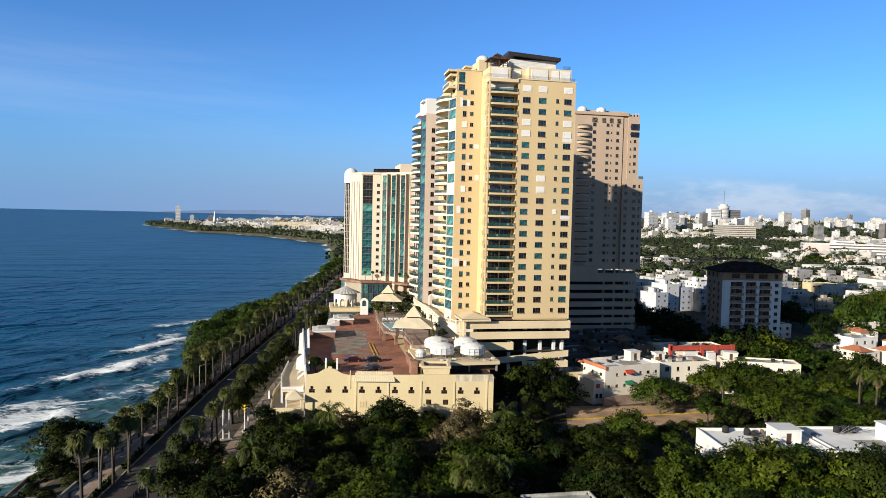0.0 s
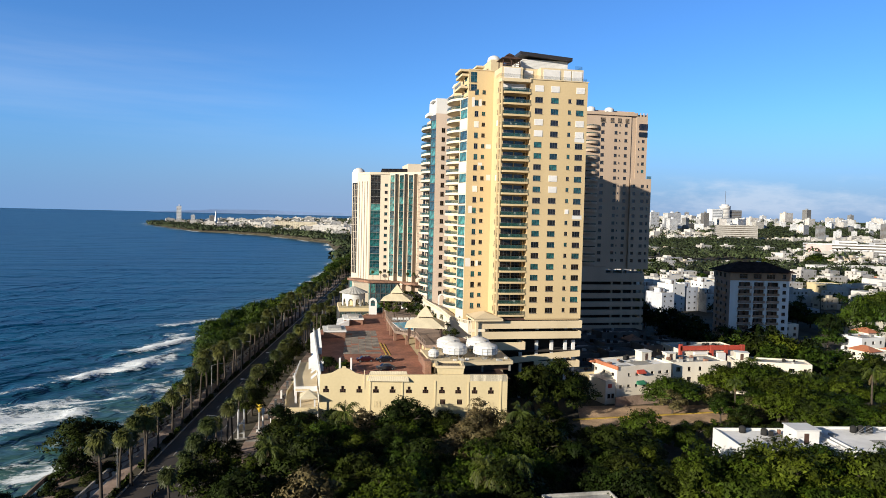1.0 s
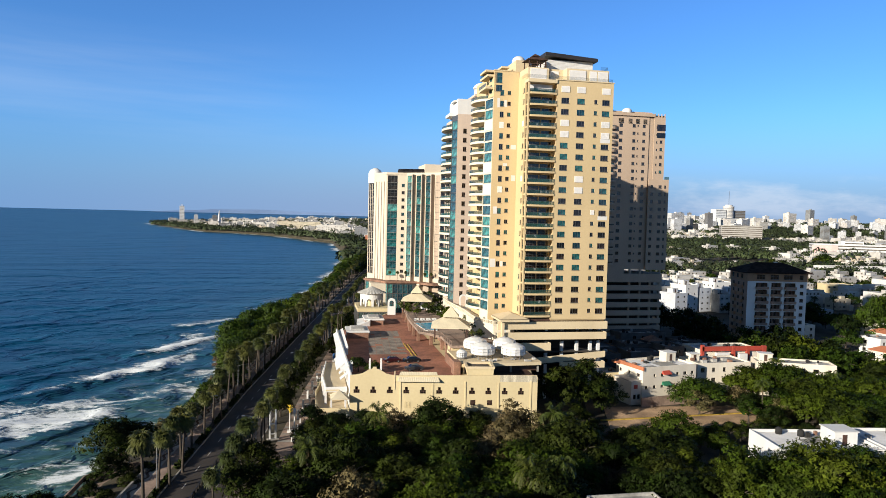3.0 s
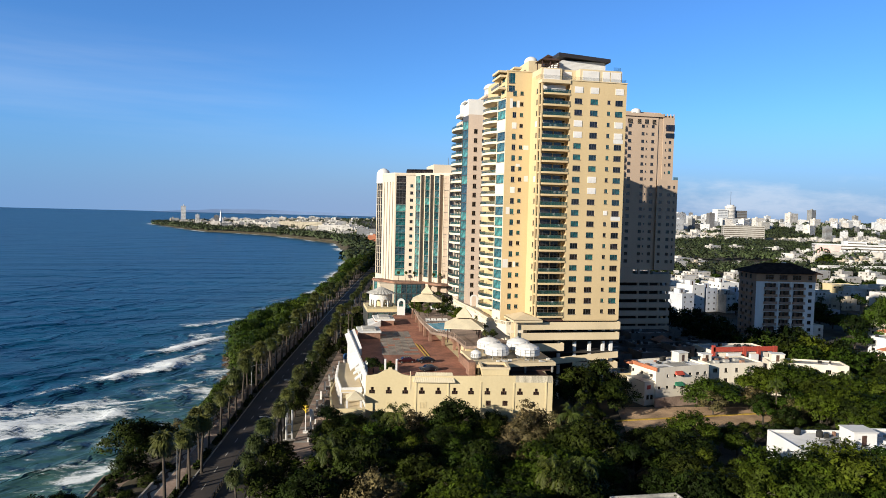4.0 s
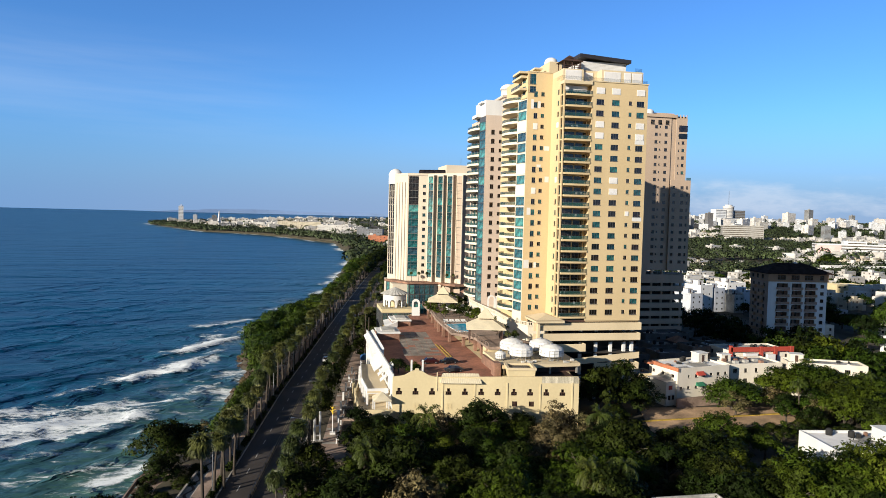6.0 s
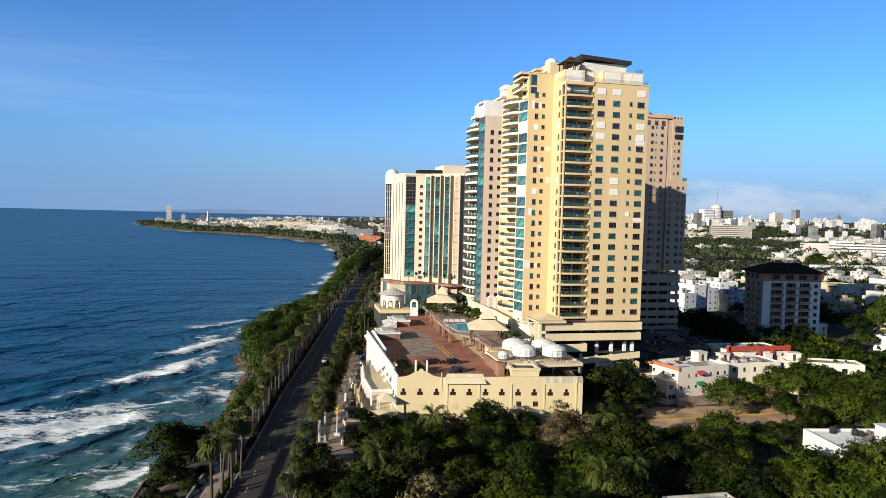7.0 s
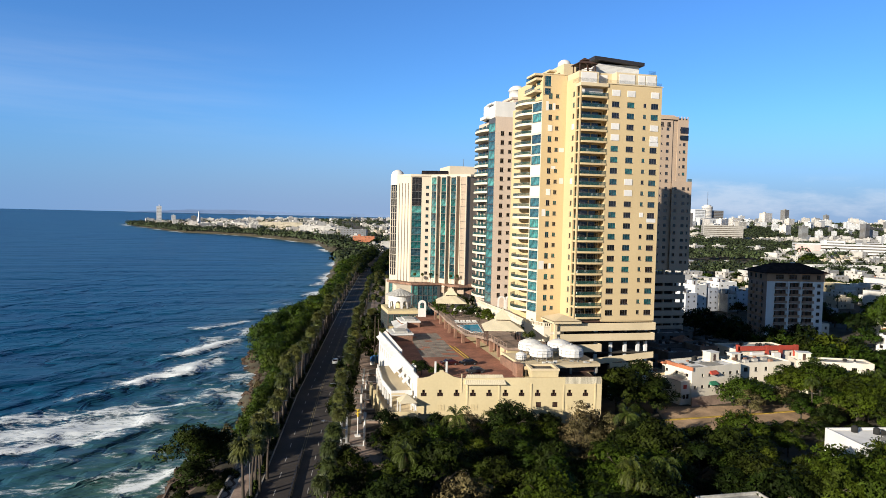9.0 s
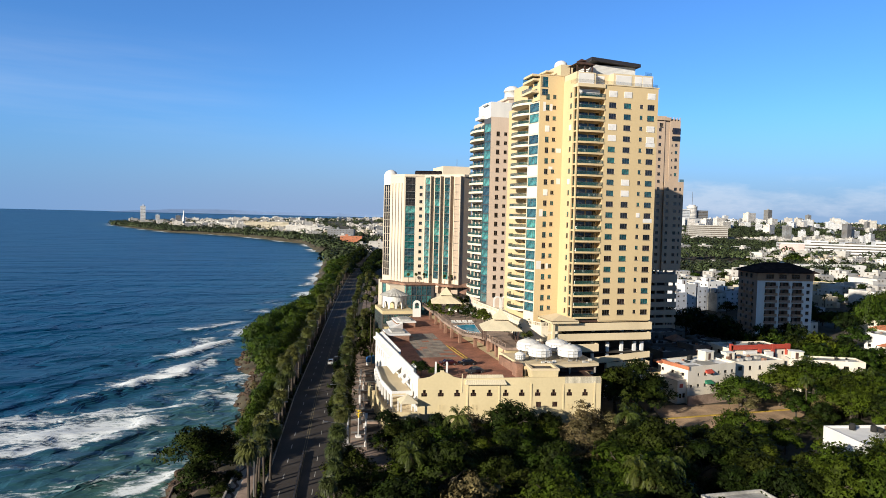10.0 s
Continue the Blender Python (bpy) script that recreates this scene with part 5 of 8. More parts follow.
def gazebo(x, y, z, half, eave, apex, turn):
    g = thing("gazebo", "two-tier cream roofed gazebo on slim posts", "gazebo", pose(x, y, z, 0, 0, turn), "gazebos on the terrace")
    h, k = eave - z, apex - z
    mid = h + (k - h) * 0.42
    bm = bmesh.new()
    for s in range(4):
        a, b = radians(45 + 90 * s), radians(135 + 90 * s)
        r, r2 = half * 1.414, half * 0.34 * 1.414
        p, q = Vector((r * math.cos(a), r * math.sin(a), h)), Vector((r * math.cos(b), r * math.sin(b), h))
        p2, q2 = Vector((r2 * math.cos(a), r2 * math.sin(a), mid)), Vector((r2 * math.cos(b), r2 * math.sin(b), mid))
        bm.faces.new([bm.verts.new(t) for t in (p, q, q2, p2)])
        bm.faces.new([bm.verts.new(t - Vector((0, 0, 0.2))) for t in (p2, q2, q, p)])
        bm.faces.new([bm.verts.new(t) for t in (p, p - Vector((0, 0, 0.2)), q - Vector((0, 0, 0.2)), q)])
    part("lower_roof", bm, THATCH, g)
    bm = bmesh.new()
    hip(bm, -half * 0.40, -half * 0.40, half * 0.40, half * 0.40, mid + 0.45, k + 0.2, 0.1)
    part("upper_roof", bm, THATCH, g)
    bm = bmesh.new()
    box(bm, -half * 0.27, -half * 0.27, mid - 0.3, half * 0.27, half * 0.27, mid + 0.5)
    part("lantern", bm, BROWN, g)
    for sx in (-1, 1):
        for sy in (-1, 0, 1):
            boxpart("post", BROWN, g, sx * half * 0.82 - 0.14, sy * half * 0.82 - 0.14, 0, sx * half * 0.82 + 0.14, sy * half * 0.82 + 0.14, h, bevel=0.03)
    return g


gazebo(28.8, 184.6, TERR, 5.3, 20.0, 25.0, -12)
gazebo(28.4, 242.0, TERR, 5.3, 19.9, 24.8, -12)
# side wall with its pointed parapets and terraces towards the avenue
SIDE = wall_frame(-1.0, 214.0, -90 + 1.02)
facade(low, SIDE, 56.2, 0, 13.6, [(3 + 3.4 * j, 9.0, 1.0, 1.7) for j in range(15)], WHITE, "side_wall")
part("side_parapet", rail_along([(-0.9, 213.5), (-0.1, 162.5)], 13.6, 14.4, 0.35), WHITE, low)
for y, w2 in ((199, 15.0), (166, 1.6)):
    bm = bmesh.new()
    v = [bm.verts.new(p) for p in ((-1.9, y - w2, 12.7), (-1.9, y + w2, 12.7), (1.0, y + w2, 14.5), (1.0, y - w2, 14.5), (1.0, y - w2, 12.3), (1.0, y + w2, 12.3))]
    for q in ((0, 3, 2, 1), (0, 4, 3), (1, 2, 5), (0, 1, 5, 4), (2, 3, 4, 5)):
        bm.faces.new([v[i] for i in q])
    part("sloped_roof", bm, WHITE, low, "white sloped roof")
side = thing("street_terrace", "white arcaded terraces stepping down towards the avenue", "terrace")
bm = bmesh.new()
prism(bm, [(-7.7, 155.2), (-0.2, 154.6), (-0.3, 192), (-4.2, 193), (-7.5, 170)], 5.0, 5.4)
prism(bm, [(-5.4, 161.0), (-0.4, 161.0), (-0.4, 190), (-4.6, 190), (-5.9, 173)], 8.6, 9.0)
part("slab", bm, BAND, side)
part("outer_parapet", rail_along([(-0.3, 154.7), (-7.6, 155.3), (-7.5, 170), (-4.2, 192.8)], 5.0, 6.4, 0.3), LOWWALL, side)
part("upper_parapet", rail_along([(-0.5, 161.1), (-5.3, 161.1), (-5.8, 173), (-4.6, 189.8)], 8.4, 9.6, 0.25), WHITE, side)
for i in range(9):
    y = 162 + 3.4 * i
    x = -5.3 - 0.5 * min(1, i / 4) + 0.3 * max(0, i - 5)
    boxpart("column", WHITE, side, x - 0.25, y - 0.25, 5.4, x + 0.25, y + 0.25, 8.6, bevel=0.03)
    boxpart("pier", LOWWALL, side, -7.3 + 0.05 * i, 156 + 4.0 * i - 0.3, 0, -6.6 + 0.05 * i, 156 + 4.0 * i + 0.3, 5.0)
bm = bmesh.new()
hip(bm, -4.4, 155.4, -0.4, 159.8, 8.2, 9.7, 0.2)
part("porch_roof", bm, THATCH, side, "cream pyramid porch roof")
for x in (-4.2, -1.0):
    for y in (155.8, 159.4):
        boxpart("post", WHITE, side, x - 0.12, y - 0.12, 5.4, x + 0.12, y + 0.12, 8.1)
for y, hw, reach, drop in ((182.5, 7.0, 1.9, 10.2), (171.5, 1.3, 1.4, 10.4), (166.5, 1.3, 1.4, 10.2)):
    bm = bmesh.new()
    v = [bm.verts.new(p) for p in ((-0.5 - reach, y - hw, drop), (-0.4, y - hw, drop + 0.85 * reach), (-0.4, y + hw, drop + 0.85 * reach), (-0.5 - reach, y + hw, drop))]
    bm.faces.new(v)
    bm.faces.new([bm.verts.new(q.co - Vector((0, 0, 0.08))) for q in v[::-1]])
    part("canvas_awning", bm, WHITE, side, "white canvas awning")
# rooftop boxes along the deck
for x0, y0, x1, y1, zt in ((2.2, 209.5, 8.6, 218.5, 14.3), (9.6, 234.5, 15.8, 244, 14.1)):
    rb = thing("rooftop_box", "reddish rooftop stair box with a white capped roof", "roof structure", None, "boxes on the deck")
    boxpart("body", TERRA, rb, x0, y0, DECK, x1, y1, zt - 0.5)
    boxpart("cap", WHITE, rb, x0 - 0.3, y0 - 0.3, zt - 0.5, x1 + 0.3, y1 + 0.3, zt, bevel=0.05)
    boxpart("hatch", DIRTY, rb, x0 + 1.2, y0 + 1.2, zt, x1 - 1.2, y1 - 1.2, zt + 0.5, bevel=0.05)
bm = bmesh.new()
v = [bm.verts.new(p) for p in ((6.6, 231, 12.2), (11, 232, 13.9), (13.4, 245, 13.9), (7.8, 247, 12.2), (11, 232, 12.0), (13.4, 245, 12.0))]
for q in ((0, 1, 2, 3), (0, 4, 1), (3, 2, 5), (1, 4, 5, 2)):
    bm.faces.new([v[i] for i in q])
part("sloped_roof", bm, WHITE, low)
# arched white wall
bm = bmesh.new()
pts = [(-1.5, 0), (-1.5, 5.6)] + [(1.5 * math.cos(radians(180 - 18 * i)), 5.6 + 1.5 * math.sin(radians(180 - 18 * i))) for i in range(1, 10)] + [(1.5, 5.6), (1.5, 0)]
inner = [(-0.8, 4.0), (-0.8, 5.4)] + [(0.8 * math.cos(radians(180 - 18 * i)), 5.4 + 0.8 * math.sin(radians(180 - 18 * i))) for i in range(1, 10)] + [(0.8, 5.4), (0.8, 4.0)]
for y in (-0.25, 0.25):
    o = [bm.verts.new((x, y, z)) for x, z in pts]
    i_ = [bm.verts.new((x, y, z)) for x, z in inner]
    for k in range(len(pts) - 1):
        bm.faces.new((o[k], o[k + 1], i_[k + 1], i_[k]))
    bm.faces.new((o[0], i_[0], i_[-1], o[-1]))
for ring in (pts, inner):
    for (x0, z0), (x1, z1) in zip(ring, ring[1:] + ring[:1]):
        bm.faces.new([bm.verts.new(p) for p in ((x0, -0.25, z0), (x1, -0.25, z1), (x1, 0.25, z1), (x0, 0.25, z0))])
aw = solid("arched_wall", bm, WHITE, "white arched bell wall at the end of the deck", "wall")
aw.matrix_basis = pose(21.4, 258.3, 11.2, 0, 0, -8)
# rotunda
rot = thing("rotunda", "white round pavilion with arches under a fluted conical roof", "pavilion", pose(15.0, 271, 0))
bm = bmesh.new()
lathe(bm, [(5.0, 12.0), (5.0, 13.9), (4.4, 13.9)], 32)
lathe(bm, [(4.5, 17.4), (4.5, 18.9), (4.2, 18.9)], 32)
part("drum", bm, WHITE, rot)
bm = bmesh.new()
STEPS = 144
for k in range(STEPS):
    ring = []
    for q in (k, k + 1):
        deg = 360 * q / STEPS
        da = abs((deg + 18) % 36 - 18) / 12.5
        head = 15.7 + 1.1 * math.sqrt(max(0.0, 1 - da * da)) if da < 1 else 13.9
        ring.append([(rr * math.cos(radians(deg)), rr * math.sin(radians(deg)), zz) for rr in (4.5, 4.1) for zz in (head, 17.4)])
    (a0, a1, b0, b1), (c0, c1, d0, d1) = ring
    for f in ((a0, c0, c1, a1), (d0, b0, b1, d1), (c0, a0, b0, d0)):
        bm.faces.new([bm.verts.new(p) for p in f])
bmesh.ops.remove_doubles(bm, verts=bm.verts, dist=0.001)
part("arcade_wall", bm, WHITE, rot, "white wall of round arches")
bm = bmesh.new()
lathe(bm, [(1.6, 13.9), (1.6, 18.9)], 16)
part("inner_drum", bm, LOWWALL, rot)
bm = bmesh.new()
n = 48
rim = [bm.verts.new(((5.6 + 0.14 * (i % 2)) * math.cos(2 * math.pi * i / n), (5.6 + 0.14 * (i % 2)) * math.sin(2 * math.pi * i / n), 18.9 + 0.12 * (i % 2))) for i in range(n)]
top = bm.verts.new((0, 0, 21.5))
under = bm.verts.new((0, 0, 18.8))
for i in range(n):
    bm.faces.new((rim[i], rim[(i + 1) % n], top)), bm.faces.new((rim[(i + 1) % n], rim[i], under))
part("roof", bm, DIRTY, rot, "fluted conical roof")
bm = bmesh.new()
prism(bm, [(9.2, 262.2), (20.9, 262.2), (21.5, 280), (9.2, 280)], 0, 12.6)
rb = solid("pavilion_base", bm, LOWWALL, "yellow banded base with a green glazed front under the rotunda", "building")
boxpart("band", LOWWALL, rb, 9.0, 262.0, 12.6, 21.1, 280.2, 13.9)
edge_wall(rb, (8.9, 280), (8.9, 261.9), 2.0, 12.6, lambda L: [(0.3 + 2.0 * j, 3.0 + 4.8 * k, 1.85, 4.4, "band") for j in range(8) for k in range(2)], ALU, "teal", "glazed_side")
edge_wall(rb, (9.0, 261.9), (20.9, 261.9), 8.0, 12.6, lambda L: [(0.3 + 2.0 * j, 9.0, 1.85, 3.3, "band") for j in range(6)], ALU, "teal", "glazed_front")
# water tanks on their lattice stands
bm = bmesh.new()
prism(bm, [(26.5, 160.2), (46.8, 161.2), (47.6, 182), (26.5, 178)], 13.8, 14.6)
cr = solid("service_roof", bm, BAND, "flat cream service roof carrying white water tanks", "roof")
for x, y in ((39.2, 161.8), (46.2, 162.0), (27.2, 161.0), (46.6, 178)):
    boxpart("post", CONCRETE, cr, x - 0.2, y - 0.2, DECK, x + 0.2, y + 0.2, 13.8)
boxpart("inner_wall", BROWN, cr, 32, 163.5, DECK, 46.4, 163.8, 13.8)
boxpart("floor", BROWN, cr, 33.5, 153.6, DECK, 44.0, 163.5, DECK + 0.03)
for i in range(9):
    u = random.Random(i).uniform(30, 46)
    boxpart("pipe_block", DIRTY, cr, u, 161.6 + (i % 3), 14.6, u + 0.8, 162.2 + (i % 3), 14.9 + 0.1 * (i % 4), bevel=0.03)


def tank(x, y, r, h, legs):
    r *= 1.12
    g = thing("water_tank", "white panelled round water tank on a steel lattice stand", "water tank", pose(x, y, 14.6, 0, 0, x * 7), "tanks on the service roof")
    bm = bmesh.new()
    lathe(bm, [(r * 0.88, legs - 0.2), (r, legs), (r, legs + h * 0.5), (r * 0.9, legs + h * 0.68), (r * 0.42, legs + h * 0.9), (0.01, legs + h * 0.95)], 16)
    part("shell", bm, WHITE, g)
    for i in range(8):
        bm = bmesh.new()
        a, b = 2 * math.pi * i / 8, 2 * math.pi * (i + 1) / 8
        p, q = (r * 0.9 * math.cos(a), r * 0.9 * math.sin(a)), (r * 0.9 * math.cos(b), r * 0.9 * math.sin(b))
        tube(bm, (*p, 0), (*p, legs), 0.07, 5), tube(bm, (*p, 0), (*q, legs), 0.045, 4), tube(bm, (*q, 0), (*p, legs), 0.045, 4)
        part("leg_frame", bm, STEEL, g)
    bm = bmesh.new()
    for i in range(16):
        a = 2 * math.pi * i / 16
        box(bm, r * math.cos(a) - 0.04, r * math.sin(a) - 0.04, legs, r * math.cos(a) + 0.04, r * math.sin(a) + 0.04, legs + h * 0.5)
    for z in (legs + h * 0.25, legs + h * 0.5):
        lathe(bm, [(r + 0.01, z - 0.04), (r + 0.05, z), (r + 0.01, z + 0.04)], 16)
    part("ribs", bm, STEEL, g)
    bm = bmesh.new()
    tube(bm, (0, 0, legs + h * 0.85), (0, 0, legs + h * 0.95 + 0.35), 0.35, 8)
    part("vent", bm, STEEL, g)


for x, y in ((33.4, 167.2), (41.0, 166.0), (33.4, 175.0), (41.0, 173.8)):
    tank(x, y, 2.75, 2.9, 1.15)
tank(27.9, 166.5, 1.2, 1.8, 0.6)
# tapered stair head behind the parapet
sh = thing("stair_head", "cream tapered stair head with a recessed roof opening", "roof structure", LM)
bm = bmesh.new()
v = box(bm, 26.6, 0.8, 12.2, 33.0, 6.5, 14.7)
for q in v:
    if q.co.z < 13:
        q.co.x += 0.6 if q.co.x < 28 else -0.2
part("body", bm, LOWWALL, sh)
for b in ((26.4, 0.6, 14.7, 33.2, 1.2, 15.2), (26.4, 6.1, 14.7, 33.2, 6.7, 15.2), (26.4, 1.2, 14.7, 27.0, 6.1, 15.2), (32.6, 1.2, 14.7, 33.2, 6.1, 15.2)):
    boxpart("kerb_wall", BAND, sh, *b)
boxpart("opening", DARKIN, sh, 27.4, 1.6, 14.7, 32.2, 5.7, 14.75)


CARRED = material("dark_red_car_paint", (0.045, 0.010, 0.010), 0.25, var=0.05)
CARSILVER = material("silver_car_paint", (0.090, 0.095, 0.100), 0.3, 0.4, var=0.05)


def car(x, y, z, turn, paint, label, group=""):
    g = thing("car", label, "car", pose(x, y, z, 0, 0, turn), group)
    bm = bmesh.new()
    outline = [(-2.2, 0.35), (-2.25, 0.8), (-2.0, 0.95), (-1.3, 1.0), (-0.75, 1.5), (0.9, 1.55), (1.75, 1.0), (2.15, 0.9), (2.25, 0.4)]
    L = [bm.verts.new((u, -0.88 + (0.16 if z2 > 1.2 else 0), z2)) for u, z2 in outline]
    R_ = [bm.verts.new((u, 0.88 - (0.16 if z2 > 1.2 else 0), z2)) for u, z2 in outline]
    bm.faces.new(L[::-1]), bm.faces.new(R_)
    for i in range(len(outline)):
        j = (i + 1) % len(outline)
        bm.faces.new((L[i], L[j], R_[j], R_[i]))
    bmesh.ops.recalc_face_normals(bm, faces=bm.faces)
    part("body", bm, paint, g)
    bm = bmesh.new()
    for s in (-1, 1):
        v = [bm.verts.new(p) for p in ((-1.15, s * 0.85, 1.02), (1.5, s * 0.85, 1.02), (0.85, s * 0.745, 1.46), (-0.7, s * 0.745, 1.44))]
        bm.faces.new(v if s < 0 else v[::-1])
    part("side_glass", bm, DARKGLASS, g)
    for nm, u0, z0, u1, z1 in (("windscreen", -1.31, 1.03, -0.78, 1.5), ("rear_window", 1.74, 1.03, 0.93, 1.55)):
        bm = bmesh.new()
        o = 0.02 * (1 if u1 < u0 else -1)
        v = [bm.verts.new(p) for p in ((u0 + o, -0.75, z0), (u0 + o, 0.75, z0), (u1 + o, 0.65, z1), (u1 + o, -0.65, z1))]
        bm.faces.new(v)
        part(nm, bm, DARKGLASS, g)
    for sx in (-1.4, 1.4):
        for sy in (-0.8, 0.8):
            bm = bmesh.new()
            tube(bm, (sx, sy - 0.1, 0.33), (sx, sy + 0.1, 0.33), 0.33, 14)
            wh = part("wheel", bm, RUBBER, g)
            bm = bmesh.new()
            tube(bm, (sx, sy - 0.11, 0.33), (sx, sy + 0.11, 0.33), 0.19, 10)
            part("rim", bm, STEEL, wh)


car(16.8, 175.2, DECK, 8, CARDARK, "black car parked on the red deck")
car(11.8, 175.6, DECK, 5, CARRED, "dark red car parked on the red deck")
car(16.0, 166.0, DECK, 10, CARSILVER, "silver grey car parked behind the parapet")
car(-12.5, 236, 0.0, 82, CARWHITE, "white car driving on the avenue")

# black name board of the terrace, its lettering too small to read
board = thing("sign_board", "black sign board with two rows of white lettering", "sign", pose(33.8, 262.0, 15.6, 0, 0, 3))
boxpart("panel", BLACKROOF, board, 0, 0, 0.4, 6.6, 0.35, 3.5, bevel=0.03)
for z_, n_ in ((2.1, 9), (1.1, 7)):
    for k in range(n_):
        boxpart("letter_bar", WHITE, board, 0.7 + 0.58 * k, -0.05, z_, 1.08 + 0.58 * k, -0.004, z_ + 0.55)
for x_ in (0.4, 6.0):
    boxpart("post", STEEL, board, x_, 0.06, -0.2, x_ + 0.2, 0.26, 0.4)

# ---- plants ----
def leaf_crown(name, seed, rx, rz, clumps, leaves, leaf, mat, flat=0.35):
    """A crown of many small leaves in sprays, set on uneven clumps with gaps between them."""
    r = np.random.RandomState(seed)
    parts, norms = [], []
    for c in range(clumps):
        a = r.uniform(0, 2 * math.pi)
        rad = math.sqrt(r.uniform(0, 1))
        h = (1 - rad ** 2) ** 0.5
        cz = rz * (flat + (1 - flat) * h * r.uniform(0.55, 1.1)) - r.uniform(0, rz * 0.4) * (rad > 0.5)
        c0 = np.array([rx * 0.8 * rad * math.cos(a), rx * 0.8 * rad * math.sin(a), cz])
        s = rx * r.uniform(0.20, 0.37)
        k = max(3, int(leaves / clumps * (s / (rx * 0.28)) ** 2 / 8))
        d = r.normal(size=(k, 3))
        d[:, 2] = np.abs(d[:, 2]) * 1.15 - 0.35
        d /= np.linalg.norm(d, axis=1)[:, None]
        spray = c0 + d * s * r.uniform(0.62, 1.18, (k, 1)) * np.array([1, 1, 0.78])
        q = np.repeat(spray, 8, 0) + r.normal(size=(k * 8, 3)) * leaf * np.array([1.1, 1.1, 0.6])
        n_ = np.repeat(d, 8, 0) + np.array([0, 0, 0.25]) + r.normal(size=(k * 8, 3)) * 0.42
        n_ /= np.linalg.norm(n_, axis=1)[:, None]
        u = np.cross(n_, r.normal(size=n_.shape))
        u /= np.linalg.norm(u, axis=1)[:, None] + 1e-9
        v = np.cross(n_, u)
        l, w_ = leaf * r.uniform(0.7, 1.4, (k * 8, 1)), leaf * r.uniform(0.35, 0.6, (k * 8, 1))
        parts.append(np.stack([q - u * l, q + u * l * 0.9 - v * w_ * 1.2, q + v * w_ * 1.5 + u * l * 0.3], 1).reshape(-1, 3))
        out = (q - np.array([0, 0, rz * 0.1])) / np.array([rx, rx, rz])
        out /= np.linalg.norm(out, axis=1)[:, None] + 1e-9
        n_ = 0.75 * np.repeat(d, 8, 0) + 0.35 * out + 0.45 * n_
        norms.append(np.repeat(n_ / np.linalg.norm(n_, axis=1)[:, None], 3, 0))
    verts = np.concatenate(parts)
    me = bpy.data.meshes.new(name)
    me.from_pydata(verts.tolist(), [], np.arange(len(verts)).reshape(-1, 3).tolist())
    me.materials.append(mat)
    me.normals_split_custom_set_from_vertices(np.concatenate(norms).tolist())
    return me


def limb_mesh(seed, h, spread, r0):
    r = random.Random(seed)
    bm = bmesh.new()
    top = Vector((r.uniform(-0.3, 0.3), r.uniform(-0.3, 0.3), h))
    tube(bm, (0, 0, -0.5), top, r0, 7, r0 * 0.7)
    for i in range(6):
        a = 2 * math.pi * i / 6 + r.uniform(-0.4, 0.4)
        q = top + Vector((math.cos(a) * spread * 0.55, math.sin(a) * spread * 0.55, spread * r.uniform(0.35, 0.6)))
        tube(bm, top - Vector((0, 0, 0.3)), q, r0 * 0.5, 4, r0 * 0.28)
        for b in (-0.5, 0.5):
            w_ = q + Vector((math.cos(a + b) * spread * 0.4, math.sin(a + b) * spread * 0.4, spread * r.uniform(0.05, 0.3)))
            tube(bm, q, w_, r0 * 0.26, 3, r0 * 0.1)
    return mesh_of("trunk", bm, BARK)


def tree_kind(name, label, seed, rx, rz, trunk, clumps, leaves, leaf, mat, flat=0.35):
    t = thing(name, label, "tree")
    part("trunk", limb_mesh(seed, trunk, rx * 0.6, 0.22 + rx * 0.03), None, t)
    part("crown", leaf_crown("crown", seed, rx, rz, clumps, leaves, leaf, mat, flat), None, t, "", Matrix.Translation((0, 0, trunk * 0.74)))
    return t


KINDS = [tree_kind("broadleaf_tree", "dark green broadleaf tree with a dense rounded crown", 1, 5.2, 5.2, 3.6, 28, 5600, 0.225, LEAF),
         tree_kind("broadleaf_tree", "dark green broadleaf tree with an uneven crown", 2, 5.0, 5.8, 3.4, 24, 5400, 0.225, LEAF, 0.2),
         tree_kind("broadleaf_tree", "yellowish green broadleaf tree with a wide crown", 3, 5.6, 4.8, 3.8, 32, 5800, 0.225, LEAF2),
         tree_kind("broadleaf_tree", "green broadleaf tree with loose leafy clumps", 4, 4.4, 5.4, 3.4, 18, 4200, 0.21, LEAF2, 0.15),
         tree_kind("broadleaf_tree", "brownish half-dry broadleaf tree", 5, 4.6, 4.8, 3.6, 22, 3400, 0.23, LEAFDRY, 0.25),
         tree_kind("sea_grape_tree", "wide flat-topped green tree leaning over the shore", 6, 7.5, 4.2, 3.4, 46, 7400, 0.30, LEAFSEA, 0.45)]
KINDS[0].matrix_basis, KINDS[1].matrix_basis, KINDS[2].matrix_basis = pose(6, 118, 0), pose(30, 104, 0), pose(70, 138, 0)
KINDS[3].matrix_basis, KINDS[4].matrix_basis, KINDS[5].matrix_basis = pose(14, 128, 0), pose(31, 138, 0), pose(-33.0, 251, -0.6)


FARKINDS = [tree_kind("shade_tree", "dark green broadleaf tree between the houses", 51, 5.2, 5.0, 3.6, 26, 1300, 0.46, LEAF), tree_kind("shade_tree", "dark green broadleaf tree beside the walls", 52, 5.0, 5.4, 3.4, 22, 1250, 0.46, LEAF, 0.2),
            tree_kind("shade_tree", "yellowish green broadleaf tree between the houses", 53, 5.4, 4.8, 3.6, 26, 1300, 0.46, LEAF2)]
FARKINDS[0].matrix_basis, FARKINDS[1].matrix_basis, FARKINDS[2].matrix_basis = pose(170, 182, 0), pose(164, 186, 0), pose(176, 190, 0)


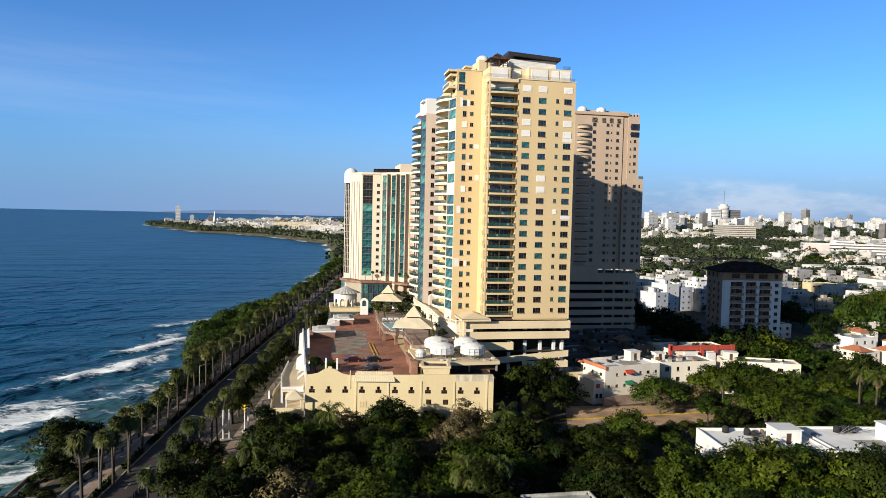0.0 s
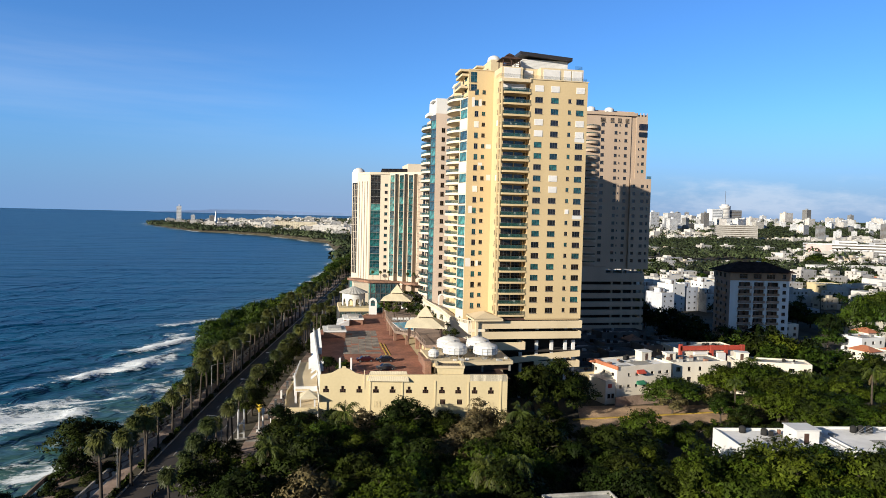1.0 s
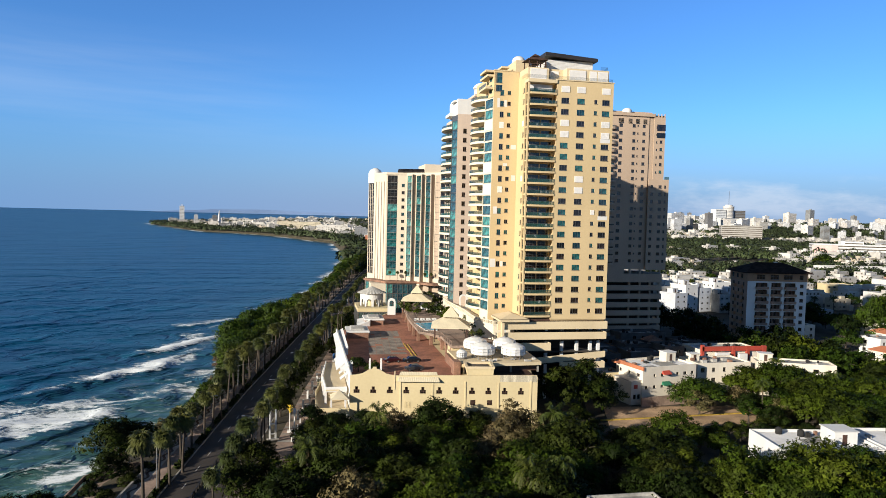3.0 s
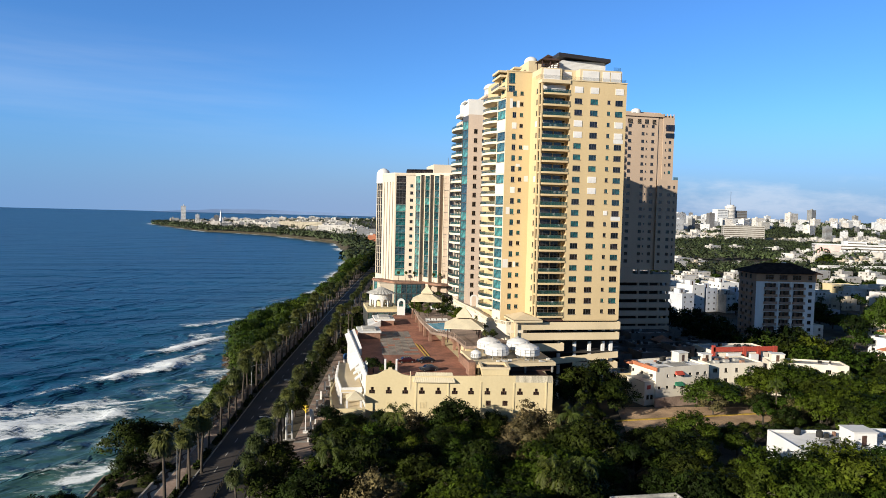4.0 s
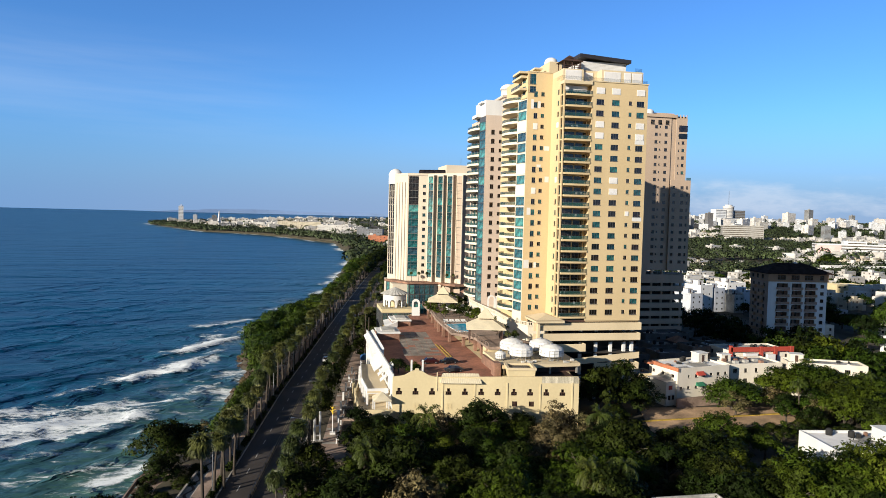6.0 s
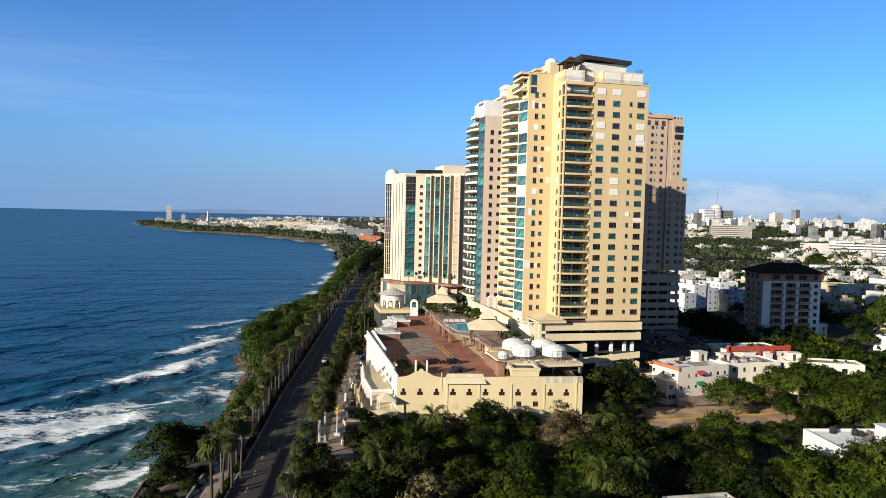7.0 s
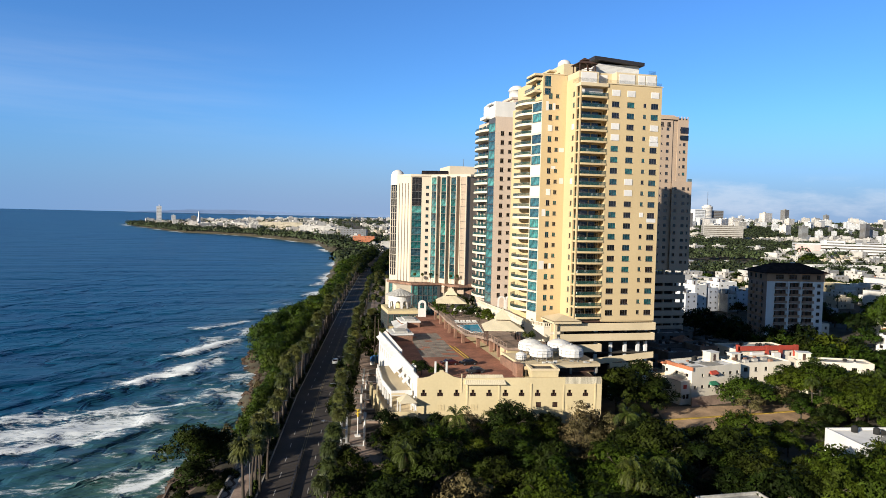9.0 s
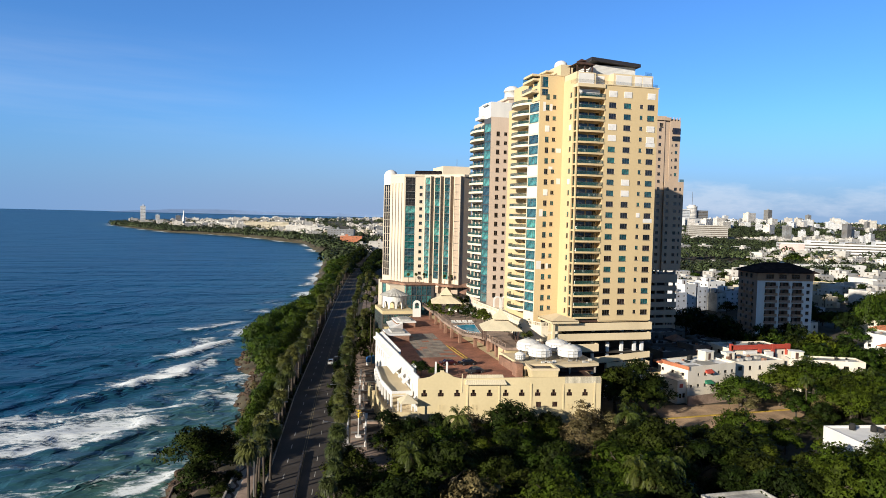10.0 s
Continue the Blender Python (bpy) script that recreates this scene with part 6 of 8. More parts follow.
def plant(kind, x, y, z=0.0, s=1.0, turn=None, sz=None):
    if kind in KINDS[:3] and y > 176:
        kind = FARKINDS[KINDS.index(kind)]
    turn = (x * 37 + y * 61) % 360 if turn is None else turn
    m = pose(x, y, z, 0, 0, turn) @ Matrix.Diagonal((s, s, sz or s, 1))
    return copy_thing(kind, m)


def palm_kind(seed, h, fronds, length, label, droop=1.0, fan=False):
    r = random.Random(seed)
    t = thing("palm_tree", label, "palm")
    bm = bmesh.new()
    bend = (r.uniform(-0.5, 0.5), r.uniform(-0.5, 0.5))
    prev = None
    for k in range(9):
        u = k / 8
        c = Vector((bend[0] * u * u, bend[1] * u * u, h * u - (0.3 if k == 0 else 0)))
        rad = 0.26 - 0.10 * u + 0.06 * (k == 0)
        ring = [bm.verts.new(c + Vector((rad * math.cos(2 * math.pi * i / 8), rad * math.sin(2 * math.pi * i / 8), 0))) for i in range(8)]
        if prev:
            for i in range(8):
                bm.faces.new((prev[i], prev[(i + 1) % 8], ring[(i + 1) % 8], ring[i]))
        prev = ring
    bm.faces.new(prev)
    part("trunk", bm, PALMBARK, t, "", None, True)
    top = Vector((bend[0], bend[1], h))
    for green in (True, False):
        bm = bmesh.new()
        count = fronds if green else fronds // 4
        for i in range(count):
            a = 2.399963 * i + r.uniform(-0.2, 0.2)
            el = radians(r.uniform(-45, 80) if fan else r.uniform(5, 80)) if green else radians(r.uniform(-75, -35))
            L = length * r.uniform(0.8, 1.1) * (1 if green else 0.75)
            out, up = Vector((math.cos(a), math.sin(a), 0)), Vector((0, 0, 1))
            side_ = Vector((-math.sin(a), math.cos(a), 0))
            p, dirn = top.copy(), (out * math.cos(el) + up * math.sin(el))
            pts = []
            n = 6
            for k in range(n + 1):
                pts.append((p.copy(), dirn.copy()))
                p += dirn * (L / n)
                dirn = (dirn - up * (0.17 * droop * (1 + k * 0.22))).normalized()
            if fan:
                c, dd = pts[3]
                for j in range(8):
                    b = radians(-105 + 30 * j + r.uniform(-9, 9))
                    ray = dd * math.cos(b) + side_ * math.sin(b)
                    w_ = (side_ * math.cos(b) - dd * math.sin(b)) * L * 0.062
                    mid = c + ray * L * 0.34 - up * L * 0.03
                    tip = mid + (ray * r.uniform(0.45, 0.8) - up * r.uniform(0.35, 0.8)).normalized() * L * r.uniform(0.24, 0.36)
                    q1, q2 = bm.verts.new(mid - w_), bm.verts.new(mid + w_)
                    bm.faces.new((bm.verts.new(c - w_ * 0.3), q1, q2, bm.verts.new(c + w_ * 0.3)))
                    bm.faces.new((q1, bm.verts.new(tip), q2))
                tube(bm, pts[0][0], c, 0.025, 3)
            else:
                for k in range(1, n + 1):
                    for f in (0.0, 0.33, 0.66):
                        q, dd = pts[k][0] - pts[k][1] * (L / n) * f, pts[k][1]
                        w_ = L * 0.20 * math.sin(math.pi * (0.12 + 0.8 * (k - f) / n))
                        for s in (-1, 1):
                            tip = q + side_ * s * w_ * r.uniform(0.6, 1.0) + dd * w_ * r.uniform(0.4, 0.9) - up * w_ * r.uniform(0.5, 1.1)
                            bm.faces.new([bm.verts.new(z) for z in (q, q + dd * L * 0.045, tip + dd * L * 0.012, tip)])
                for k in range(n):
                    tube(bm, pts[k][0], pts[k + 1][0], 0.04 - 0.005 * k, 3)
        part("fronds" if green else "dry_fronds", bm, DRYFROND if not green else FROND if fan else FROND2, t)
    return t


FAN = [palm_kind(21, 8.6, 74, 2.0, "fan palm with a round shaggy crown beside the avenue", 0.7, True), palm_kind(22, 9.8, 78, 2.05, "tall fan palm with a round crown and dry fronds", 0.8, True)]
FEATHER = [palm_kind(23, 7.4, 26, 3.3, "coconut palm with long arching fronds among the trees", 1.7), palm_kind(24, 9.4, 24, 3.0, "tall slim palm with drooping fronds", 1.8)]
FAN[0].matrix_basis, FAN[1].matrix_basis = pose(-33.7, 130.5, 0.14), pose(-32.6, 137, 0.14)
FEATHER[0].matrix_basis, FEATHER[1].matrix_basis = pose(44.5, 137.5, 0), pose(128, 160, 0)

r4 = random.Random(17)
# palms on the seaward side of the avenue
y = 121.0
while y < 330:
    x = float(road_x(y)) - 6.7 + r4.uniform(-0.5, 0.3)
    plant(FAN[r4.randrange(2)], x, y, 0.14, r4.uniform(0.95, 1.18) * (1.12 if y > 185 else 1.0))
    y += r4.uniform(6.2, 8.8) if y < 240 else r4.uniform(7, 11)
# palms on the landward side
y = 112.0
while y < 470:
    x = float(road_x(y)) + 7.0 + r4.uniform(-0.5, 0.6)
    plant(FAN[r4.randrange(2)], x, y, 0.14, r4.uniform(0.82, 1.08))
    y += r4.uniform(4.8, 7.2) if y < 260 else r4.uniform(6, 10)
for i in range(26):
    y = 335 + 11.5 * i
    plant(FAN[i % 2], float(road_x(y)) - 6.9, y, 0.14, r4.uniform(0.9, 1.15))
    if y > 470:
        plant(KINDS[r4.choice((0, 1, 2))], float(road_x(y)) + r4.uniform(7.5, 12), y, 0.1, r4.uniform(0.7, 1.0))
for i in range(24):
    y = 545 + 10.5 * i
    s = r4.uniform(1.1, 1.5)
    plant(KINDS[i % 2], float(road_x(y)) - r4.uniform(7.5, 10), y, 0.0, s)
    plant(KINDS[(i + 1) % 2], float(road_x(y)) + r4.uniform(7.5, 13), y + 4, 0.0, s * 0.85)
# sea-side trees
for x, y, s in ((-34.0, 203, 0.45), (-34.5, 211, 0.55), (-35.5, 219, 0.68), (-36.5, 229, 0.85), (-37.5, 240, 0.95), (-33, 246, 0.9), (-39.5, 259, 1.0), (-31, 264, 1.0), (-38.5, 271, 1.0), (-28, 282, 1.0), (-35, 286, 1.0), (-37, 296, 0.9), (-24, 300, 1.0), (-29, 312, 1.0),
                (-18, 322, 1.0), (-20, 336, 1.0), (-12, 350, 1.0), (-13, 366, 0.9), (-5, 380, 1.0), (-5, 398, 0.9), (2, 412, 1.0), (3, 430, 0.9), (9, 446, 1.0), (10, 470, 1.0), (15, 492, 1.0), (18, 515, 1.1), (20, 540, 1.1), (22, 565, 1.1), (30, 590, 1.2),
                (24, 585, 1.0), (32, 620, 1.2), (40, 650, 1.2), (30, 640, 1.1), (48, 680, 1.2)):
    plant(KINDS[5], x + (4.0 if 190 < y < 330 else -3.0 if y > 400 else 0), y, -0.6 if x > -45 else -1.5, s * r4.uniform(0.92, 1.08), sz=s * r4.uniform(0.95, 1.2) * (1.12 if 205 < y < 330 else 1.0))
for i in range(11):
    y = 218 + 10.5 * i
    plant(KINDS[5], float(road_x(y)) - 16.0 + r4.uniform(-1, 1), y, 0.0, r4.uniform(0.62, 0.78), sz=r4.uniform(0.95, 1.2))
for x, y, s in ((-36.5, 208, 0.34), (-36.0, 199, 0.30), (-37.0, 191, 0.32), (-38.0, 181, 0.34), (-39, 172, 0.36), (-41.5, 164, 0.42)):
    plant(KINDS[4], x, y, -1.2, s, sz=s * 1.1)
for x, y, s in ((-46.5, 144, 1.25), (-42.5, 147, 1.05), (-45.5, 137, 0.8)):
    plant(KINDS[0], x, y, -2.6, s, sz=s * 1.05)
# low trees over the rocks
for i in range(13):
    y = 160 + 4.8 * i
    s = r4.uniform(0.36, 0.46)
    plant(KINDS[5], float(road_x(y)) - 13.4 + r4.uniform(-0.6, 0.6), y, -0.8, s, sz=s * 1.75)
# the park in front of the low building
spots = []
tries = 0
while len(spots) < 150 and tries < 12000:
    tries += 1
    x, y = r4.uniform(-15, 126), r4.uniform(80, 150)
    if y > 149.5 - max(0, x) * 0.10 and x < 48:
        continue
    if 66 < x < 122 and 98 < y < 127:
        continue
    if 30.0 < x < 46.2 and 84.8 < y < 100.8:
        continue
    if x < -9 and y > 126:
        continue
    if 60 < x < 112 and y > 136:
        continue
    if min([math.hypot(x - a, y - b) for a, b in spots] or [99]) < 4.6 + 1.2 * math.sin(x * 0.21 + y * 0.17):
        continue
    spots.append((x, y))
for x, y in spots:
    k = r4.choices((0, 1, 2, 3, 4), (5, 4, 2, 2.5, 0.9))[0]
    if 29 < x < 40 and y > 134:
        k = 4
    if x > 70:
        k = r4.choice((2, 3, 2, 0))
    s = r4.uniform(0.74, 1.32 if y < 134 else 1.05)
    if 44 < x < 104 and y > 122:
        s = r4.uniform(0.5, 0.72)
    plant(KINDS[k], x, y, 0, s, sz=s * r4.uniform(0.82, 1.12))
for i in range(16):
    s = r4.uniform(0.42, 0.54)
    plant(KINDS[(0, 3, 1)[i % 3]], 62 + 2.9 * i, r4.uniform(138.5, 149), 0, s, sz=s * 0.95)
for i in range(12):
    x = 66.5 + 5.0 * i
    s = r4.uniform(1.38, 1.6)
    plant(KINDS[r4.choice((2, 3, 2, 0))], x, 107.5 - 0.14 * (x - 66) - 4.8 - (3.0 if x > 90 else 0) + r4.uniform(-0.6, 0.4), 0, s, sz=s * r4.uniform(0.9, 1.05))
for x, y, k, s in ((18.0, 145.0, 0, 1.22), (21.5, 146.0, 1, 0.85), (33.5, 141, 4, 1.25), (39, 140, 4, 1.05), (3, 148, 1, 0.85), (-3, 147, 0, 0.85), (8, 147, 0, 0.7), (-8, 144, 1, 0.8), (27, 143, 1, 0.7), (45, 143, 0, 0.7)):
    plant(KINDS[k], x, y, 0, s)
for x, y, k, s in ((27.7, 104.7, 0, 1.0), (30.4, 104.4, 1, 0.9), (25.6, 106, 0, 1.05), (-9.4, 121.7, 0, 1.0), (5.4, 141, 0, 1.0), (41.6, 137, 0, 1.0)):
    plant(FEATHER[k], x, y, 0, s * 1.22)
# trees by the parking base, between and behind the houses
for x, y, k, s in ((53, 163, 0, 1.45), (60, 165, 1, 1.4), (66, 167, 0, 1.1), (55, 157, 1, 0.65),
                   (93, 167, 5, 1.1), (98, 171, 2, 0.8), (90, 161, 4, 0.85), (104, 165, 4, 0.8), (112, 171, 0, 1.15), (118, 168, 1, 1.2), (115, 176, 0, 1.1), (122, 172, 2, 1.1), (127, 168, 0, 1.25), (132, 162, 2, 1.2), (125, 160, 1, 1.1), (138, 158, 2, 1.2),
                   (118, 158, 0, 1.0), (145, 165, 0, 1.1), (148, 178, 2, 1.2), (152, 172, 1, 1.1), (155, 186, 0, 1.2), (142, 188, 2, 1.0), (147, 196, 0, 1.0), (160, 178, 2, 1.2), (166, 192, 2, 1.3), (172, 184, 0, 1.2), (132, 206, 3, 1.0), (150, 208, 0, 1.1), (158, 214, 2, 1.1),
                   (110, 155, 1, 0.9), (130, 150, 2, 1.1), (106, 151, 4, 0.8), (111, 148, 2, 1.0), (117, 151, 2, 1.05), (123, 147, 2, 1.0), (100, 146, 0, 0.7), (114, 142, 0, 0.8), (122, 154, 0, 1.0), (129, 150, 2, 0.9), (135, 141, 0, 0.9), (147, 153, 2, 1.0), (154, 150, 0, 1.1), (128, 138, 2, 0.9), (150, 138, 0, 0.9), (160, 160, 1, 1.1), (168, 168, 2, 1.2), (176, 176, 0, 1.2),
                   (145, 240, 0, 1.3), (150, 250, 1, 1.3), (140, 252, 0, 1.2), (138, 236, 1, 1.2), (152, 262, 0, 1.4), (146, 272, 1, 1.5), (158, 282, 0, 1.3), (150, 292, 1, 1.3), (168, 236, 0, 1.1), (176, 238, 1, 1.0), (196, 246, 0, 1.2), (202, 252, 1, 1.3), (206, 244, 0, 1.2), (198, 234, 2, 1.0),
                   (222, 300, 0, 1.3), (230, 306, 1, 1.3), (238, 312, 0, 1.3), (215, 292, 1, 1.2), (228, 292, 0, 1.2), (247, 312, 1, 1.1), (98, 152, 3, 0.8), (103, 159, 0, 0.8), (150, 201, 0, 1.2), (156, 207, 1, 1.3), (147, 209, 0, 1.2), (162, 200, 2, 1.1), (168, 208, 0, 1.1), (174, 214, 1, 1.1), (212, 222, 0, 0.9), (214, 240, 0, 1.2), (226, 246, 2, 1.1), (222, 262, 0, 1.2), (240, 268, 1, 1.2), (234, 280, 0, 1.2), (140, 222, 0, 1.2), (150, 228, 1, 1.3), (150, 330, 0, 1.6), (160, 345, 1, 1.6), (146, 350, 0, 1.5), (160, 320, 0, 1.5)):
    if 183 < x < 236 and 196 < y < 264 and int(x * 5 + y) % 4:
        continue
    if (x > 104 and y < 232 or x > 190) and k in (0, 1) and int(x * 7 + y * 3) % 4:
        k = 2
    s *= 1.12 if 108 < x < 126 and y < 200 else 0.95 if x > 126 and y < 200 else 1.0
    plant(KINDS[k], x, y, 0, s, sz=s * r4.uniform(0.85, 1.1))
for x, y, s in ((104.6, 156, 0.95), (140.3, 151, 1.25), (142, 147.6, 1.22), (146, 152, 1.15), (124.8, 178, 1.0), (262, 330, 1.0), (275, 330, 1.0)):
    plant(FEATHER[1], x, y, 0, s)
# the tall sunlit clump beyond the villas
for x, y, s in ((241, 268, 0.95), (249, 273, 1.1), (258, 277, 1.15), (268, 281, 1.2), (278, 286, 1.2), (288, 291, 1.15), (298, 296, 1.1), (254, 267, 0.9), (265, 271, 1.0), (276, 277, 1.0), (287, 283, 1.0)):
    plant(KINDS[5], x, y, 0, s, sz=s * 1.85)
# trees among the palms on the landward verge and over the lookout
for i in range(17):
    y = 118 + 7.6 * i + r4.uniform(-2, 2)
    if 146 < y < 164:
        continue
    s = r4.uniform(0.7, 1.0)
    plant(KINDS[r4.choice((0, 1, 0))], float(road_x(y)) + (9.5 if y < 146 else 7.3), y, 0.1, s * (1.0 if y < 126 else 0.5 if y < 146 else 0.72), sz=s * r4.uniform(0.9, 1.15) * (0.5 if 126 < y < 146 else 1.0))
for x, y, s in ((-47, 130, 0.4), (-43.5, 127, 0.38), (-41, 133, 0.42), (-48, 136, 0.36), (-39.5, 139, 0.42), (-51.5, 118.5, 0.75), (-47.5, 117.5, 0.7), (-43.5, 116, 0.65), (-55, 116, 0.8), (-38.6, 115, 0.55)):
    plant(KINDS[1 if s > 0.7 else 0], x, y, -2.0, s)
# planting between the avenue and the hotel
for i in range(34):
    y = 236 + 8.2 * i
    x = float(road_x(y)) + r4.uniform(10.5, 19)
    if y < 300:
        x = min(x, 6.5)
    if i % 3:
        plant(FAN[i % 2], x, y, 0.14, r4.uniform(0.75, 1.0))
    else:
        plant(KINDS[r4.choice((0, 1, 3))], x, y, 0.1, r4.uniform(0.5, 0.8))
for x, y, s in ((4.5, 262, 0.8), (3.5, 270, 0.85), (5, 279, 0.9), (1, 254, 0.7), (8, 290, 0.9), (12, 300, 1.0), (3, 285, 0.9), (-1, 246, 0.6)):
    plant(KINDS[int(x) % 2], x, y, 0, s)
# terrace planting
for x, y, k, s in ((34.6, 216.5, 2, 0.44), (36.4, 222, 2, 0.46), (32.8, 220.5, 3, 0.34), (38, 228, 2, 0.4), (31, 226, 0, 0.36), (26.5, 228, 3, 0.36), (34.5, 232, 0, 0.42), (24.6, 246, 2, 0.4), (31.6, 238.5, 2, 0.38), (26.2, 253, 0, 0.4), (30.5, 256, 2, 0.42)):
    plant(KINDS[k], x, y, TERR, s)
plant(KINDS[0], 2.4, 165.2, DECK, 0.42)
plant(KINDS[3], 1.9, 168.4, DECK, 0.36)
for x, y in ((24.6, 236), (27, 233.5), (30, 232.8), (33, 235), (34.5, 228), (36.5, 222), (35, 217), (37.5, 205), (38.5, 198), (36, 190), (33.2, 178.5), (35.5, 179.5)):
    plant(FEATHER[0], x, y, TERR, 0.42)
for x, y in ((23, 238), (25.5, 241), (33, 245), (34.5, 241), (31.5, 248), (27, 249), (35.5, 232), (24, 231), (37, 214), (38.5, 220), (37.5, 228), (39.5, 235), (36, 240), (38, 246), (34.5, 193), (37, 184), (5, 163), (6.5, 164.5)):
    plant(KINDS[3], x, y, TERR if x > 10 else DECK, 0.34)
for x in (24, 27, 30.5, 33, 37.5, 40, 43.5):
    plant(FAN[0], x, 287.0 if x < 35 else 279.0, 22.0, 0.42)
for x, y in ((35, 268), (38, 264), (41, 258), (37, 255), (42, 250), (34, 252), (38, 272)):
    plant(KINDS[0 if x % 2 else 3], x, y, TERR, 0.42)
# hedge on the seaward planting strip
bm = bmesh.new()
r5 = np.random.RandomState(4)
pts = []
for y in np.arange(118, 300, 0.12):
    if math.sin(y * 0.45) > -0.55:
        pts += [(float(road_x(y)) - 6.75 + r5.uniform(-0.5, 0.5), y, 0.2 + r5.uniform(0, 0.75)) for _ in range(5)]
vv, ff = [], []
for p in pts:
    d = r5.normal(size=3) * 0.16
    e2 = r5.normal(size=3) * 0.16
    i = len(vv)
    vv += [tuple(np.array(p) + d), tuple(np.array(p) + e2), tuple(np.array(p) - d), tuple(np.array(p) - e2)]
    ff.append((i, i + 1, i + 2, i + 3))
bm.free()
me = bpy.data.meshes.new("hedge")
me.from_pydata(vv, [], ff)
me.materials.append(LEAF)
tagged(new("hedge", me), "low clipped green hedge beside the avenue", "hedge", "", "stuff")

# ---- houses near the tower ----
def flat_house(x, y, turn, W, D, H, mat, label, storeys=None, cols=None, roof=DIRTY, z=0.0, name="house", group="", sides=True, win=(1.2, 1.2), boxes=(), tanks=()):
    """A flat-roofed house with a parapet and real window openings; local origin at its front corner."""
    g = thing(name, label, "house", pose(x, y, z, 0, 0, turn), group)
    st = storeys or max(1, round(H / 3.0))
    fh = (H - 0.6) / st
    bm = bmesh.new()
    box(bm, 0.25, 0.25, -0.3, W - 0.25, D - 0.25, H - 0.5)
    part("core", bm, mat, g)
    r = random.Random(int(x * 13 + y * 7))
    faces = [(0, 0, 0, W, cols or max(2, int(W / 3.2)))]
    if sides:
        faces += [(0, D, -90, D, max(1, int(D / 3.6))), (W, 0, 90, D, max(1, int(D / 3.6)))]
    for fx, fy, fa, L, n in faces:
        holes = []
        for s in range(st):
            for c in range(n):
                if r.random() < 0.12:
                    continue
                ww = win[0] * r.choice((0.7, 1, 1, 1.25))
                holes.append((L * (c + 0.5) / n - ww / 2, s * fh + fh * 0.36, ww, win[1], "win"))
        windows_wall(g, fx, fy, fa, L, -0.3, H, holes, mat, "dark")
    windows_wall(g, W, D, 180, W, -0.3, H, [], mat)
    boxpart("roof", roof, g, 0.25, 0.25, H - 0.5, W - 0.25, D - 0.25, H - 0.35)
    for b in ((0.02, 0.02, W - 0.02, 0.25), (0.02, D - 0.25, W - 0.02, D - 0.02), (0.02, 0.25, 0.25, D - 0.25), (W - 0.25, 0.25, W - 0.02, D - 0.25)):
        boxpart("parapet", mat, g, b[0], b[1], H - 0.45, b[2], b[3], H + 0.12)
    for bx, by, bw, bd, bh in boxes:
        boxpart("stair_box", mat, g, bx, by, H - 0.4, bx + bw, by + bd, H + bh, bevel=0.04)
        boxpart("stair_cap", WHITE, g, bx - 0.2, by - 0.2, H + bh, bx + bw + 0.2, by + bd + 0.2, H + bh + 0.15)
        boxpart("stair_door", BROWN, g, bx + bw * 0.35, by - 0.03, H - 0.3, bx + bw * 0.35 + 0.9, by + 0.02, H + min(1.7, bh - 0.2))
    q = random.Random(int(x * 7 + y * 13))
    for _ in range(5 if W > 13 else 3):
        ux, uy, uw = q.uniform(0.8, W - 2.4), q.uniform(0.8, D - 2.2), q.uniform(0.5, 1.4)
        boxpart("roof_unit", q.choice((STEEL, DIRTY, GREYROOF, RUBBER, TERRA)), g, ux, uy, H - 0.38, ux + uw, uy + uw * q.uniform(0.5, 1.2), H - 0.3 + q.uniform(0.25, 0.9), bevel=0.04)
    for _ in range(2):
        ux, uy, uw, ud = q.uniform(0.4, W * 0.5), q.uniform(0.4, D * 0.5), W * q.uniform(0.2, 0.42), D * q.uniform(0.2, 0.42)
        boxpart("roof_patch", q.choice((GREYROOF, DIRTY, CONCRETE)), g, ux, uy, H - 0.4, ux + uw, uy + ud, H - 0.33 + 0.01 * _)
    for tx, ty in tanks:
        bm = bmesh.new()
        lathe(bm, [(0.01, H - 0.3), (0.6, H - 0.3), (0.62, H + 0.7), (0.35, H + 0.95), (0.2, H + 1.0), (0.01, H + 1.02)], 14, tx, ty)
        part("roof_tank", bm, RUBBER, g, "black plastic roof tank", None, True)
    return g


CREAMHOUSE = material("cream_house_wall", (0.90, 0.82, 0.69), 0.85, var=0.07, size=5, fine=16, streak=0.3)
w1 = flat_house(79.4, 171.6, 12, 18.5, 11.5, 10.0, CREAMHOUSE, "cream three-storey house with a cluttered flat white roof", 3, 7, roof=ROOFWHITE, win=(0.9, 0.8), boxes=((13.5, 6.5, 3.4, 3.0, 2.2),), tanks=((9.5, 9.0), (10.8, 9.6)))
boxpart("orange_parapet", ORANGE, w1, -0.15, -0.3, 9.3, 0.2, 11.7, 10.3)
boxpart("orange_band", ORANGE, w1, -1.6, 9.5, 9.5, 1.6, 11.9, 10.1)
boxpart("side_annex", CREAMHOUSE, w1, -3.2, 0.6, 0, -0.02, 8.0, 6.4)
boxpart("annex_roof", DIRTY, w1, -3.4, 0.4, 6.4, 0.0, 8.2, 6.6)
for ux in (-2.5, -1.2):
    boxpart("annex_window", DARKGLASS, w1, ux, 0.55, 1.6, ux + 0.8, 0.62, 2.8)
boxpart("annex_window", REDPAINT, w1, -2.4, 0.52, 4.4, -1.2, 0.6, 5.5)
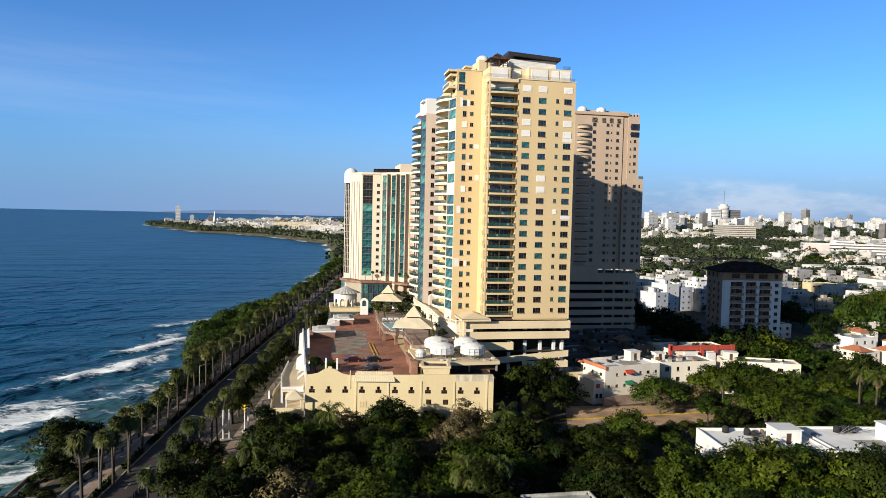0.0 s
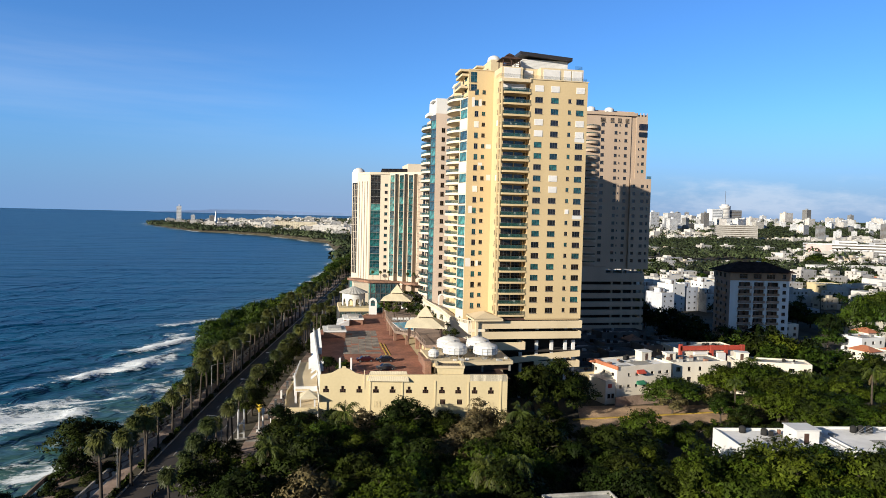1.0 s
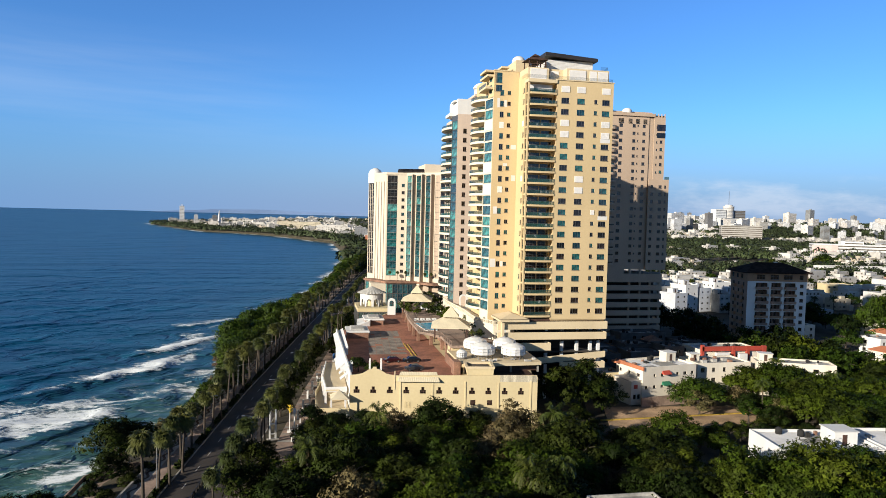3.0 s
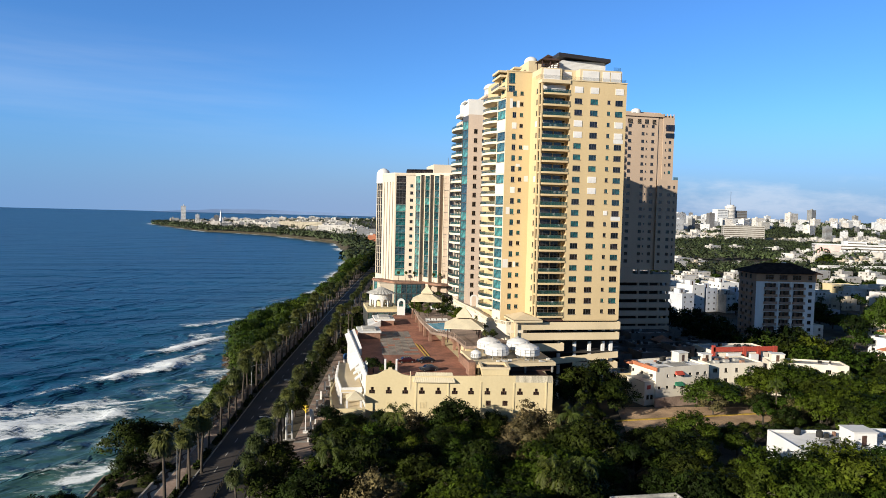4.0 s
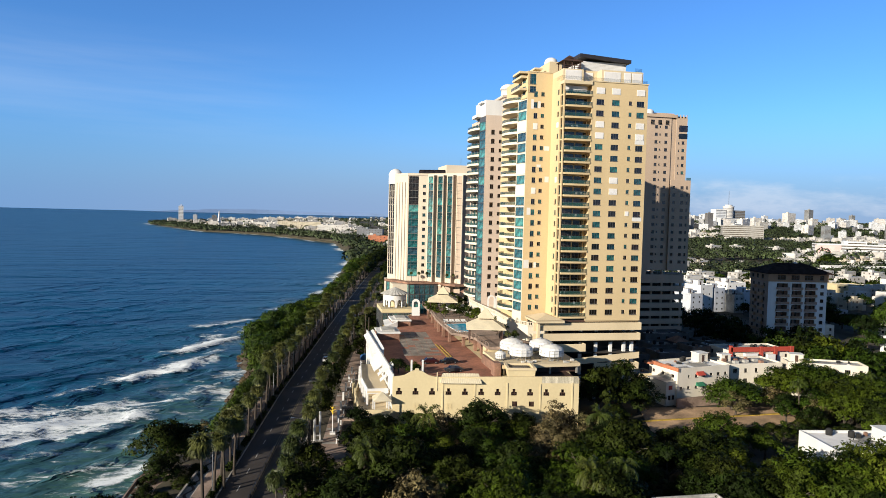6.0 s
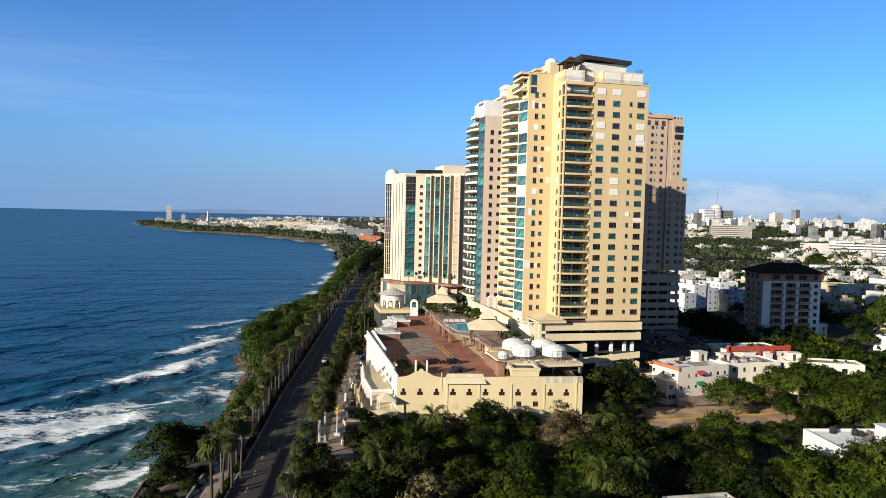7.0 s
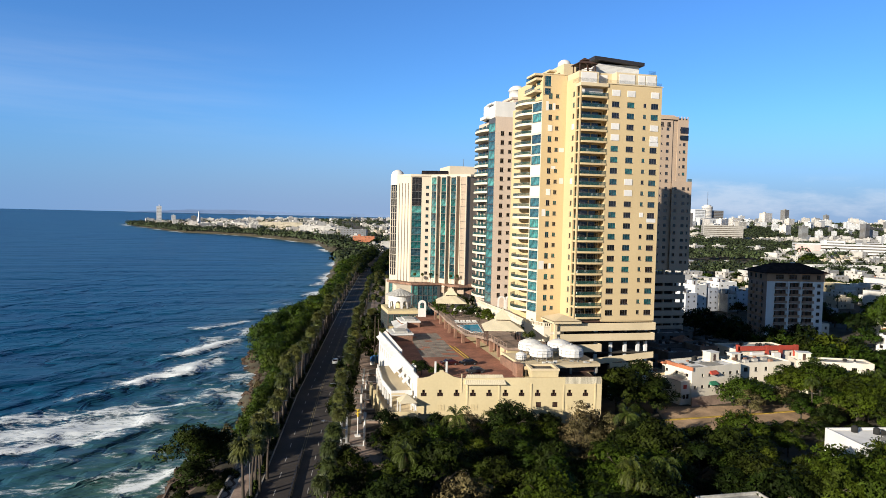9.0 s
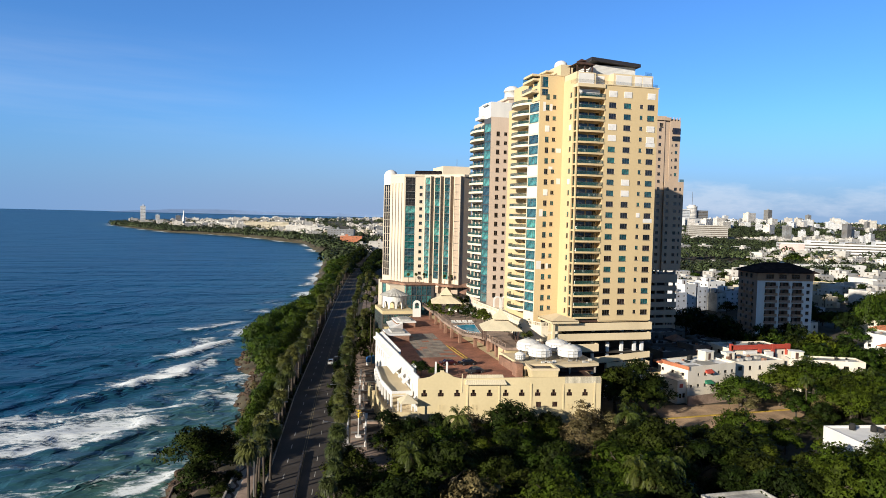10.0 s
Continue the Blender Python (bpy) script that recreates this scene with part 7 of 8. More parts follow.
for u, z, mt, nm in ((6.6, 8.0, REDPAINT, "red awning"), (6.6, 5.0, GREENCLOTH, "green awning")):
    bm = bmesh.new()
    v = [bm.verts.new(p) for p in ((u, 0, z + 0.9), (u + 2.4, 0, z + 0.9), (u + 2.6, -1.1, z), (u - 0.1, -1.1, z), (u - 0.1, -0.02, z), (u + 2.6, -0.02, z))]
    for q in ((0, 3, 2, 1), (0, 4, 3), (1, 2, 5), (0, 1, 5, 4)):
        bm.faces.new([v[i] for i in q])
    part("awning", bm, mt, w1, nm)
w2 = flat_house(99.8, 178.5, 2, 17.5, 9.5, 9.4, CREAMHOUSE, "pale cream two-storey house with a grey stained roof", 3, 5, roof=GREYROOF, win=(1.3, 1.2), boxes=((1.2, 5.5, 3, 2.4, 1.6),))
for i in range(3):
    boxpart("wall_cabinet", DIRTY, w2, 3 + 4 * i, 2 + i, 9.0, 4.4 + 4 * i, 3.2 + i, 9.8)
# red framed house
red = flat_house(114.6, 200.2, 0, 22.2, 12, 8.6, CREAMHOUSE, "house behind a red painted roof frame", 3, 6, roof=DIRTY, tanks=((12, 6), (13.6, 6.4), (15.5, 5.8)))
for b in ((-0.3, -0.8, 8.5, 22.4, -0.3, 10.0), (-0.6, -0.8, 0, 0.4, 0.1, 10.5), (10.2, -0.85, 0, 11.4, -0.1, 10.1), (15.4, -0.85, 0, 16.6, -0.1, 10.1), (21.2, -0.9, 0, 22.6, 0.1, 10.1)):
    boxpart("red_frame", REDPAINT, red, *b, bevel=0.05)
boxpart("white_bay", WHITE, red, 4, -2.2, 0, 8.5, -0.9, 8.2)
boxpart("white_bay", WHITE, red, 12.2, -2.0, 0, 15, -0.9, 7.8)
flat_house(119.0, 179.0, -22, 21.5, 7.0, 9.6, CREAMHOUSE, "long cream house with a narrow flat roof among trees", 3, 6, boxes=((1.5, 3.0, 3.6, 3.0, 1.8),))
# shaded low houses behind; their wall and roof colours are darkened for the shade
r6 = random.Random(9)
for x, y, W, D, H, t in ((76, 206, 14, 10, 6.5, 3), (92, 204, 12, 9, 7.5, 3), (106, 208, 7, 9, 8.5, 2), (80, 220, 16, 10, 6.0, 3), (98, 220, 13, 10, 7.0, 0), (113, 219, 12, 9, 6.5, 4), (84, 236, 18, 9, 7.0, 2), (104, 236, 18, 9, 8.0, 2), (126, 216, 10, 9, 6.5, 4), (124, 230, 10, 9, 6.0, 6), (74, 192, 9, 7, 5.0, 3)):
    flat_house(x, y, t, W, D, H, SHADEGREY, "low house with a worn flat roof, coloured dark grey for shade", roof=SHADEROOF, group="shaded low houses", tanks=((3, 4),), sides=False)
bm = bmesh.new()
hip(bm, 108, 222, 114, 229, 7.4, 9.2, 2)
solid("tiled_roof", bm, TERRA, "dark red hipped tile roof over a low house", "roof")
# white roofs in front of the park
flat_house(72.0, 106.5, -8, 19, 11.5, 10.4, WHITE, "white flat-roofed house with a stair box and black roof tanks", 3, 6, roof=ROOFWHITE, boxes=((11.5, 3.2, 4.4, 4.2, 2.2),), tanks=((8.5, 8.6), (16, 6.2), (5, 10)))
n2 = flat_house(91.5, 102.0, -8, 24, 14.5, 10.4, WHITE, "white flat-roofed house with parapets and black roof tanks", 3, 7, roof=ROOFWHITE, boxes=((13.0, 6.0, 4.6, 3.6, 2.6), (19, 3.0, 4, 4, 1.6)), tanks=((7.2, 12.2), (8.8, 12.4), (10.4, 12.2), (18.5, 10.5)))
bm = bmesh.new()
for i in range(5):
    tube(bm, (6.5 + 0.4 * i, 11.0, 9.9 + 0.2 * (i % 2)), (7.8 + 1.6 * i, 9.5 + i * 0.4, 12.2 - 0.3 * i), 0.05, 4)
part("poles", bm, STEEL, n2, "leaning scaffold poles")
# red-tiled villas on the far side
for x, y, t, W, D, H, rm in ((191, 206, 12, 10, 8, 5.4, ORANGE), (204, 205, 12, 9, 8, 5.2, ORANGE), (218, 216, 8, 10, 8, 6.0, TERRA), (222, 240, 5, 9, 8, 6.0, ORANGE), (206, 226, 8, 12, 9, 6.5, DIRTY),   (240, 262, 5, 13, 10, 6.5, DIRTY), (196, 262, 5, 12, 9, 6, GREYROOF)):
    h = flat_house(x, y, t, W, D, H, WHITE if r6.random() < 0.35 else CREAMHOUSE, "pale villa with a coloured roof among the trees", roof=rm if rm in (DIRTY, GREYROOF, WHITE) else DIRTY, group="villas", tanks=((2, D - 2),))
    if rm in (ORANGE, TERRA):
        bm = bmesh.new()
        hip(bm, -0.4, -0.4, W * 0.62, D + 0.4, H + 0.1, H + 1.7, 2.0)
        part("tiled_roof", bm, rm, h, "orange tiled hipped roof")
# street with a yellow kerb, and bare earth
bm = bmesh.new()
prism(bm, [(60, 148), (96, 153), (112, 158), (112, 166), (100, 168), (68, 171)], -0.1, 0.02)
solid("bare_yard", bm, EARTH, "bare sandy earth beside the street", "ground", "structure")
bm = bmesh.new()
prism(bm, [(62, 158.8), (110, 161.0), (110, 161.6), (62, 159.4)], 0.0, 0.24)
solid("kerb", bm, PAINTY, "yellow painted street kerb", "kerb", "structure")
bm = bmesh.new()
prism(bm, [(78, 169.0), (92, 171.5), (92, 172.0), (78, 169.5)], 0.0, 2.6)
solid("yard_wall", bm, PAVEPINK, "weathered pinkish yard wall under the house", "wall")
flat_house(70.5, 181.0, 6, 8.5, 6, 6.5, LOWWALL, "small yellow building beside the parking podium", 2, 1, roof=DIRTY, sides=False)

# ---- the brown-roofed apartment block ----
BALW = material("pinkish_grey_render", (0.500, 0.345, 0.270), 0.85, var=0.1, size=4, fine=16)
BRW = material("brown_render", (0.560, 0.345, 0.215), 0.85, var=0.08, size=6, fine=16)
GREYW = material("bluish_white_render", (1.060, 1.050, 1.050), 0.85, var=0.07, size=6, fine=16, streak=0.3)
BAYWALL = material("brown_bay_render", (0.300, 0.185, 0.135), 0.9, var=0.1, size=4, fine=16)
blk = thing("apartment_block", "white and brown apartment block under a dark hipped roof", "block", pose(168.5, 255.2, 0, 0, 0, -9))
BW, BD, BH = 25.0, 15.0, 26.0
bm = bmesh.new()
box(bm, 0.3, 1.9, 0, BW - 0.3, BD - 0.3, BH + 3.6)
part("core", bm, BAYWALL, blk)
holes, bays = [], ((3.6, 4.9), (10.0, 4.2), (15.8, 4.5))
for k in range(8):
    z = 2.0 + 3.0 * k
    for u, wd in bays:
        holes.append((u, z, wd, 2.3, "open"))
    holes.append((22.2, z + 0.5, 1.5, 1.4, "win"))
facade(blk, Matrix(), BW, 0, BH, [h[:4] for h in holes], GREYW, "front_wall", 0.45)
boxpart("inner_wall", DARKIN, blk, 21.0, 0.5, 0, BW - 0.3, 1.9, BH)
for k in range(9):
    boxpart("floor_slab", CONCRETE, blk, 0.3, 0.45, 1.75 + 3.0 * k, 21.0, 1.9, 2.0 + 3.0 * k)
for h in holes:
    if h[4] == "win":
        put_window(blk, Matrix.Translation((h[0], 0, h[1])), h[2], h[3], "win", "dark")
for k in range(8):
    z = 2.0 + 3.0 * k
    for u, wd in bays:
        b = boxpart("balcony", BALW, blk, u - 0.2, -1.0, z - 0.25, u + wd + 0.2, 0.0, z, bevel=0.03)
        part("balcony_wall", rail_along([(u - 0.15, -0.05), (u - 0.15, -0.95), (u + wd + 0.15, -0.95), (u + wd + 0.15, -0.05)], z, z + 0.75, 0.12), BALW if k % 3 else BRW, b)
        put_window(blk, Matrix.Translation((u + 0.7, 1.7, z)), 1.0, 2.1, "win", "dark")
        put_window(blk, Matrix.Translation((u + wd - 1.7, 1.7, z)), 1.0, 2.1, "win", "dark")
for u0, u1 in ((9.0, 9.95), (14.25, 15.2)):
    boxpart("pilaster", GREYW, blk, u0, -0.25, 0, u1, -0.003, BH)
holes = [(2.0 + 4.4 * j, 2.6 + 3.0 * k, 1.5, 1.5, "win") for k in range(8) for j in range(3)]
windows_wall(blk, 0, BD, -90, BD, 0, BH, holes, BALW, "dark")
for k in range(8):
    z = 2.0 + 3.0 * k
    for y0 in (3.6, 9.5):
        b = boxpart("balcony", BRW, blk, -1.0, y0, z - 0.25, 0, y0 + 3.4, z)
        part("balcony_wall", rail_along([(-0.05, y0 + 0.05), (-0.95, y0 + 0.05), (-0.95, y0 + 3.35), (-0.05, y0 + 3.35)], z, z + 0.95, 0.12), BRW, b)
holes = [(u, BH + 0.8, wd, 1.9, "band") for u, wd in ((4.0, 3.4), (9.8, 3.4), (15.4, 3.6), (22.0, 1.6))]
windows_wall(blk, -0.3, -0.35, 0, BW + 0.6, BH, BH + 3.6, holes, BRW, "dark", "top_storey")
windows_wall(blk, -0.3, BD + 0.3, -90, BD + 0.65, BH, BH + 3.6, [(2 + 4 * j, BH + 0.8, 1.8, 1.8, "win") for j in range(3)], BRW, "dark", "top_storey")
facade(blk, wall_frame(BW, 0, 90), BD, 0, BH + 3.6, [], GREYW)
bm = bmesh.new()
hip(bm, -1.8, -1.9, BW + 1.8, BD + 1.8, BH + 3.6, BH + 7.4, 12.0, 0.3)
part("roof", bm, DARKROOF, blk, "dark hipped shingle roof")
boxpart("roof_hatch", WHITE, blk, 14.5, 7.2, BH + 7.0, 16.2, 8.2, BH + 7.6)
# radio mast behind
bm = bmesh.new()
for sx, sy in ((0, 0), (0.9, 0), (0.45, 0.8)):
    tube(bm, (236 + sx, 345 + sy, 0), (236 + sx, 345 + sy, 26), 0.08, 4)
for i in range(13):
    tube(bm, (236, 345, 2 * i), (236.9, 345, 2 * i + 2), 0.04, 3), tube(bm, (236.9, 345, 2 * i), (236.45, 345.8, 2 * i + 2), 0.04, 3)
for i in range(5):
    box(bm, 235.2 + 0.5 * i, 344.6, 22, 235.45 + 0.5 * i, 344.9, 24.2)
solid("radio_mast", bm, REDPAINT, "slim red and white lattice radio mast", "mast")

# ---- street furniture ----
def lamp(x, y, h, arm, turn, label):
    g = thing("street_lamp", label, "street lamp", pose(x, y, 0.14, 0, 0, turn), "street lamps")
    bm = bmesh.new()
    tube(bm, (0, 0, 0), (0, 0, h), 0.11, 8, 0.07)
    part("pole", bm, STEEL, g)
    bm = bmesh.new()
    for i in range(5):
        a, b = i / 5, (i + 1) / 5
        tube(bm, (arm * a, 0, h - 0.1 + 0.5 * math.sin(a * 1.5)), (arm * b, 0, h - 0.1 + 0.5 * math.sin(b * 1.5)), 0.045, 6)
    part("arm", bm, STEEL, g)
    boxpart("head", STEEL, g, arm - 0.1, -0.14, h + 0.32, arm + 0.6, 0.14, h + 0.46, bevel=0.03)


for y in (128, 158, 190, 222, 256, 292, 330):
    lamp(float(road_x(y)) - 6.9, y, 8.5, 2.2, 0, "grey steel street lamp with a curved arm")
    lamp(float(road_x(y + 14)) + 7.2, y + 14, 8.5, 2.2, 180, "grey steel street lamp with a curved arm")
for x, y, h, mt in ((-12.2, 154.5, 6.6, WHITE), (0.4, 233.8, 16.0, PALMBARK), (1.6, 234.2, 15.0, PALMBARK)):
    g = thing("pole", "tall weathered post standing on the pavement", "pole", pose(x, y, 0.1), "posts")
    bm = bmesh.new()
    tube(bm, (0, 0, 0), (0, 0, h), 0.2, 9, 0.15)
    part("shaft", bm, mt, g)
    bm = bmesh.new()
    if mt is WHITE:
        box(bm, -0.3, -0.12, h - 1.1, 0.3, 0.12, h)
        part("panel", bm, WHITE, g)
    else:
        lathe(bm, [(0.5, 0), (0.5, 2.6), (0.3, 2.8)], 12)
        part("band", bm, BLUESIGN, g, "blue painted base band")
# plaza planters, benches and the parasols
for i, y in enumerate((168, 177, 186, 196, 206, 216)):
    pt = thing("planter_wall", "low pinkish planter wall on the plaza", "planter", pose(float(road_x(y)) + 14.2, y, 0.15, 0, 0, -8), "planters")
    boxpart("body", PAVEPINK, pt, -2.0, -0.4, 0, 2.0, 0.4, 0.7, bevel=0.05)
    boxpart("top", KERB, pt, -2.1, -0.5, 0.7, 2.1, 0.5, 0.8)
    boxpart("post", WHITE, pt, -2.6, -0.3, 0, -2.1, 0.3, 2.2, bevel=0.04)
# paving stripes on the plaza
for i in range(16):
    y = 152 + 4.8 * i
    x = float(road_x(y))
    bm = bmesh.new()
    prism(bm, [(x + 9.8, y), (x + 19.5, y - 1.0), (x + 19.5, y + 0.2), (x + 9.8, y + 1.2)], 0.15, 0.158)
    solid("paving_band", bm, PAVE if i % 2 else KERB, "pale band of paving across the plaza", "paving", "structure", "plaza bands")
# promenade wall with its wave pattern
wall_pts = [(float(road_x(y)) - 12.15, y) for y in np.arange(118, 330, 4.0)]
solid("sea_wall", rail_along(wall_pts, -0.4, 0.75, 0.35), KERB, "low pale promenade wall above the rocks", "wall", "structure")
for i in range(40):
    y = 120 + 4.6 * i
    bm = bmesh.new()
    n = 12
    for k in range(n):
        ring = []
        for kk in (k, k + 1):
            yy = y + 4.6 * kk / n
            off = 0.42 * math.sin(2 * math.pi * kk / n)
            ring.append((float(road_x(yy)) - 10.9 + off, yy))
            ring.append((float(road_x(yy)) - 11.45 + off, yy))
        bm.faces.new([bm.verts.new((q[0], q[1], 0.158)) for q in (ring[1], ring[0], ring[2], ring[3])])
    solid("wave_paving", bm, BROWNPAVE, "brown wave-shaped paving inlay on the promenade", "paving", "structure", "wave inlays")
ribbon("pavement_border", 118, 306, -12.0, -10.2, 0.154, PALEPAVE, "pale border paving under the wave inlay", "paving", 0.02)
# brown shore terrace below the promenade
bm = bmesh.new()
prism(bm, [(-50, 126), (-37.5, 122), (-36.5, 140), (-46, 142)], -1.2, -0.4)
solid("shore_terrace", bm, PAVEPINK, "brown paved lookout terrace above the rocks", "terrace", "structure")
part("parapet", rail_along([(-50, 126.5), (-49.6, 136), (-46, 141.6), (-40, 142.4)], -0.4, 0.5, 0.3), PAVEPINK, bpy.data.objects["shore_terrace"])
# median barrier
bm = bmesh.new()
for y in np.arange(100, 151, 1.5):
    x = float(road_x(y))
    box(bm, x - 0.09, y, 0.0, x + 0.09, y + 1.2, 0.75)
solid("median_barrier", bm, BLACKROOF, "low dark barrier on the avenue's centre line", "barrier", "stuff")

# twin posts and the yellow sculpture on the plaza's edge
pylon = thing("twin_pylon", "pair of white pylons joined by crosspieces beside the avenue", "pylon")
pylon.matrix_basis = pose(-16.8, 153.8, 0.1, 0, 0, 18)
for sx in (-0.62, 0.62):
    boxpart("post", WHITE, pylon, sx - 0.17, -0.17, 0, sx + 0.17, 0.17, 6.6)
for z in (1.2, 3.4):
    boxpart("crosspiece", WHITE, pylon, -0.42, -0.1, z, 0.42, 0.1, z + 0.25)
boxpart("plinth", KERB, pylon, -1.2, -0.6, -0.05, 1.2, 0.6, 0.25)
statue = thing("sculpture", "yellow painted metal sculpture on a slim white post", "sculpture")
statue.matrix_basis = pose(-13.3, 158.6, 0.1)
bm = bmesh.new()
tube(bm, (0, 0, 0.3), (0, 0, 4.5), 0.13, 8, 0.11)
part("post", bm, WHITE, statue)
bm = bmesh.new()
lathe(bm, [(0.01, 4.4), (0.16, 4.5), (0.10, 4.9), (0.20, 5.3), (0.10, 5.7), (0.16, 6.0), (0.01, 6.4)], 8)
for k in range(11):
    a_, z_ = 2.4 * k, 4.7 + 0.13 * k
    tube(bm, (0, 0, z_), (0.75 * math.cos(a_), 0.75 * math.sin(a_), z_ + 0.45), 0.10, 5, 0.03)
part("figure", bm, SUNYELLOW, statue)
boxpart("plinth", WHITE, statue, -0.6, -0.6, -0.05, 0.6, 0.6, 0.45)

# service lane across the plaza, with its bollards and a blue kiosk
ribbon("service_lane", 150, 222, 13.2, 16.4, 0.162, ASPHALT, "narrow dark asphalt lane across the plaza", "road", 0.03)
bol = thing("bollard", "short white bollard beside the service lane", "bollard", pose(float(road_x(152.0)) + 12.8, 152.0, 0.15), "bollards on the plaza")
bm = bmesh.new()
lathe(bm, [(0.01, 0), (0.2, 0), (0.16, 0.12), (0.14, 0.85), (0.2, 0.9), (0.18, 1.02), (0.01, 1.08)], 10)
part("shaft", bm, WHITE, bol)
for i in range(1, 15):
    copy_thing(bol, pose(float(road_x(152.0 + 4.4 * i)) + 12.8, 152.0 + 4.4 * i, 0.15))
kio = thing("kiosk", "round blue and white street kiosk on the plaza", "kiosk", pose(-0.4, 232.0, 0.15))
bm = bmesh.new()
lathe(bm, [(0.01, 0), (0.8, 0), (0.8, 1.1), (0.01, 1.1)], 14)
part("base", bm, WHITE, kio)
bm = bmesh.new()
lathe(bm, [(0.01, 1.1), (0.85, 1.1), (0.85, 2.5), (0.6, 2.8), (0.01, 2.9)], 14)
part("drum", bm, BLUEPAINT, kio)

# pale roof among the trees of the park
flat_house(32.5, 89.8, 0, 11.2, 9.0, 7.5, DIRTY, "low house with a pale flat roof among the park trees", 2, 4, roof=DIRTY, sides=False)

# ---- the town further off ----
def town_kind(seed, W, D, st, mat, label, name="house", cols=3, box_h=1.8, fh=3.0, strips=False, category="house"):
    """A far house: body, parapet, roof box, and each row of windows set into the walls."""
    g = thing(name, label, category)
    H = st * fh
    r = random.Random(seed)
    bm = bmesh.new()
    box(bm, -W / 2 + 0.2, -D / 2 + 0.2, -4, W / 2 - 0.2, D / 2 - 0.2, H)
    part("core", bm, DARKIN, g)
    walls = bmesh.new()
    for fx, fy, fa, L, n in ((-W / 2, -D / 2, 0, W, cols), (-W / 2, D / 2, -90, D, max(1, int(cols * D / W))), (W / 2, -D / 2, 90, D, 0 if st > 6 else max(1, int(cols * D / W))), (W / 2, D / 2, 180, W, 0)):
        holes = []
        for s in range(st):
            if strips:
                if n:
                    holes.append((0.6, s * fh + 1.2, L - 1.2, fh * 0.40))
            else:
                for c in range(n):
                    ww = min(L / n * 0.6, r.choice((1.0, 1.5, 2.4)))
                    if st < 6 and r.random() < 0.3:
                        continue
                    holes.append((L * (c + 0.5) / n - ww / 2, s * fh + 1.0, ww, 1.3))
        skin = facade(g, Matrix(), L, -4, H + 0.5, holes, mat, "wall", 0.2)
        skin.data.transform(wall_frame(fx, fy, fa))
        walls.from_mesh(skin.data)
        bpy.data.meshes.remove(skin.data)
    bmesh.ops.remove_doubles(walls, verts=walls.verts, dist=0.008)
    part("wall", walls, mat, g)
    boxpart("roof", DIRTY, g, -W / 2 + 0.2, -D / 2 + 0.2, H, W / 2 - 0.2, D / 2 - 0.2, H + 0.1)
    if st < 5 and W < 40:
        boxpart("annex", mat, g, W * r.uniform(-0.2, 0.2), -D / 2 - r.uniform(1.5, 3.5), -4, W / 2 - 0.4, -D / 2 + 0.1, H - fh * 0.9 - 0.2)
    if box_h:
        bx = r.uniform(-W * 0.3, W * 0.1)
        boxpart("stair_box", mat, g, bx, -D * 0.2, H + 0.1, bx + min(4, W * 0.3), D * 0.2, H + box_h)
        bm = bmesh.new()
        lathe(bm, [(0.9, H + 0.1), (0.9, H + 1.5), (0.3, H + 1.8), (0.01, H + 1.8)], 10, W * 0.3, D * 0.2)
        part("roof_tank", bm, DARKIN if r.random() < 0.5 else WHITE, g)
    return g


L1 = "white flat-roofed town house with small dark windows"
TOWN = [town_kind(1, 12, 10, 2, FARWALL, L1), town_kind(2, 16, 11, 3, FARWALL, L1, cols=5), town_kind(3, 22, 12, 3, FARWALL, "long white flat-roofed building", cols=7), town_kind(4, 10, 9, 2, FARTAN, "tan flat-roofed town house", cols=3),
        town_kind(5, 18, 10, 4, FARWALL, "white four-storey apartment house", cols=6), town_kind(6, 26, 12, 2, FARTAN, "long cream low building", cols=8)]


def low_kind(seed, W, D, st, mat, cols):
    """A house too far off to pick out: walls, parapet, roof box and dark window boxes set in its faces."""
    g = thing("house", "small white flat-roofed house of the distant town", "house")
    H, r = st * 3.0, random.Random(seed)
    boxpart("wall", mat, g, -W / 2, -D / 2, -4, W / 2, D / 2, H)
    bm = bmesh.new()
    for s in range(st):
        for c in range(cols):
            x = -W / 2 + W * (c + 0.5) / cols
            if r.random() < 0.3:
                continue
            box(bm, x - 0.6, -D / 2 - 0.05, s * 3 + 1.0, x + 0.6, -D / 2 + 0.1, s * 3 + 2.3)
        for c in range(max(1, cols // 2)):
            y = -D / 2 + D * (c + 0.5) / max(1, cols // 2)
            box(bm, -W / 2 - 0.05, y - 0.6, s * 3 + 1.0, -W / 2 + 0.1, y + 0.6, s * 3 + 2.3)
    part("windows", bm, DARKIN, g)
    bm = bmesh.new()
    box(bm, -W / 2 + 0.3, -D / 2 + 0.3, H, W / 2 - 0.3, D / 2 - 0.3, H + 0.05)
    part("roof", bm, DIRTY, g)
    boxpart("stair_box", mat, g, -W * 0.25, -D * 0.2, H, -W * 0.25 + 3.2, D * 0.2, H + 2.0)
    return g


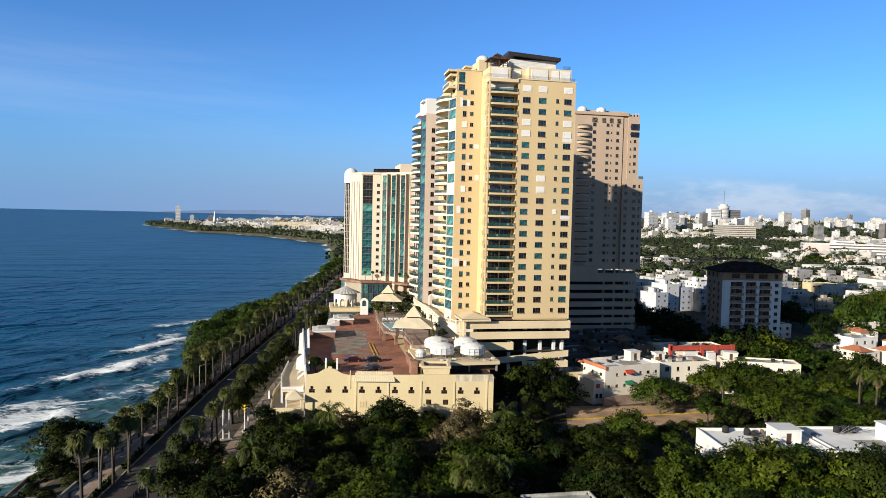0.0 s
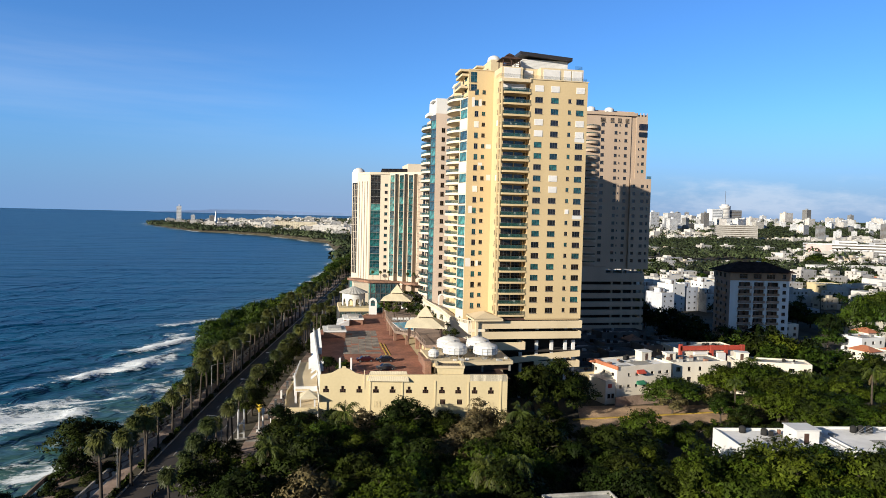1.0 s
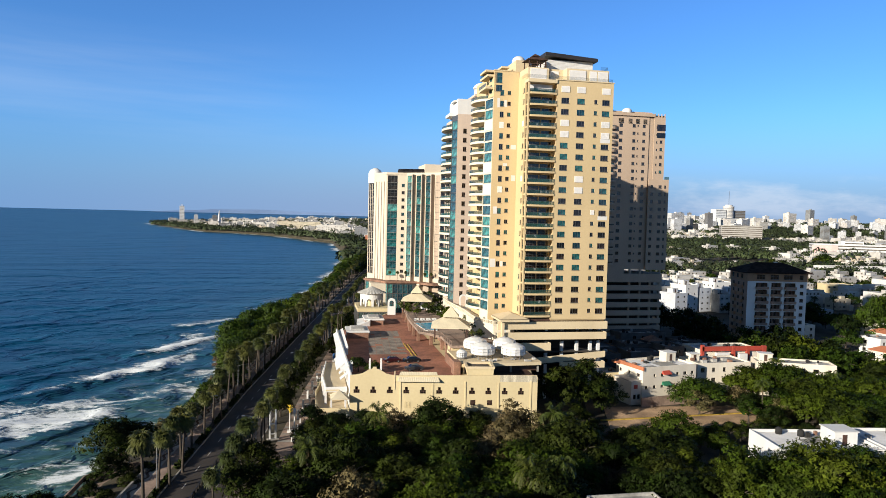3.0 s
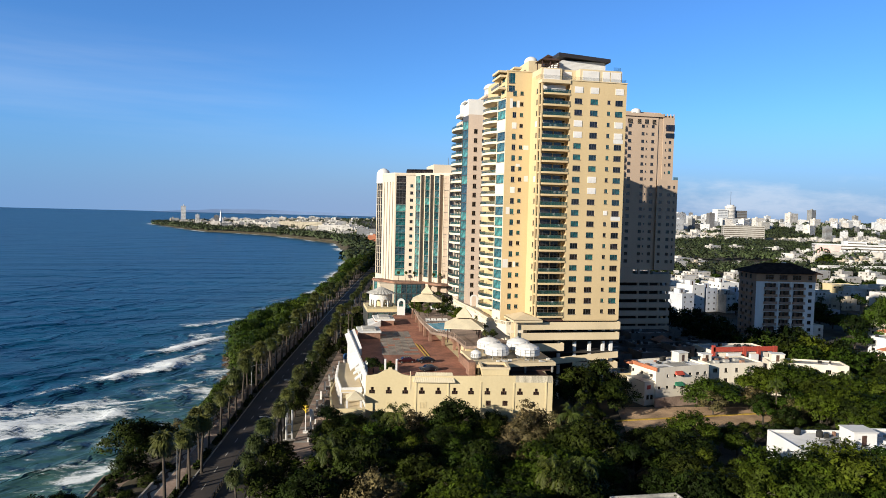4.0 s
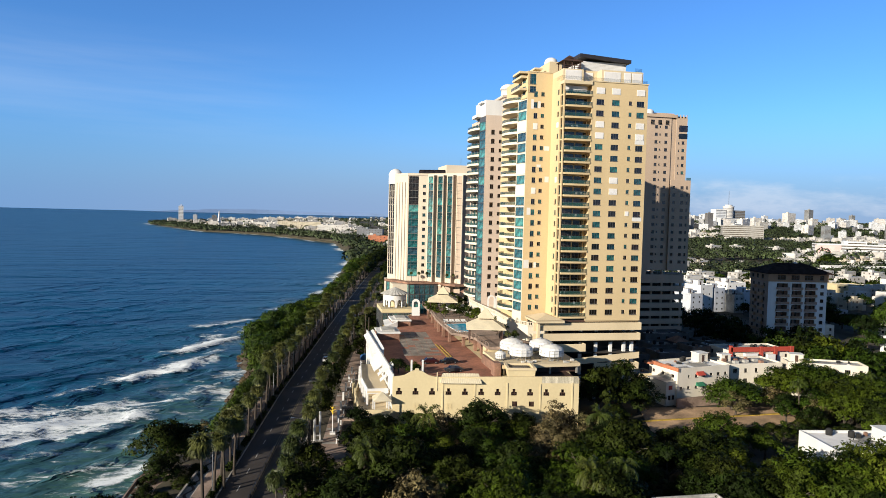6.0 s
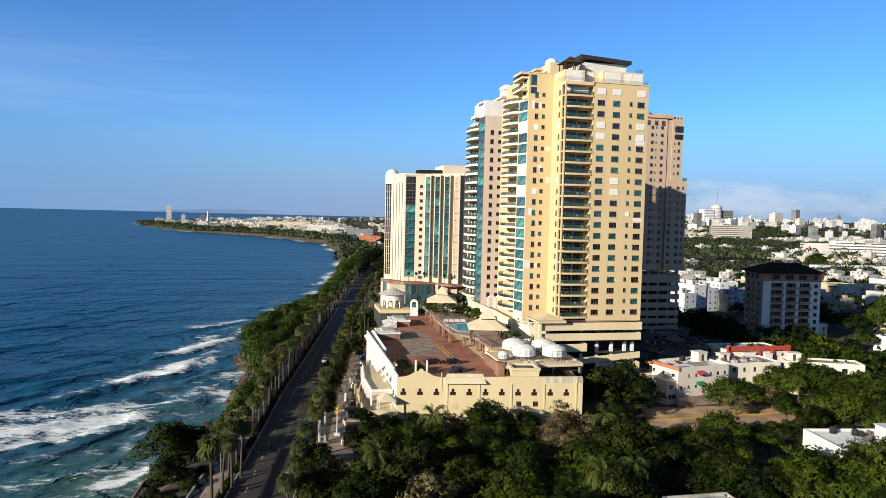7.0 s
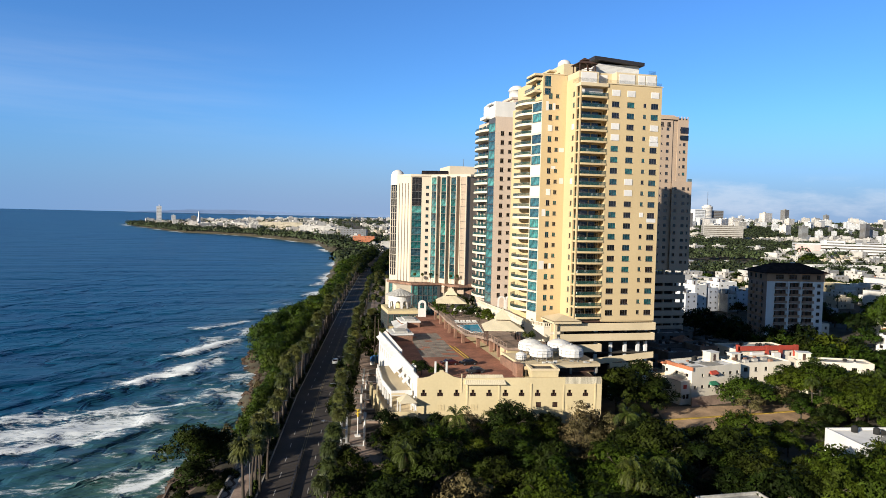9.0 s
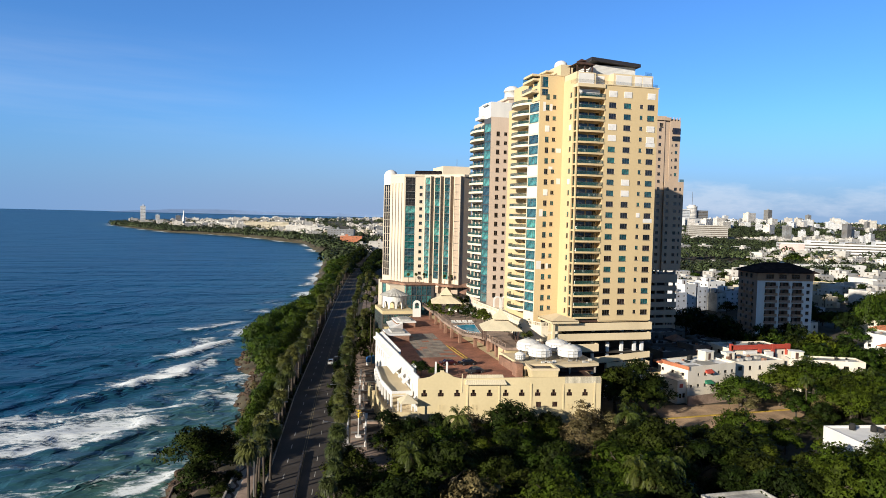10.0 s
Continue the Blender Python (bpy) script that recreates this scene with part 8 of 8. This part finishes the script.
LOWK = [low_kind(1, 12, 10, 2, FARWALL, 3), low_kind(2, 16, 11, 3, FARWALL, 4), low_kind(3, 22, 12, 3, FARWALL, 6), low_kind(4, 10, 9, 2, FARTAN, 3), low_kind(5, 18, 10, 4, FARWALL, 5), low_kind(6, 26, 12, 2, FARTAN, 6)]
for k, g in enumerate(LOWK):
    g.matrix_basis = pose(560 + 34 * k, 640 - 12 * k, float(land_z(np.array(560.0 + 34 * k), np.array(640.0 - 12 * k))), 0, 0, 10)
BIG = [town_kind(11, 24, 16, 12, SKYWHITE, "distant white apartment tower", "apartment_block", 7, 4, 3.1, category="block"), town_kind(12, 18, 16, 15, FARGREY, "distant grey tower with window bands", "apartment_block", 5, 4, 3.1, True, "block"),
       town_kind(13, 40, 18, 9, SKYWHITE, "distant broad white apartment block", "apartment_block", 12, 4, 3.1, category="block"), town_kind(14, 30, 18, 11, FARWALL, "distant pale apartment block", "apartment_block", 9, 4, 3.1, category="block")]
used = []
spots0 = [(250, 372), (268, 380), (286, 372), (300, 356), (262, 352), (278, 410)]
for g, (x, y) in zip(TOWN, spots0):
    g.matrix_basis = pose(x, y, 0, 0, 0, 10)
    used.append((x, y, 12))
for g, (x, y) in zip(BIG, [(735, 1385), (1456, 1804), (880, 1560), (1300, 1690)]):
    g.matrix_basis = pose(x, y, float(land_z(np.array(x), np.array(y))), 0, 0, 12)
    used.append((x, y, 30))
WOODS = [(430, 560, 150, 50, 1), (620, 930, 190, 120, 1), (470, 760, 130, 60, 1), (820, 900, 180, 50, 1), (1150, 1350, 300, 90, 1), (500, 1000, 160, 60, 1), (900, 1250, 120, 80, 1)]


def in_wood(x, y):
    return any(((x - a) / c) ** 2 + ((y - b) / d) ** 2 < 1 for a, b, c, d, _ in WOODS)


def free(x, y, r):
    return all(math.hypot(x - a, y - c) > r + b for a, c, b in used)


HEAP = []


def heap(kinds, x, y, turn, size, s=1.0):
    """Notes a house too far off to pick out; all of them are joined below."""
    z = float(land_z(np.array(x), np.array(y)))
    HEAP.append((random.Random(int(x * 3 + y)).choice(LOWK), pose(x, y, z, 0, 0, turn) @ Matrix.Diagonal((s, s, s, 1))))
    used.append((x, y, size))


def join_heap(name, items, label, category):
    verts, faces, mats, slots, base = [], [], [], [], 0
    for g, m in items:
        for o in g.children:
            me = o.data
            n = len(me.vertices)
            co = np.empty(n * 3)
            me.vertices.foreach_get("co", co)
            M = np.array(m @ o.matrix_basis)
            verts.append(co.reshape(-1, 3) @ M[:3, :3].T + M[:3, 3])
            k = me.materials[0]
            if k not in slots:
                slots.append(k)
            for p in me.polygons:
                faces.append([base + v for v in p.vertices])
                mats.append(slots.index(k))
            base += n
    me = bpy.data.meshes.new(name)
    me.from_pydata(np.concatenate(verts).tolist(), [], faces)
    for k in slots:
        me.materials.append(k)
    me.polygons.foreach_set("material_index", mats)
    return tagged(new(name, me), label, category, "", "stuff")


def settle(kinds, x, y, turn, size, s=1.0):
    z = float(land_z(np.array(x), np.array(y)))
    g = copy_thing(random.Random(int(x * 3 + y)).choice(kinds), pose(x, y, z, 0, 0, turn))
    if s != 1.0:
        g.matrix_basis = g.matrix_basis @ Matrix.Diagonal((s, s, s, 1))
    used.append((x, y, size))
    return g


# landmarks inland
off = town_kind(31, 70, 22, 8, FARWALL, "broad cream office block with ribbon windows", "office_block", 10, 4, 3.6, True, "block")
off.matrix_basis = pose(768, 1134, float(land_z(np.array(768.0), np.array(1134.0))), 0, 0, -24)
used.append((768, 1134, 50))
lng = town_kind(32, 150, 24, 4, SKYWHITE, "long white institutional building", "school_building", 30, 5, 3.8, True, "building")
lng.matrix_basis = pose(715, 772, 9, 0, 0, -26)
used.append((715, 772, 75))
MURAL = material("faded_pink_paint", (0.950, 0.640, 0.6000), 0.85, var=0.1, size=9)
boxpart("pink_wall", MURAL, lng, -77, -12.6, 0, -46, -12.1, 14.0, label="pink mural wall with a faded picture")
for x0, x1, y0, y1, zt in ((-40, -14, -4, 11.6, 19.5), (4, 30, -8, 11.6, 18.2), (44, 70, -2, 11.6, 20.5)):
    wg = boxpart("wing", SKYWHITE, lng, x0, y0, 15.3, x1, y1, zt)
    boxpart("window_band", DARKIN, wg, x0 + 1, y0 - 0.05, 16.2, x1 - 1, y0 + 0.02, 17.6)
cyl = thing("office_tower", "distant round tower with a mast and two square wings", "tower", pose(1038, 1580, 36))
bm = bmesh.new()
lathe(bm, [(13, -5), (13, 52), (14, 52), (14, 54), (9, 54), (9, 58), (0.01, 58)], 28)
part("drum", bm, FARWALL, cyl)
for k in range(15):
    bm = bmesh.new()
    lathe(bm, [(13.1, 3.4 * k), (13.25, 3.4 * k), (13.25, 3.4 * k + 1.4), (13.1, 3.4 * k + 1.4)], 28)
    part("window_band", bm, FARGREY, cyl)
for nm, x0, y0, x1, y1, zt, mt in (("wing", -42, -10, -13, 12, 46, SKYWHITE), ("wing", 13, -6, 44, 14, 44, FARGREY), ("low_wing", -40, -30, 10, -13.2, 24, SKYWHITE)):
    wg = boxpart(nm, mt, cyl, x0, y0, -5, x1, y1, zt)
    for k in range(int(zt / 4)):
        boxpart("window_band", FARGREY if mt == SKYWHITE else DARKIN, wg, x0 + 1.5, y0 - 0.15, 2 + 4 * k, x1 - 1.5, y0 + 0.05, 3.6 + 4 * k)
boxpart("mast", STEEL, cyl, -0.35, -0.35, 58, 0.35, 0.35, 92)
# towers on the inland skyline
r7 = random.Random(23)
for i in range(170):
    az, dist = radians(r7.uniform(24, 46)), r7.uniform(1450, 2700)
    x, y = dist * math.sin(az), dist * math.cos(az)
    if not free(x, y, 14):
        continue
    settle(BIG, x, y, r7.uniform(-30, 30), 18, r7.uniform(0.34, 0.78))
for x, y, k, s in ((1456, 1830, 1, 0.8), (1585, 1779, 1, 0.8), (1100, 1720, 1, 0.7)):
    if free(x, y, 10):
        settle([BIG[k]], x, y, 8, 22, s)
# blue-white houses behind the apartment block
for x, y, W, D, H, t, mt in ((184, 338, 9, 12, 11, 16, BLUEWALL), (193.5, 344, 9, 12, 15, 14, WHITE), (204, 347, 8, 12, 13, 14, BLUEWALL), (213, 342, 7, 9, 10, 10, DIRTY), (221, 346, 12, 11, 11, 10, BLUEWALL), (204, 370, 13, 12, 13, 10, WHITE), (219, 374, 11, 10, 10, 12, CREAMHOUSE), (234, 380, 14, 11, 13, 8, WHITE), (240, 356, 12, 10, 9, 8, BLUEWALL), (188, 364, 12, 10, 12, 12, DIRTY)):
    flat_house(x, y, t, W, D, H, mt, "pale bluish white apartment house with small windows", roof=DIRTY if W != 9 else GREYROOF, cols=2 if W < 10 else 3, sides=W > 10, group="bluish houses", win=(1.3, 0.8), boxes=((3, 5, 4, 4, 2),))
    used.append((x + W / 2, y + D / 2, 12))
for g in [o for o in scene.objects if o.parent is None and o.name.startswith(("house", "apartment_block")) and o.location.y > 190]:
    used.append((g.location.x + 7, g.location.y + 5, 11))
# single buildings that stand out among the houses
for x, y, t, W, D, H, mt, lb in ((343.4, 416.4, -10, 18.6, 12, 8.7, LOWWALL, "cream yellow flat-roofed block with a long blank side"), (363, 414, -10, 30, 12, 8.0, CREAMHOUSE, "long cream flat-roofed building with a blank wall"), (454.5, 551, -6, 71, 16, 9.9, WHITE, "long bright white flat-roofed hall"),
                              (321, 614, -6, 27.8, 12, 7.1, WHITE, "white house with a row of arched openings"), (367, 611, 0, 27, 12, 6.7, CREAMHOUSE, "tan low building with a long balcony"), (246.6, 321, -2, 19.8, 9, 4.5, BLUEWALL, "low house under a blue roof"), (481, 648, -10, 26, 14, 9.0, DIRTY, "grey white hall with a plain wall"), (455.5, 500, -8, 20, 10, 5.5, ORANGE, "ochre low building with a flat roof")):
    h = flat_house(x, y, t, W, D, H, mt, lb, roof=BLUEPAINT if "blue" in lb else DIRTY, win=(1.6, 1.0), cols=5, sides=False, z=float(land_z(np.array(x), np.array(y))))
    for k in range(max(1, int(W / 16))):
        used.append((x + W * (k + 0.5) / max(1, int(W / 16)), y + 6, 12))
used += [(250, 275, 18), (275, 282, 18), (295, 292, 16), (280, 323, 14), (300, 323, 14), (262, 306, 14), (285, 306, 12), (245, 300, 10)]
# houses, row on row
count = 0
for i in range(9000):
    az, dist = radians(r7.uniform(23, 50)), 250 + 1350 * r7.random() ** 1.5
    x, y = dist * math.sin(az), dist * math.cos(az)
    if x < 140 or in_wood(x, y) or (x < 225 and y < 330) or (x < 266 and y < 302):
        continue
    if not free(x, y, 9.0 if dist < 700 else 11):
        continue
    if math.sin(x * 0.021 + 1) + math.sin(y * 0.017) < -1.0:
        continue
    (settle if dist < 385 else heap)(TOWN, x, y, r7.choice((8, 8, 98, -4, 14)), 9, r7.uniform(0.8, 1.15))
    count += 1
    if count > 620:
        break
# along the coast to the left
for i in range(2600):
    y = 640 + 2300 * r7.random() ** 1.2
    o = r7.uniform(45 if y < 1000 else 60, 520)
    x = float(coast_x(y)) + o
    if abs(x - float(road_x(min(y, 1000)))) < 26 or x > y * 0.35 + 60:
        continue
    if not free(x, y, 11):
        continue
    if math.sin(x * 0.03) + math.sin(y * 0.021) < -0.9:
        continue
    heap(TOWN, x, y, r7.choice((10, 20, -10, 100)), 11, r7.uniform(0.9, 1.5))
    count += 1
    if count > 960:
        break
for i in range(900):
    az, dist = radians(r7.uniform(-9, 47)), r7.uniform(2500, 4300)
    x, y = dist * math.sin(az), dist * math.cos(az)
    if x < float(coast_x(y)) + 60 or not free(x, y, 10):
        continue
    heap(TOWN, x, y, r7.uniform(-20, 30), 22, r7.uniform(0.9, 1.4))
join_heap("distant_houses", HEAP, "white and tan flat-roofed houses of the distant town", "town")
# landmarks on the headland
for x, y, k, s, wide in ((-418, 2390, 0, 1.5, 0.42), (-372, 2378, 0, 0.75, 0.7), (-282, 2140, 1, 0.62, 1.3)):
    g = settle([BIG[k]], x, y, 10, 20, s)
    g.matrix_basis = g.matrix_basis @ Matrix.Diagonal((wide, wide, 1, 1))
for x, y, W, D, st, mt, lb in ((-30, 1775, 110, 22, 5, FARTAN, "long pinkish waterfront building"), (-120, 1880, 60, 22, 4, FARWALL, "broad white waterfront building"), (45, 1560, 70, 20, 5, FARWALL, "tall white waterfront hotel"), (96, 1240, 46, 18, 6, FARGREY, "grey waterfront office block"), (98, 1100, 34, 16, 4, ORANGE, "orange brick waterfront building"), (122, 905, 48, 18, 4, FARWALL, "white low waterfront building"), (112, 800, 22, 18, 5, FARWALL, "white building beside the avenue")):
    g = town_kind(int(y), W, D, st, mt, lb, "waterfront_building", max(4, int(W / 5)), 3, 3.6, category="building")
    g.matrix_basis = pose(x, y, float(land_z(np.array(float(x)), np.array(float(y)))), 0, 0, -14)
bm = bmesh.new()
tube(bm, (0, 0, 0), (0, 0, 42), 6, 4, 0.8)
ob = solid("obelisk", bm, WHITE, "white obelisk on the headland", "obelisk")
ob.matrix_basis = pose(-243, 1920, 6)
# far trees
FARTREE = [tree_kind("far_tree", "green tree between the town houses", 41, 6.5, 6.0, 3.0, 16, 420, 0.75, LEAF), tree_kind("far_tree", "yellow-green tree between the town houses", 42, 6.0, 5.0, 3.0, 14, 380, 0.75, LEAF2, 0.25)]
FARTREE[0].matrix_basis, FARTREE[1].matrix_basis = pose(230, 318, 0), pose(300, 330, 0)
n = 0
for i in range(4000):
    az, dist = radians(r7.uniform(22, 50)), 260 + 800 * r7.random() ** 1.2
    x, y = dist * math.sin(az), dist * math.cos(az)
    if x < 135 or (x < 225 and y < 330) or in_wood(x, y):
        continue
    if all(math.hypot(x - a, y - c) > b * 0.75 + 2 for a, c, b in used):
        plant(FARTREE[n % 2], x, y, float(land_z(np.array(x), np.array(y))), r7.uniform(0.6, 1.25))
        n += 1
        if n > 210:
            break
n = 0
for i in range(3000):
    y = 560 + 900 * r7.random()
    x = float(coast_x(y)) + r7.uniform(8, 130)
    if abs(x - float(road_x(y))) < 9:
        continue
    if all(math.hypot(x - a, y - c) > b * 0.8 + 2 for a, c, b in used):
        plant(FARTREE[n % 2], x, y, float(land_z(np.array(x), np.array(y))), r7.uniform(0.7, 1.3))
        n += 1
        if n > 60:
            break


def canopy(name, spots_, label, size, leaf, count, mat):
    """Woodland seen from far: leafy clumps crown beside crown, one joined mesh."""
    r = np.random.RandomState(len(spots_))
    P = np.array(spots_)
    k = count
    c = np.repeat(np.arange(len(P)), k)
    d = r.normal(size=(len(c), 3))
    d[:, 2] = np.abs(d[:, 2])
    d /= np.linalg.norm(d, axis=1)[:, None]
    s = (size * r.uniform(0.7, 1.25, len(P)))[c][:, None]
    p = P[c] + d * s * np.array([1, 1, 0.95]) * r.uniform(0.8, 1.1, (len(c), 1))
    nrm = d + r.normal(size=d.shape) * 0.5
    nrm /= np.linalg.norm(nrm, axis=1)[:, None]
    u = np.cross(nrm, r.normal(size=d.shape))
    u /= np.linalg.norm(u, axis=1)[:, None]
    v = np.cross(nrm, u)
    L = leaf * r.uniform(0.7, 1.3, (len(c), 1))
    V = np.stack([p - u * L, p - v * L * 0.6, p + u * L, p + v * L * 0.6], 1).reshape(-1, 3)
    F = np.arange(len(V)).reshape(-1, 4)
    me = bpy.data.meshes.new(name)
    me.from_pydata(V.tolist(), [], F.tolist())
    me.materials.append(mat)
    soft = d + 0.4 * nrm
    soft /= np.linalg.norm(soft, axis=1)[:, None]
    me.normals_split_custom_set_from_vertices(np.repeat(soft, 4, 0).tolist())
    return tagged(new(name, me), label, "woodland", "", "stuff")


pts = []
for a, b, c, d, _ in WOODS:
    for i in range(int(c * d * 3.14 / 150)):
        x, y = r7.uniform(a - c, a + c), r7.uniform(b - d, b + d)
        if ((x - a) / c) ** 2 + ((y - b) / d) ** 2 < 1 and all(math.hypot(x - p, y - q) > s * 0.9 for p, q, s in used):
            pts.append((x, y, float(land_z(np.array(x), np.array(y))) + 4.0))
canopy("woodland", pts, "dense green city woodland of rounded crowns", 7.5, 1.25, 96, FARGREEN)
pts = []
for i in range(1500):
    az, dist = radians(r7.uniform(22, 48)), r7.uniform(900, 4200)
    x, y = dist * math.sin(az), dist * math.cos(az)
    if math.sin(x * 0.012) + math.sin(y * 0.015 + 2) > -0.3 and all(math.hypot(x - p, y - q) > s * 0.8 for p, q, s in used):
        pts.append((x, y, float(land_z(np.array(x), np.array(y))) + 3.0))
for i in range(1300):
    y = r7.uniform(1150, 3800)
    x = float(coast_x(y)) + 14 + 700 * r7.random() ** 2.0
    if x < y * 0.3 and all(math.hypot(x - p, y - q) > s * 0.8 for p, q, s in used):
        pts.append((x, y, float(land_z(np.array(x), np.array(y))) + 3.0))
for i in range(520):
    y = r7.uniform(700, 2380)
    x = float(coast_x(y)) + r7.uniform(4.5, 45)
    if all(math.hypot(x - p, y - q) > s * 0.7 for p, q, s in used) and (y > 1000 or abs(x - float(road_x(y))) > 12):
        pts.append((x, y, float(land_z(np.array(x), np.array(y))) + 2.0))
canopy("woodland", pts, "distant dark green trees between the town blocks", 9, 2.0, 44, FARGREEN)
# low ridge on the horizon; the blue of distance haze is painted into its colour
bm = bmesh.new()
prev = None
for i in range(60):
    a = radians(-12 + 66 * i / 59)
    x, y = 4780 * math.sin(a), 4780 * math.cos(a)
    h = 52 + 4 * math.sin(i * 0.33) + 3 * math.sin(i * 0.9 + 1) if i > 3 else 30 + 5 * i
    cur = (bm.verts.new((x, y, -20)), bm.verts.new((x, y, h)), bm.verts.new((x * 1.01, y * 1.01, h - 6)))
    if prev:
        bm.faces.new((prev[0], cur[0], cur[1], prev[1])), bm.faces.new((prev[1], cur[1], cur[2], prev[2]))
    prev = cur
HAZE = material("haze_painted_ridge", (0.250, 0.385, 0.660), 1.0, var=0.05, size=300, fine=10, bump=0)
solid("backdrop", bm, HAZE, "low ridge on the horizon with blue haze in its colour", "hills", "structure")
